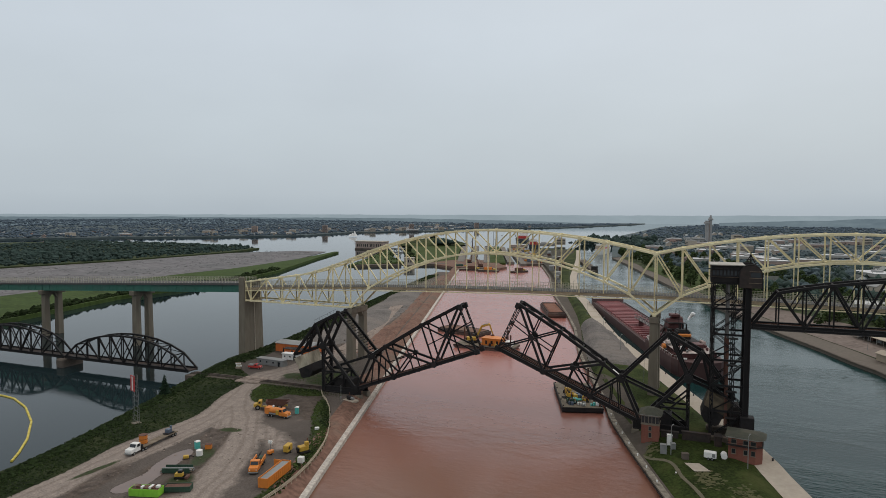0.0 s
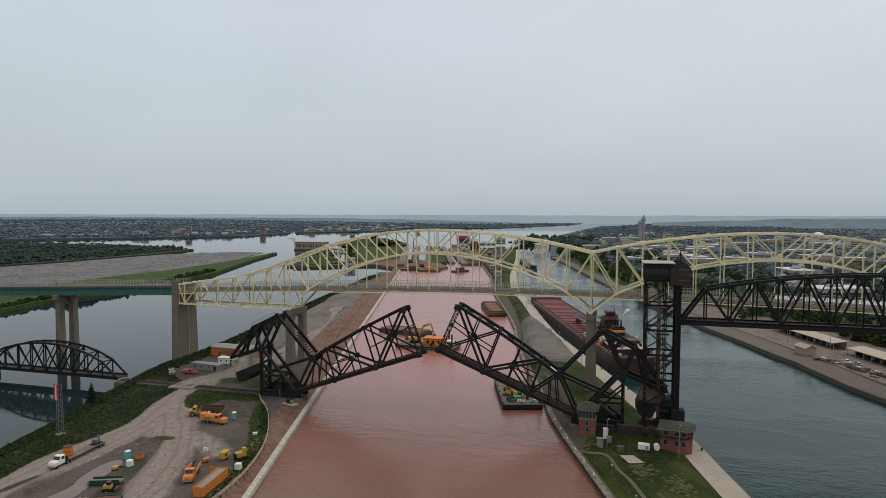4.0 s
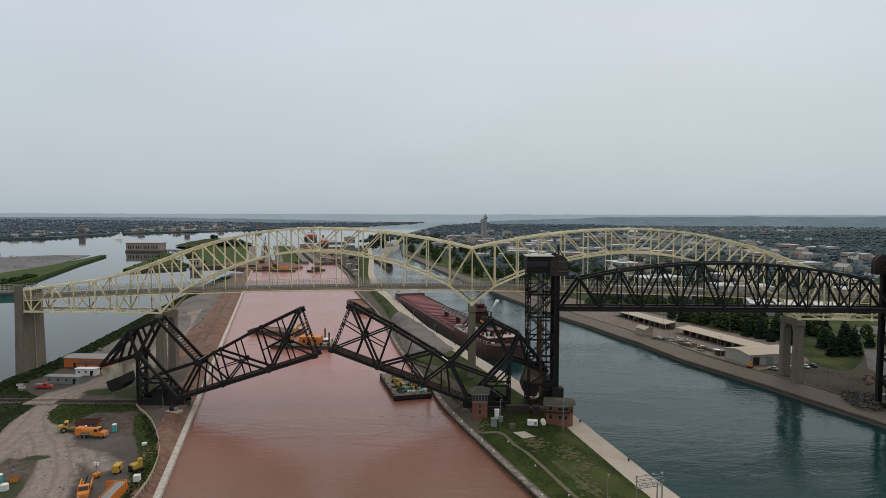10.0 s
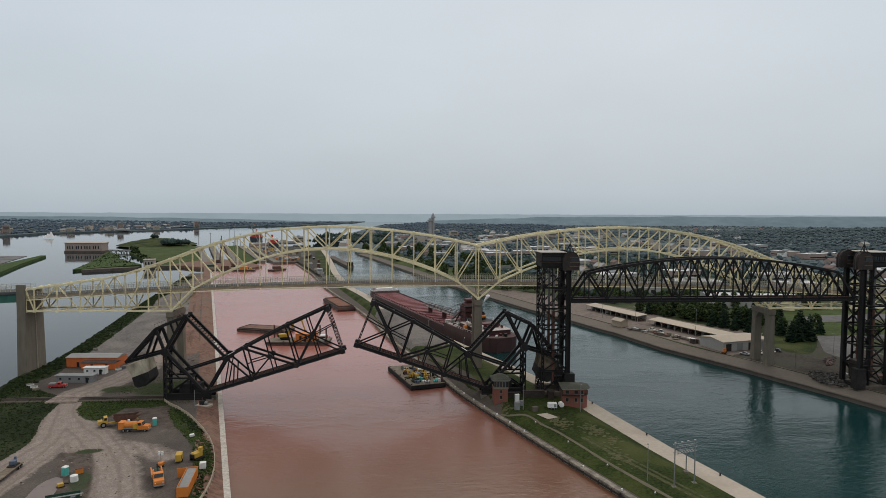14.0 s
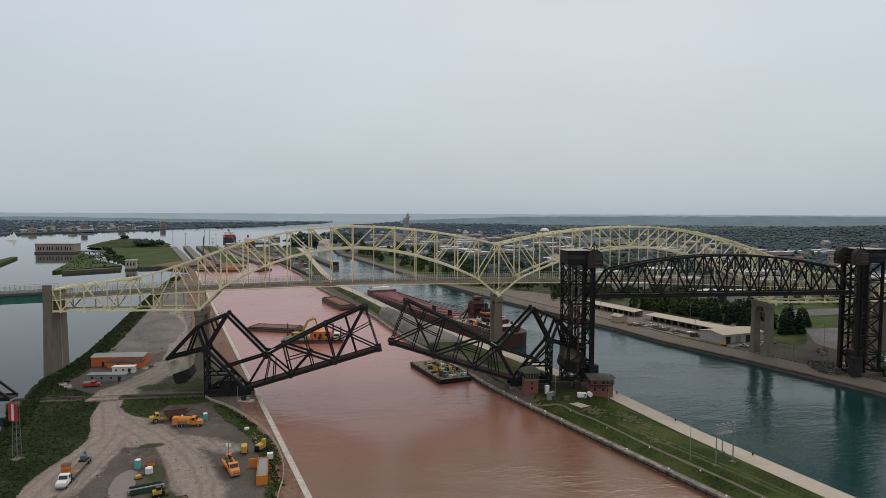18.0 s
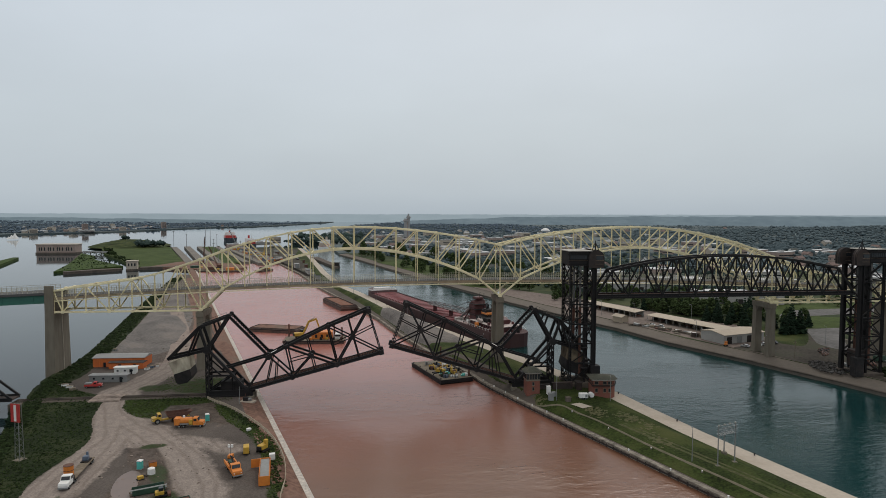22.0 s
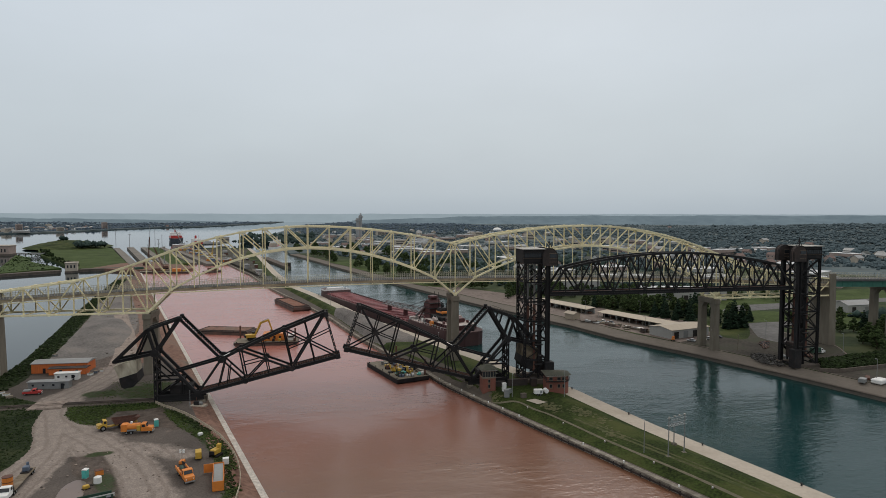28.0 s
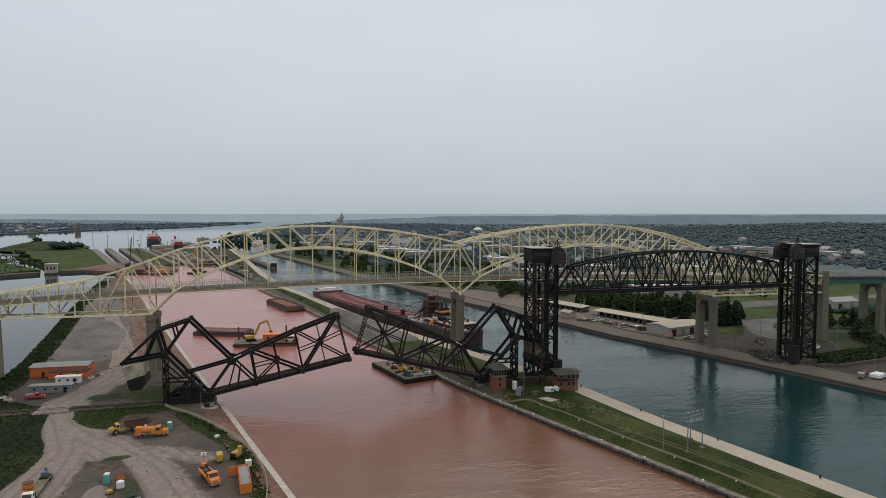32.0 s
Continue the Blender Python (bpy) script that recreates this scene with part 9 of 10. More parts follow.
part("cab", boxes(((-0.4, -0.5, 1.3), (0.6, 0.5, 2.3)), bevel=0.1), ORANGE, dg)
bm = bmesh.new()
tube(bm, (0.7, 0, 0.9), (2.0, 0, 2.2), 0.16, sides=6)
tube(bm, (2.0, 0, 2.2), (2.8, 0, 0.8), 0.13, sides=6)
part("arm", bm, ORANGE, dg)
ct = thing("dark_container", "dark rusty tipping skip on the quay", "skip", "", (92.6, 86.0, 3.02), 20)
bm = bmesh.new()
prism(bm, [(-1.8, 0), (1.4, 0), (2.0, 2.0), (-1.8, 2.4)], -1.2, 1.2)
part("body", bm, RUST_BLACK, ct)
part("rim", boxes(((-1.9, -1.3, 2.3), (-1.6, 1.3, 2.5))), RUST, ct)
# rubble round the tower foot
rnd = random.Random(47)
spots = []
for k in range(420):
    a, q = rnd.uniform(0, 6.28), rnd.random() ** 0.6
    r = rnd.uniform(0.2, 0.7)
    spots.append((115.5 + math.cos(a) * 7 * q + 2.5 * math.sin(a) * q, 15 + math.sin(a) * 12 * q, 2.9 + r * 0.4 + 0.6 * (1 - q), r, r * 0.7))
RUBBLE = leaf_material("broken_grey_rubble", (0.06, 0.058, 0.056), 0.6)
tagged(clumps("rubble", spots, RUBBLE, None, 14, 0.35), "grey broken rubble round the tower foot", "rubble", kind="stuff")
# heaps and stored gear by the mainland tower
for k, (x, y, a, b, h, m, lab) in enumerate(((129.9, -29, 3.0, 2.0, 1.8, WHITE, "heap under a white tarpaulin"), (124.6, -26.4, 1.8, 1.2, 1.6, GREY_METAL, "stack of grey steel plates"), (131, -22.5, 2.4, 0.8, 0.9, RUST, "stack of rusty steel bars on the quay"), (138, 16, 2.6, 1.0, 1.0, RUST, "stack of rusty steel beams in the yard"), (134, 20, 2.0, 1.2, 1.4, GREY_METAL, "stack of grey stored steel in the yard"), (124, 10, 3.6, 1.2, 0.8, BLUE_GREY, "blue-grey stored pipes on the quay"), (126, 18, 2.6, 1.0, 0.9, GREY_METAL, "grey stored plates on the quay"))):
    it = thing("stored_material", lab, "stored material", "tower yard stores", (x, y, 3.02), 20 + k * 13)
    part("pack", boxes(((-a, -b, 0), (a, b, h)), bevel=0.35 if m is WHITE else 0.08), m, it)
    part("bearer", boxes(((-a * 0.8, -b - 0.1, 0), (-a * 0.6, b + 0.1, 0.12)), ((a * 0.6, -b - 0.1, 0), (a * 0.8, b + 0.1, 0.12))), TIMBER, it)
rw = thing("quay_wall", "low dark masonry wall beside the mainland tower", "wall", "", (0, 0, 3.0))
for p, q in (((121, -8.5), (128, -11.5)), ((128, -11.5), (155, -8)), ((155, -8), (190, 2))):
    member("wall_run", rw, (*p, 0.7), (*q, 0.7), 1.6, 0.6, DARK_CONCRETE, "box", side=(0, 0, 1))
for k, (x, y) in enumerate(((92, 84), (104, 40), (160, 19.5), (129.6, -28), (86, 150), (150, 60), (70, 165), (120, 140))):
    lamp_post("grey steel lamp post on the mainland", x, y, 3.0, 9.5, 1.4, 200)
spots = []
for k in range(1900):
    f, g = rnd.random(), rnd.random()
    x, y = 126 + 62 * f + rnd.uniform(-1, 1), -7.5 + 6 * f + (13 + 6 * f) * g + rnd.uniform(-1, 1)
    if x < 130 and y > -3:
        continue
    r = rnd.uniform(0.4, 1.3)
    spots.append((x, y, 2.9 + r * 0.5 + 1.6 * math.sin(math.pi * g) * rnd.random(), r, r * 0.8))
tagged(clumps("hedge", spots, BUSH, None, 9, 0.45, 4), "dense green bushes behind the low quay wall", "hedge", kind="stuff")
# trees near the quay
TREE_SPOTS = [(115, 168, 0, 1.0), (121, 160, 0, 0.9), (128, 153, 0, 1.05), (134, 158, 0, 1.15), (140, 150, 0, 1.0), (146, 156, 0, 1.1), (126, 172, 0, 1.0), (136, 172, 0, 1.1), (150, 168, 0, 1.0), (110, 178, 0, 0.9),
              (127, 134, 1, 1.0), (131, 128, 1, 0.9), (135, 136, 1, 1.1), (140, 128, 1, 0.95), (144, 120, 1, 1.0), (150, 130, 1, 1.15), (133, 120, 1, 0.8), (139, 113, 1, 0.95), (156, 148, 1, 1.1), (160, 140, 1, 1.2),
              (150, 88, 1, 1.2), (154, 92, 1, 1.35), (146, 87, 1, 1.05), (158, 90, 1, 1.1), (151, 104, 1, 1.0), (156, 110, 0, 1.0), (168, 152, 0, 1.1), (175, 158, 0, 1.15), (182, 160, 0, 1.0), (196, 96, 0, 0.8), (204, 100, 0, 0.75), (60, 235, 0, 0.8), (66, 246, 0, 0.8), (80, 240, 0, 0.9), (74, 255, 0, 0.9), (92, 236, 0, 0.8), (100, 228, 0, 0.85),
              (203, 66, 0, 0.9), (211, 65, 0, 0.85), (222, 69, 1, 0.9), (184, 24, 0, 1.0), (190, 30, 0, 1.1), (196, 40, 0, 1.1), (188, 36, 0, 0.9), (206, 44, 0, 1.1), (214, 52, 0, 1.0), (180, 14, 0, 0.8), (226, 60, 0, 1.1), (240, 64, 0, 1.2), (252, 74, 0, 1.2), (262, 82, 0, 1.1), (236, 100, 0, 0.9), (200, 20, 0, 1.1), (216, 30, 0, 1.1), (230, 40, 0, 1.2)]
for k, (x, y, c, s) in enumerate(TREE_SPOTS):
    plant(SPRUCES if c else TREES, x, y, 2.9, s, k * 3 + 1)

rnd = random.Random(63)
for k in range(56):
    f = rnd.random()
    # belt behind the long sheds, thinning towards the park road
    x, y = 138 + 48 * rnd.random() - 52 * f, 112 + 96 * f + rnd.uniform(-8, 10)
    plant(SPRUCES if rnd.random() < 0.35 else TREES, x + 4, y, 2.9, rnd.uniform(0.6, 1.1), k * 5 + 2)
for k in range(60):
    a = rnd.random()
    plant(TREES, 60 + 190 * a + rnd.uniform(-10, 10), 262 - 66 * a + rnd.uniform(-16, 16), 2.9, rnd.uniform(0.6, 1.0), k * 7 + 3)

# park trees along the bank beyond the arch bridge
for k in range(110):
    y = 300 + 640 * rnd.random() ** 1.2
    plant(TREES, blue_e(y) + 16 + 130 * rnd.random() ** 1.3, y, 2.9, rnd.uniform(0.8, 1.35), k * 11 + 4)


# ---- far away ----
# horizon haze put in as a blue-grey glow of the ridge surface
HAZY_HILL = material("ridge_woods_haze_glow", (0.10, 0.12, 0.12), 1.0, 0.0, 0.18, 0.01, 0.003)
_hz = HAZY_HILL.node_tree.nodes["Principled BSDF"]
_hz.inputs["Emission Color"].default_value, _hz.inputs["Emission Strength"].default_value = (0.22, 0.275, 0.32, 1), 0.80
BEIGE = material("beige_render", (0.40, 0.35, 0.29), 0.85, 0.0, 0.12, 0.4, 0.05)
BRICK_FAR = material("pale_red_sandstone", (0.34, 0.27, 0.24), 0.9, 0.0, 0.18, 0.3, 0.05, tint=(0.20, 0.15, 0.13), tint_amount=0.5)
GREY_WALL = material("grey_building_wall", (0.30, 0.30, 0.30), 0.85, 0.0, 0.15, 0.3, 0.05)
ROOF_RED = material("brown_red_roof", (0.15, 0.10, 0.088), 0.85, 0.0, 0.2, 0.4, 0.06)


def ridge(name, ring, label, seed):
    """A low wooded ridge on the horizon: (x, y, height) along a line, with an uneven crest."""
    verts, faces = [], []
    fine = []
    for p, q in zip(ring, ring[1:]):
        for k in range(40):
            f = k / 40
            fine.append([p[j] + (q[j] - p[j]) * f for j in range(3)])
    for k, (x, y, h) in enumerate(fine):
        e = h * (1 + 0.10 * noise.noise((k * 0.13, seed, 0)) + 0.05 * noise.noise((k * 0.9, seed, 4)))
        d = Vector((x, y + 200, 0)).normalized() * 60
        verts += [(x - d.x * 3, y - d.y * 3, -1), (x, y, e), (x + d.x, y + d.y, e * 0.9)]
    for k in range(len(fine) - 1):
        a = k * 3
        faces += [(a, a + 3, a + 4, a + 1), (a + 1, a + 4, a + 5, a + 2)]
    me = bpy.data.meshes.new(name)
    me.from_pydata(verts, [], faces)
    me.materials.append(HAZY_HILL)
    ob = new(name, me)
    return tagged(ob, label, "backdrop", kind="structure")


ridge("backdrop_ridge", [(-4700, 300, 61), (-4400, 1900, 64), (-3400, 3300, 63), (-1800, 4300, 61), (-200, 4650, 58), (1500, 4450, 60), (3000, 3700, 61), (4200, 2500, 61), (4700, 600, 66), (4700, -350, 66)], "long wooded ridge on the horizon, haze painted blue-grey", 3)

# nearer rises, a little darker: their haze is a weaker blue-grey glow
NEAR_RISE = material("low_rise_haze_glow", (0.09, 0.11, 0.11), 1.0, 0.0, 0.3, 0.02, 0.004)
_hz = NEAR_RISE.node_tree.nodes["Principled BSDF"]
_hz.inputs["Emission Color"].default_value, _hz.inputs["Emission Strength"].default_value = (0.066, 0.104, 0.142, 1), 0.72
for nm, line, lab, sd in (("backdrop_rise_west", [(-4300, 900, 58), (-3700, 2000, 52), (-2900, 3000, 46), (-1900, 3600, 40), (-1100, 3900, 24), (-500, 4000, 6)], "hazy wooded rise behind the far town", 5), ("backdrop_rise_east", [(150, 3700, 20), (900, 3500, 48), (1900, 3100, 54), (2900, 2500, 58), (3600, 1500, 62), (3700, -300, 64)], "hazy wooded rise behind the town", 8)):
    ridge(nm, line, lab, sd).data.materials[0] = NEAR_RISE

rnd = random.Random(77)


def woods(name, label, count, area, size, z=2.6, seed=1, rise=None, mat=None, tall=False):
    """Woodland seen from afar: ragged clumps of crown over an area given as a function of two random numbers."""
    spots, close = [], []
    rr = random.Random(seed)
    for k in range(count):
        x, y = area(rr.random(), rr.random())
        grove = noise.noise((x * 0.011, y * 0.011, seed)) + 0.6 * noise.noise((x * 0.04, y * 0.04, seed + 5))
        r = rr.uniform(*size) * (0.75 + 0.9 * rr.random() ** 3) * max(0.55, 1 + 0.55 * grove)
        base = z + (rise(x, y) if rise else 0) + max(0.0, 3.0 * grove) * (0.3 if tall else 1.0)
        up = 2.0 if tall else 1.0
        if math.hypot(x + 50, y + 220) < 1320 and not tall:
            close.append((x, y, base + r * 0.45, r * 0.8, r * rr.uniform(0.5, 0.85)))
        else:
            spots.append((x, y, base + r * 0.35 * up, r, r * up * rr.uniform(0.34, 0.54)))
    if close:
        tagged(clumps(name + "_near", close, mat or FAR_LEAF, None, seed + 50, 0.4, 2), label, "woods", kind="stuff")
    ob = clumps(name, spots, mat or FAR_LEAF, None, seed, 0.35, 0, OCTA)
    ob.data.polygons.foreach_set("use_smooth", [True] * len(ob.data.polygons))
    return tagged(ob, label, "woods", kind="stuff")


def hill(x, y):
    """The wooded rise behind the town."""
    return 34 * math.exp(-(((x - 1500) / 650) ** 2 + ((y - 1150) / 700) ** 2))


bm = bmesh.new()
bmesh.ops.create_grid(bm, x_segments=40, y_segments=40, size=1)
for v in bm.verts:
    v.co.x, v.co.y = 2100 + v.co.x * 1700, 1150 + v.co.y * 1500
    v.co.z = 2.2 + hill(v.co.x, v.co.y) * 1.0
for f in bm.faces:
    f.smooth = True
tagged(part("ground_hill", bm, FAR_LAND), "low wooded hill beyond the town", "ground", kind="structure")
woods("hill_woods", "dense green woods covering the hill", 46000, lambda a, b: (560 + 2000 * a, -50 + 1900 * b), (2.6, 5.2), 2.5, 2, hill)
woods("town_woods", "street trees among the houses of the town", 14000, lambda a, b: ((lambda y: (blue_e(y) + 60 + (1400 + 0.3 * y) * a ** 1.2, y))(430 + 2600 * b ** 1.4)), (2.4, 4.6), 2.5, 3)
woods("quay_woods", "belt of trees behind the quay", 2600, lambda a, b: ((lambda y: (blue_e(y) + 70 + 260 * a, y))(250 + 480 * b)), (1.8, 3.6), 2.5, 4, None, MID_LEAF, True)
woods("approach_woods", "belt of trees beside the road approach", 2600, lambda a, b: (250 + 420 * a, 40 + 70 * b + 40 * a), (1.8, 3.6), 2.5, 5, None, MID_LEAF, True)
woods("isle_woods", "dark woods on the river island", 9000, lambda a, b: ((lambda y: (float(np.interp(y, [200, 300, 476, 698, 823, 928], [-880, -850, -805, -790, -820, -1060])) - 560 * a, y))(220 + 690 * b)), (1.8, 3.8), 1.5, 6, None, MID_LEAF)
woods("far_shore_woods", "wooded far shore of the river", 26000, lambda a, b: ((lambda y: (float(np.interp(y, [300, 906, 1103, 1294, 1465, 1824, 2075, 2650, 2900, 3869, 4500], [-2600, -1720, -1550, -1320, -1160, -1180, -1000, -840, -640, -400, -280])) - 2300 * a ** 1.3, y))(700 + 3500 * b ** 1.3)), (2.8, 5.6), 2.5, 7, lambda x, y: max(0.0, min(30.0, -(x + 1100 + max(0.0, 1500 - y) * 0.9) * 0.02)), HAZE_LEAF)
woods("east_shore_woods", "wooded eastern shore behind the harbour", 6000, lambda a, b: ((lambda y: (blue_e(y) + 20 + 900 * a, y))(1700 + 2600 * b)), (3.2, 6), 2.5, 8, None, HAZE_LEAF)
woods("point_woods", "clump of trees at the lock point", 420, lambda a, b: (-262 + 175 * a, 1180 + 420 * b - 90 * a), (3, 6), 4, 9, None, MID_LEAF, True)
woods("dyke_scrub", "dark green scrub on the dyke slope", 2600, lambda a, b: ((lambda y: (float(np.interp(y, [-200, 62, 180, 318, 420, 520], [-380, -424, -455, -453, -474, -515])) - 9 * a, y))(-200 + 640 * b)), (1.0, 2.6), 1.8, 10, None, BUSH)
spots = []
for k in range(1800):
    y = rnd.uniform(-150, 790)
    x = float(np.interp(y, [-200, 250, 560, 800], [-560, -580, -600, -660])) - 230 * rnd.random() ** 1.2
    r = rnd.uniform(0.2, 1.1)
    spots.append((x, y, 0.12, r * rnd.uniform(1, 2.5), 0.25))
ROCK = leaf_material("wet_boulders", (0.075, 0.075, 0.07), 0.4)
tagged(clumps("river_boulders", spots, ROCK, None, 12, 0.4), "scattered dark boulders in the shallows", "boulders", kind="stuff")


# houses of the town: a few patterns, repeated
def town_house(w, l, h, rise, wall, roof, label):
    top = thing("house", label, "house", "town houses", (0, 0, -300))
    bm = bmesh.new()
    prism(bm, [(-w / 2, -0.5), (w / 2, -0.5), (w / 2, h), (0, h + rise), (-w / 2, h)], -l / 2, l / 2)
    part("wall_shell", bm, wall, top)
    bm = bmesh.new()
    prism(bm, [(-w / 2 - 0.5, h - 0.3), (0, h + rise + 0.05), (w / 2 + 0.5, h - 0.3), (w / 2 + 0.5, h), (0, h + rise + 0.4), (-w / 2 - 0.5, h)], -l / 2 - 0.5, l / 2 + 0.5)
    part("roof", bm, roof, top)
    for s in (-1, 1):
        for y in (-l * 0.25, l * 0.25):
            part("window", boxes(((s * w / 2 - 0.05, y - 0.7, h * 0.4), (s * w / 2 + 0.05, y + 0.7, h * 0.75))), GLASS_DARK, top)
    return top


HOUSES = [town_house(9, 13, 5, 3.0, WHITE, ROOF_DARK, "white gabled town house with a dark roof"), town_house(10, 16, 6, 3.4, BEIGE, ROOF_GREY, "beige gabled town house with a grey roof"), town_house(9, 12, 5.5, 3.0, BRICK_FAR, ROOF_RED, "brick town house with a brown roof")]
BLOCKS = []


def town_block(w, l, h, wall, roof, label):
    top = thing("town_building", label, "building", "flat-roofed town buildings", (0, 0, -300))
    part("wall_shell", boxes(((-w / 2, -l / 2, -0.5), (w / 2, l / 2, h)), bevel=0.1), wall, top)
    part("roof", boxes(((-w / 2 - 0.3, -l / 2 - 0.3, h), (w / 2 + 0.3, l / 2 + 0.3, h + 0.6)), bevel=0.1), roof, top)
    n = max(2, int(l / 8))
    for s in (-1, 1):
        for k in range(int(h / 3.6)):
            part("window_band", boxes(((-w / 2 + 1, s * l / 2 - 0.06, 1.4 + k * 3.5), (w / 2 - 1, s * l / 2 + 0.06, 2.9 + k * 3.5))), GLASS_DARK, top)
    part("plant_room", boxes(((-w * 0.15, -l * 0.15, h + 0.6), (w * 0.1, l * 0.1, h + 2.6)), bevel=0.1), GREY_WALL, top)
    return top


BLOCKS = [town_block(34, 22, 7, BRICK_FAR, WHITE_ROOF, "brick commercial block with a pale flat roof"), town_block(46, 26, 6, SHED_WALL, WHITE_ROOF, "pale commercial block with a white roof"), town_block(22, 18, 13, BEIGE, GREY_WALL, "beige apartment block of four storeys"), town_block(18, 16, 26, BRICK_FAR, GREY_WALL, "tall brick apartment tower")]


def put(src, x, y, z, turn):
    if src.name not in USED:
        USED.add(src.name)
        src.matrix_world = pose(x, y, z, 0, 0, turn)
        return src
    return copy_thing(src, pose(x, y, z, 0, 0, turn))


for k in range(150):
    y = 430 + 1700 * rnd.random() ** 1.5
    x = blue_e(y) + 75 + (900 + 0.3 * y) * rnd.random()
    if hill(x, y) < 9:
        put(HOUSES[k % 3], x, y, 3.0 + hill(x, y), rnd.choice((15, 105)) + rnd.uniform(-8, 8))
for k in range(40):
    y = 520 + 1100 * rnd.random()
    x = blue_e(y) + 130 + 620 * rnd.random()
    if hill(x, y) < 6:
        put(BLOCKS[(0, 1, 0, 2)[k % 4]], x, y, 3.0 + hill(x, y), rnd.choice((15, 105)))
for k, (x, y, b) in enumerate(((210, 330, 1), (290, 300, 0), (330, 390, 1), (240, 420, 0), (160, 400, 1), (420, 330, 1), (380, 260, 0), (470, 420, 0))):
    put(BLOCKS[b], x, y, 3.0, -12 + 8 * k)
for k in range(110):
    y = 950 + 1900 * rnd.random()
    edge = float(np.interp(y, [300, 906, 1103, 1294, 1465, 1824, 2075, 2650, 2900, 3869], [-2600, -1720, -1550, -1320, -1160, -1180, -1000, -840, -640, -400]))
    put(HOUSES[k % 3] if k % 4 else BLOCKS[k % 3], edge - 25 - 700 * rnd.random() ** 1.6, y, 3.0, rnd.uniform(0, 180))
for x, y, b in ((-1240, 1560, 2), (-1190, 1680, 3), (-1330, 1480, 3), (-1120, 1900, 2), (-1040, 2080, 3), (-960, 2200, 2), (-900, 2480, 3), (-1420, 1360, 2), (-1500, 1260, 1), (-1010, 2020, 1)):
    put(BLOCKS[b], x, y, 3.0, 30)
# stone powerhouse standing in the river
ph = thing("powerhouse", "long red sandstone powerhouse with arched windows in the river", "powerhouse", "", (-599, 905, 0), -2)
part("wall", boxes(((-31, -12, -2), (31, 12, 15.0)), bevel=0.2), BRICK_FAR, ph)
part("cornice", boxes(((-32, -13, 15.0), (32, 13, 16.4)), bevel=0.3), BEIGE, ph)
part("plinth", boxes(((-32, -13, -2), (32, 13, 2.4)), bevel=0.3), DARK_CONCRETE, ph)
for k in range(12):
    x = -27 + k * 4.8 + (1.2 if k % 3 == 0 else 0)
    w = part("window", boxes(((x - 1.3, -12.3, 5), (x + 1.3, -11.9, 11.5)), bevel=0.1), BEIGE, ph)
    part("pane", boxes(((x - 1.0, -12.4, 5.3), (x + 1.0, -12.2, 11.1))), GLASS_DARK, w)
# observation tower
ot = thing("observation_tower", "tall concrete observation tower above the town", "tower", "", (32, 1460, 3.0), 20)
part("shaft", boxes(((-7, -5, -0.5), (-1.5, 5, 52)), bevel=0.2), GREY_WALL, ot)
part("shaft", boxes(((1.0, -4, -0.5), (6.5, 4, 60)), bevel=0.2), GREY_WALL, ot)
part("shaft", boxes(((-1.5, -3, -0.5), (1.0, 3, 52)), bevel=0.2), BRICK_FAR, ot)
part("deck", boxes(((-9.5, -7, 44), (1, 7, 48)), bevel=0.4), GREY_WALL, ot)
part("deck", boxes(((0, -6, 53), (8.5, 6, 57)), bevel=0.4), GREY_WALL, ot)
part("cap", boxes(((2.5, -2, 60), (5.5, 2, 65)), bevel=0.2), GREY_WALL, ot)
# white sail-shaped pavilion on the far shore
tp = thing("pavilion", "white peaked tent pavilion on the far shore", "pavilion", "", (-965, 1480, 2), 20)
bm = bmesh.new()
for k, (x, h, r) in enumerate(((-9, 6, 6), (-3, 10, 7), (4, 15, 8))):
    bmesh.ops.create_cone(bm, cap_ends=True, segments=10, radius1=r, radius2=0.4, depth=h, matrix=Matrix.Translation((x, 0, h / 2)))
part("canopy", bm, WHITE, tp)
bm = bmesh.new()
tube(bm, (4, 0, 14), (4, 0, 19), 0.25, sides=6)
part("mast", bm, GREY_METAL, tp)


BLUE_BLACK = material("blue_black_hull_paint", (0.03, 0.04, 0.055), 0.6, 0.0, 0.25, 0.3, 0.05)


# ---- the park island, the dam and the locks ----
LOCK_WALL = material("pale_lock_concrete", (0.175, 0.16, 0.142), 0.9, 0.0, 0.3, 0.3, 0.03, tint=(0.17, 0.15, 0.13), tint_amount=0.6)
outline_slab("ground_park_isle", [(-367, 588), (-324, 603), (-331, 663), (-395, 850), (-458, 1042), (-500, 1110), (-560, 1260), (-640, 1420), (-690, 1440), (-640, 1213), (-572, 1010), (-505, 850), (-458, 765), (-420, 690), (-385, 620)], -2, 2.4, LAWN, "green park island beside the locks", "ground")
mound("ground_park_mound", -570, 1150, 2.0, 72, 165, 9, GRASS, "round grassy mound on the park island", 20, 41, 2.2, "structure", "ground")
outline_slab("pavement_lock_approach", [(-331, 664), (-322, 640), (-312, 640), (-398, 900), (-446, 1042), (-456, 1040)], -2, 2.7, LOCK_WALL, "pale concrete approach wall beside the park", "pavement")
outline_slab("ground_spit", [(-440, 534), (-390, 606), (-470, 722), (-500, 800), (-550, 872), (-470, 640)], -2, 2.2, DYKE_GRASS, "low overgrown green spit by the dam", "ground")
outline_slab("pier_wall", [(-424, 522), (-376, 562), (-378, 570), (-402, 560), (-428, 530)], -2, 2.6, DARK_CONCRETE, "long dark dam pier wall", "wall")
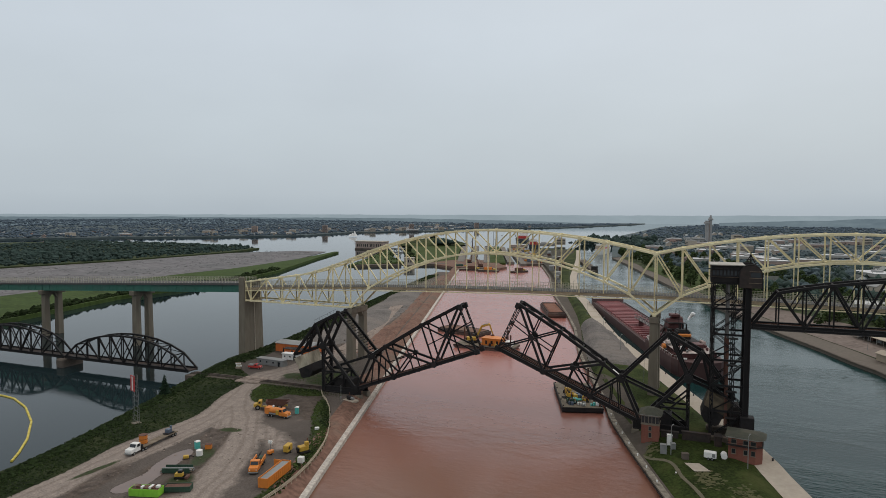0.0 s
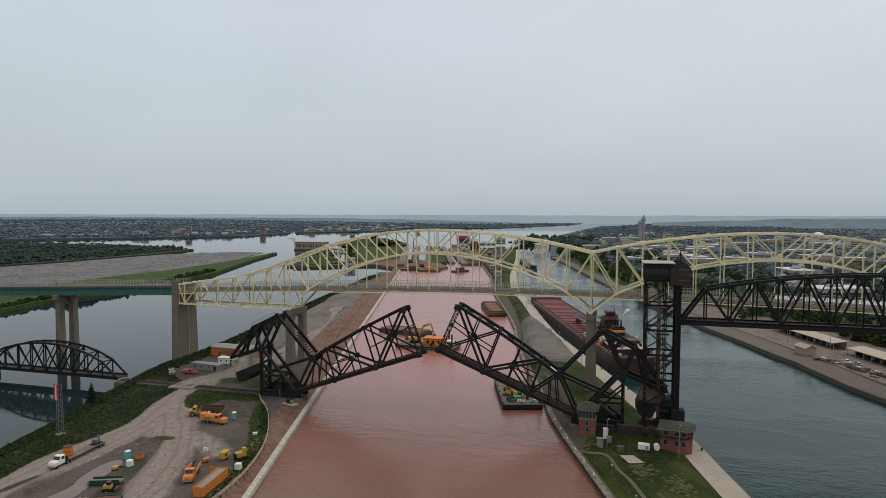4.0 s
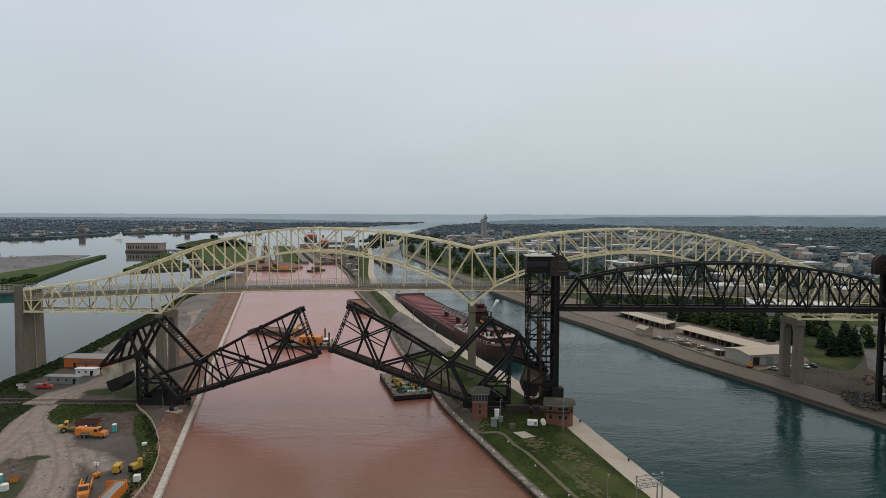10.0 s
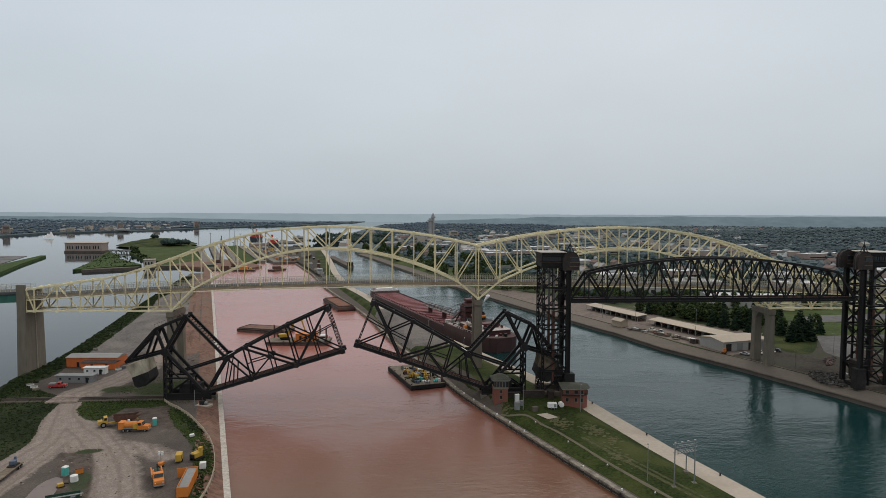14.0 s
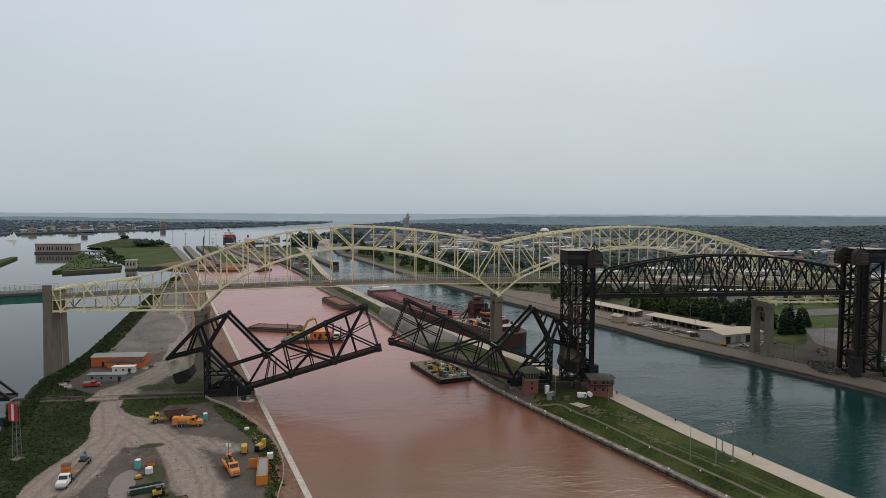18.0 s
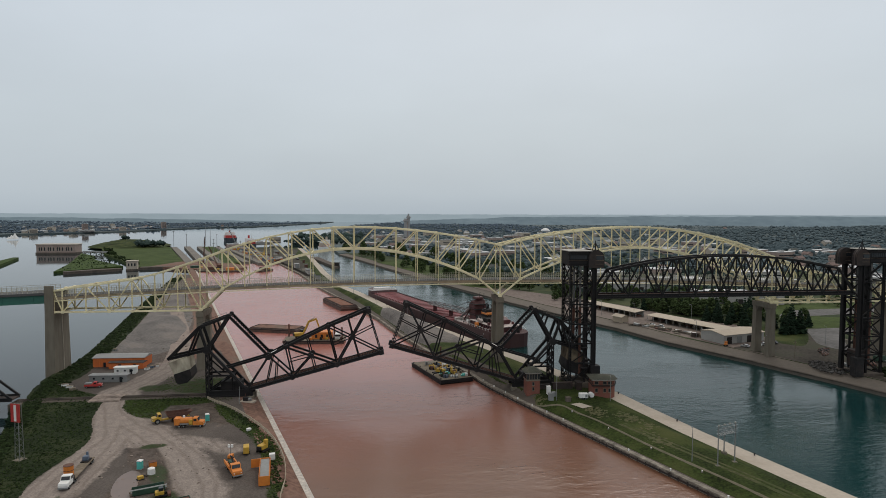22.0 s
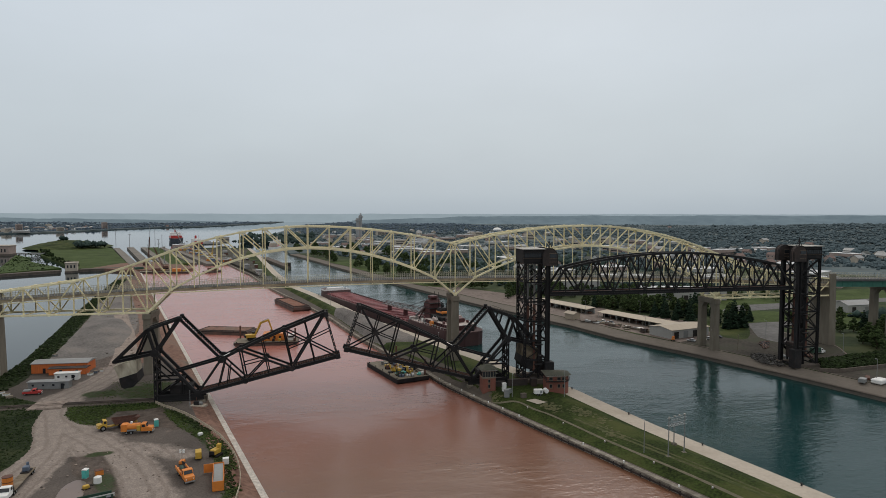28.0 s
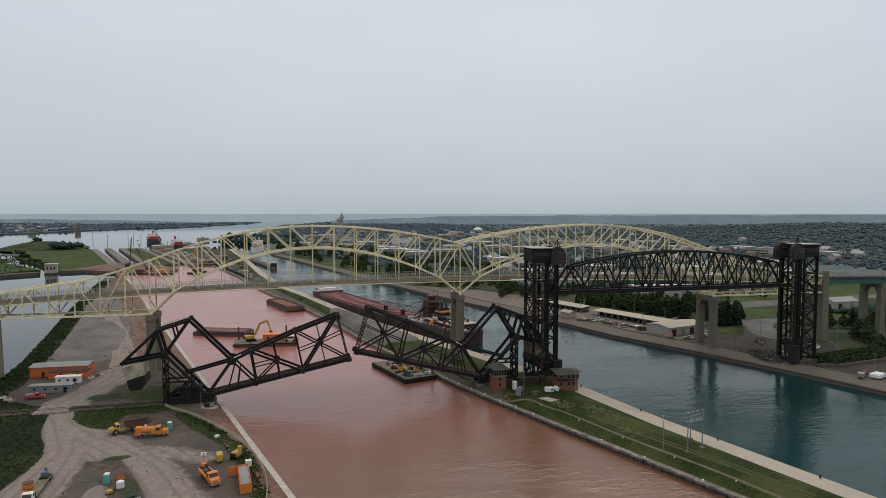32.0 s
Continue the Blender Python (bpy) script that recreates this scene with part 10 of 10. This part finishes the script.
outline_slab("pier_wall_east", [(-360, 574), (-322, 588), (-322, 604), (-362, 588)], -2, 2.6, DARK_CONCRETE, "dark dam pier wall below the lawn", "wall")
woods("spit_scrub", "dense green scrub on the spit", 420, lambda a, b: (-440 - 105 * b + 48 * (1 - b) * a + 30 * b * a, 545 + 320 * b + 50 * (1 - b) * a), (0.4, 1.0), 2.2, 21, None, BUSH)
woods("park_trees", "dark trees on the grassy mound", 260, lambda a, b: ((-522, 1090, -488, 1050, -505, 1030, -640, 1330)[2 * int(a * 3.3)] + 26 * (b - 0.5) * (1.4 - a), (-522, 1090, -488, 1050, -505, 1030, -640, 1330)[2 * int(a * 3.3) + 1] + 34 * ((a * 97) % 1 - 0.5)), (2.0, 4.2), 7, 22, None, MID_LEAF, True)
woods("park_edge_scrub", "scrub round the shore of the park island", 420, lambda a, b: ((lambda y: (float(np.interp(y, [620, 765, 850, 1010, 1213, 1430], [-385, -458, -503, -568, -636, -688])) + 12 * a, y))(620 + 800 * b)), (1.0, 2.4), 2.4, 23, None, BUSH)
dh = thing("dam_house", "square stone gate house of the dam", "gate house", "", (-367, 572, 0), 12)
part("wall", boxes(((-6, -6, -2), (6, 6, 10.5)), bevel=0.3), BEIGE, dh)
part("plinth", boxes(((-6.6, -6.6, -2), (6.6, 6.6, 1.5)), bevel=0.3), DARK_CONCRETE, dh)
part("cornice", boxes(((-6.7, -6.7, 10.5), (6.7, 6.7, 11.6)), bevel=0.2), BEIGE, dh)
for x in (-3.4, 0, 3.4):
    part("window", boxes(((x - 0.8, -6.1, 5), (x + 0.8, -5.9, 8.5)), bevel=0.1), GLASS_DARK, dh)
fb = thing("service_bridge", "low grey service bridge to the powerhouse", "footbridge", "", (0, 0, 0))
member("deck", fb, (-556, 892, 3.2), (-508, 876, 3.2), 3.0, 0.8, GREY_WALL, "box", side=(0, 0, 1))
for k in range(5):
    member("pier", fb, (-552 + 10 * k, 890.7 - 3.3 * k, -2), (-552 + 10 * k, 890.7 - 3.3 * k, 2.8), 1.2, 1.2, DARK_CONCRETE, "box")
# cofferdam and lock walls closing the brown canal
outline_slab("ground_cofferdam", [(-352, 596), (-300, 556), (-268, 548), (-236, 552), (-232, 578), (-262, 640), (-318, 700), (-340, 660)], -2, 2.5, RED_EARTH, "red earth cofferdam across the brown canal", "ground")
for k, (x0, y0, x1, y1, w, z, mat, lab) in enumerate((
        (-300, 640, -432, 1060, 11, 3.0, LOCK_WALL, "long pale lock wall beside the park"),
        (-276, 632, -408, 1056, 9, 3.0, LOCK_WALL, "long pale lock wall beside the grass strip"),
        (-262, 640, -392, 1052, 22, 2.8, LAWN, "green grass strip between the lock walls"),
        (-246, 650, -372, 1046, 9, 3.0, LOCK_WALL, "pale lock wall along the inner chamber"),
        (-205, 640, -330, 1010, 34, 2.8, GRAVEL, "bare working ground between the locks"),
        (-222, 628, -345, 1005, 8, 3.0, LOCK_WALL, "pale wall of the lock building site"))):
    d = Vector((x1 - x0, y1 - y0, 0)).normalized() * 0.5 * w
    nx, ny = d.y, -d.x
    outline_slab("lock_wall_" + str(k + 1), [(x0 - nx, y0 - ny), (x0 + nx, y0 + ny), (x1 + nx, y1 + ny), (x1 - nx, y1 - ny)], -2, z, mat, lab, "lock wall")


def lattice_crane(label, x, y, z, h, reach, turn, mat):
    """A crawler crane with a lattice jib."""
    top = thing("crawler_crane", label, "crane", "crawler cranes", (x, y, z), turn)
    part("crawler", boxes(((-3, -2.6, 0), (3, -1.6, 1.2)), ((-3, 1.6, 0), (3, 2.6, 1.2)), bevel=0.3), BLACK, top)
    part("cab", boxes(((-3.5, -1.7, 1.2), (2.5, 1.7, 4.2)), bevel=0.2), mat, top)
    for s in (-0.8, 0.8):
        for u in (0, 1.2):
            member("jib_chord", top, (2 + u, s, 2.5), (2 + reach + u * 0.3, s * 0.4, h), 0.3, 0.3, mat, "box")
    for k in range(14):
        f, g = k / 14, (k + 1) / 14
        e = 0.8 if k % 2 else -0.8
        member("jib_lacing", top, (2 + reach * f, e * (1 - 0.6 * f), 2.5 + (h - 2.5) * f), (2 + reach * g, -e * (1 - 0.6 * g), 2.5 + (h - 2.5) * g), 0.16, 0.16, mat, "box")
    member("stay", top, (-3, 0, 4.2), (2 + reach, 0, h), 0.14, 0.14, BLACK, "box")


lattice_crane("orange crawler crane on the lock site", -298, 622, 2.6, 36, 3, 40, RUST)
lattice_crane("dark crawler crane by the lock wall", -262, 560, 2.5, 26, 14, 150, RUST)
lattice_crane("grey crawler crane near the lock building", -330, 1040, 2.8, 42, 20, 170, GREY_METAL)
lattice_crane("small yellow crane by the far lock", -240, 760, 2.8, 24, 10, 80, YELLOW)
for k, (x, y, h) in enumerate(((-459, 1067, 30), (-423, 1023, 26), (-404, 1091, 42), (-394, 1088, 38), (-352, 930, 20), (-282, 649, 22), (-318, 780, 20), (-300, 900, 18), (-372, 1046, 24), (-246, 700, 18))):
    lm = thing("light_mast", "tall slim lighting mast beside the lock", "light mast", "lock light masts", (x, y, 2.6))
    bm = bmesh.new()
    tube(bm, (0, 0, 0), (0, 0, h), 0.5, 0.3, 6)
    part("pole", bm, GREY_METAL, lm)
    part("lamp_ring", boxes(((-1.6, -1.6, h - 0.6), (1.6, 1.6, h + 0.4)), bevel=0.3), GREY_METAL, lm)
rnd = random.Random(91)
for k in range(80):
    f = rnd.random()
    x, y = -205 - 125 * f + rnd.uniform(-14, 14), 640 + 370 * f
    a, b, h = rnd.uniform(1, 5), rnd.uniform(1, 3), rnd.uniform(1.5, 4)
    m = rnd.choice((WHITE, ORANGE, GREY_METAL, RUST, SHED_WALL, YELLOW, BLUE_GREY))
    it = thing("site_cabin", "box-shaped site cabin on the lock works", "site cabin", "lock site cabins", (x, y, 2.8), rnd.uniform(0, 180))
    part("body", boxes(((-a, -b, 0), (a, b, h)), bevel=0.1), m, it)
    part("roof", boxes(((-a - 0.2, -b - 0.2, h), (a + 0.2, b + 0.2, h + 0.25)), bevel=0.05), ROOF_GREY, it)
lb = put(BLOCKS[0], -328, 1010, 2.8, 20)
put(BLOCKS[2], -280, 1190, 2.8, 20)
put(BLOCKS[1], -300, 1120, 2.8, 20)
for k, (x, y, turn, L, w, m) in enumerate(((-268, 545, 8, 34, 13, RUST), (-244, 536, 4, 26, 12, ORANGE), (-206, 540, 60, 22, 10, RUST), (-292, 566, 30, 24, 11, DARK_GREEN))):
    fb = deck_barge("work_pontoon", "rusty work pontoon with machinery at the cofferdam", (x, y, 0), turn, L, w, 1.6, BARGE_DECK)
    part("machine_house", boxes(((-5, -3, 1.7), (4, 3, 5.2)), bevel=0.2), m, fb)
    part("winch", boxes(((6, -2, 1.7), (9, 2, 3.6)), bevel=0.2), YELLOW, fb)
patch("ground_island_works", [(island_w(360) + 6, 365), (island_w(480) + 4, 480), (island_w(620) + 4, 620), (island_w(790) + 4, 790), (island_w(960) + 6, 960), (island_e(960) - 14, 960), (island_e(790) - 22, 790), (island_e(620) - 20, 620), (island_e(480) - 20, 480), (island_e(380) - 14, 380)], 3.03, DARK_LOT, "dark working ground on the island", "ground", 1.5, 61, 8)
for k in range(26):
    f = rnd.random()
    y = 400 + 540 * f
    x = island_w(y) + 6 + rnd.random() * (island_e(y) - island_w(y) - 24)
    a, b, h = rnd.uniform(1, 6), rnd.uniform(1, 3), rnd.uniform(1.5, 5)
    it = thing("works_hut", "plain works hut on the island", "hut", "island works huts", (x, y, 3.0), 106)
    part("body", boxes(((-a, -b, 0), (a, b, h)), bevel=0.1), rnd.choice((SHED_WALL, RUST, GREY_METAL, BEIGE, SHADE)), it)
    part("roof", boxes(((-a - 0.2, -b - 0.2, h), (a + 0.2, b + 0.2, h + 0.25)), bevel=0.05), rnd.choice((ROOF_GREY, ROOF_DARK)), it)
# canal pier and moored ships in the far reach
outline_slab("canal_pier", [(-166, 740), (-158, 752), (-117, 580), (-122, 562)], -2, 2.6, DARK_CONCRETE, "dark timber and concrete mooring pier", "wall")
ph2 = thing("pier_hut", "small dark hut on the mooring pier", "hut", "", (-121, 576, 2.6), -15)
part("wall_shell", boxes(((-3, -3, 0), (3, 3, 4)), bevel=0.1), SHADE, ph2)
part("roof", boxes(((-3.4, -3.4, 4), (3.4, 3.4, 4.5)), bevel=0.1), ROOF_DARK, ph2)


def far_ship(name, label, at, turn, L, half, deck, hull_mat, house_mat, band):
    top = thing(name, label, "ship", "moored ships", at, turn)
    bm = bmesh.new()
    hull(bm, [half * 0.25, half * 0.8, half, half, half * 0.8], [0, L * 0.06, L * 0.14, L * 0.9, L], -1, deck)
    part("hull", bm, hull_mat, top)
    bm = bmesh.new()
    hull(bm, [half * 0.22, half * 0.76, half * 0.96, half * 0.96, half * 0.76], [0.4, L * 0.06, L * 0.14, L * 0.9, L - 0.4], deck, deck + 0.3, 1.0)
    part("deck", bm, DECK_RED, top)
    part("forward_house", boxes(((L * 0.07, -half * 0.75, deck), (L * 0.12, half * 0.75, deck + 6)), bevel=0.3), band, top)
    part("wheelhouse", boxes(((L * 0.08, -half * 0.6, deck + 6), (L * 0.115, half * 0.6, deck + 9)), bevel=0.3), house_mat, top)
    part("bridge_wing", boxes(((L * 0.085, -half, deck + 8.4), (L * 0.11, half, deck + 9.2)), bevel=0.1), house_mat, top)
    part("after_house", boxes(((L * 0.88, -half * 0.8, deck), (L * 0.95, half * 0.8, deck + 9)), bevel=0.3), house_mat, top)
    part("funnel", boxes(((L * 0.92, -2, deck + 9), (L * 0.94, 2, deck + 15)), bevel=0.5), band, top)
    bm = bmesh.new()
    tube(bm, (L * 0.1, 0, deck + 9), (L * 0.1, 0, deck + 19), 0.5, 0.25, 6)
    part("mast", bm, house_mat, top)
    return top


far_ship("lake_freighter", "dark-hulled lake freighter with red and white houses", (-400, 1316, 0), 102, 200, 15.5, 9, BLUE_BLACK, WHITE, RED_PAINT)
far_ship("lock_tug", "dark work ship with a white house lying at the lock", (-306, 1050, 0), 105, 70, 10, 8, BLUE_BLACK, WHITE, RED_PAINT)
far_ship("museum_ship", "white museum ship moored by the town quay", (-160, 915, 0), 88, 90, 9, 9, WHITE, WHITE, BEIGE)
# low harbour buildings and dome of the town
for x, y, b, turn in ((228, 1489, 0, 10), (306, 1414, 0, -4), (340, 1430, 0, 12), (-77, 1045, 0, 12), (32, 1250, 0, 8), (60, 1090, 1, 14), (110, 980, 0, 5), (150, 1180, 1, 0), (20, 960, 0, 12), (70, 820, 1, 6), (140, 760, 0, -8), (200, 900, 1, 4), (-40, 880, 0, 15), (10, 740, 1, 12)):
    put(BLOCKS[b], x, y, 3.0, turn)
dm2 = thing("dome", "white domed hall among the trees", "domed hall", "", (528, 1834, 3.0 + hill(528, 1834)))
bm = bmesh.new()
bmesh.ops.create_uvsphere(bm, u_segments=20, v_segments=10, radius=15)
for v in bm.verts:
    v.co.z = max(v.co.z * 0.6, -4) + 6
part("roof", bm, WHITE, dm2)
part("wall_shell", boxes(((-17, -15, -1), (17, 15, 6)), bevel=0.4), GREY_WALL, dm2)


def motions():
    """Everything that moves: both leaves with their counterweights, links and struts."""
    for keys in MOVING:
        for ob, rows in keys.items():
            walk(ob, rows)
    for puff, k in PUFFS:
        walk(puff, [(t, pose(0.55 * k + 0.05 * t, 0.3 * math.sin(0.5 * t + k), 0.75 * k + 0.06 * t, 0, 0, 2.0 * t)) for t in SECONDS])


motions()
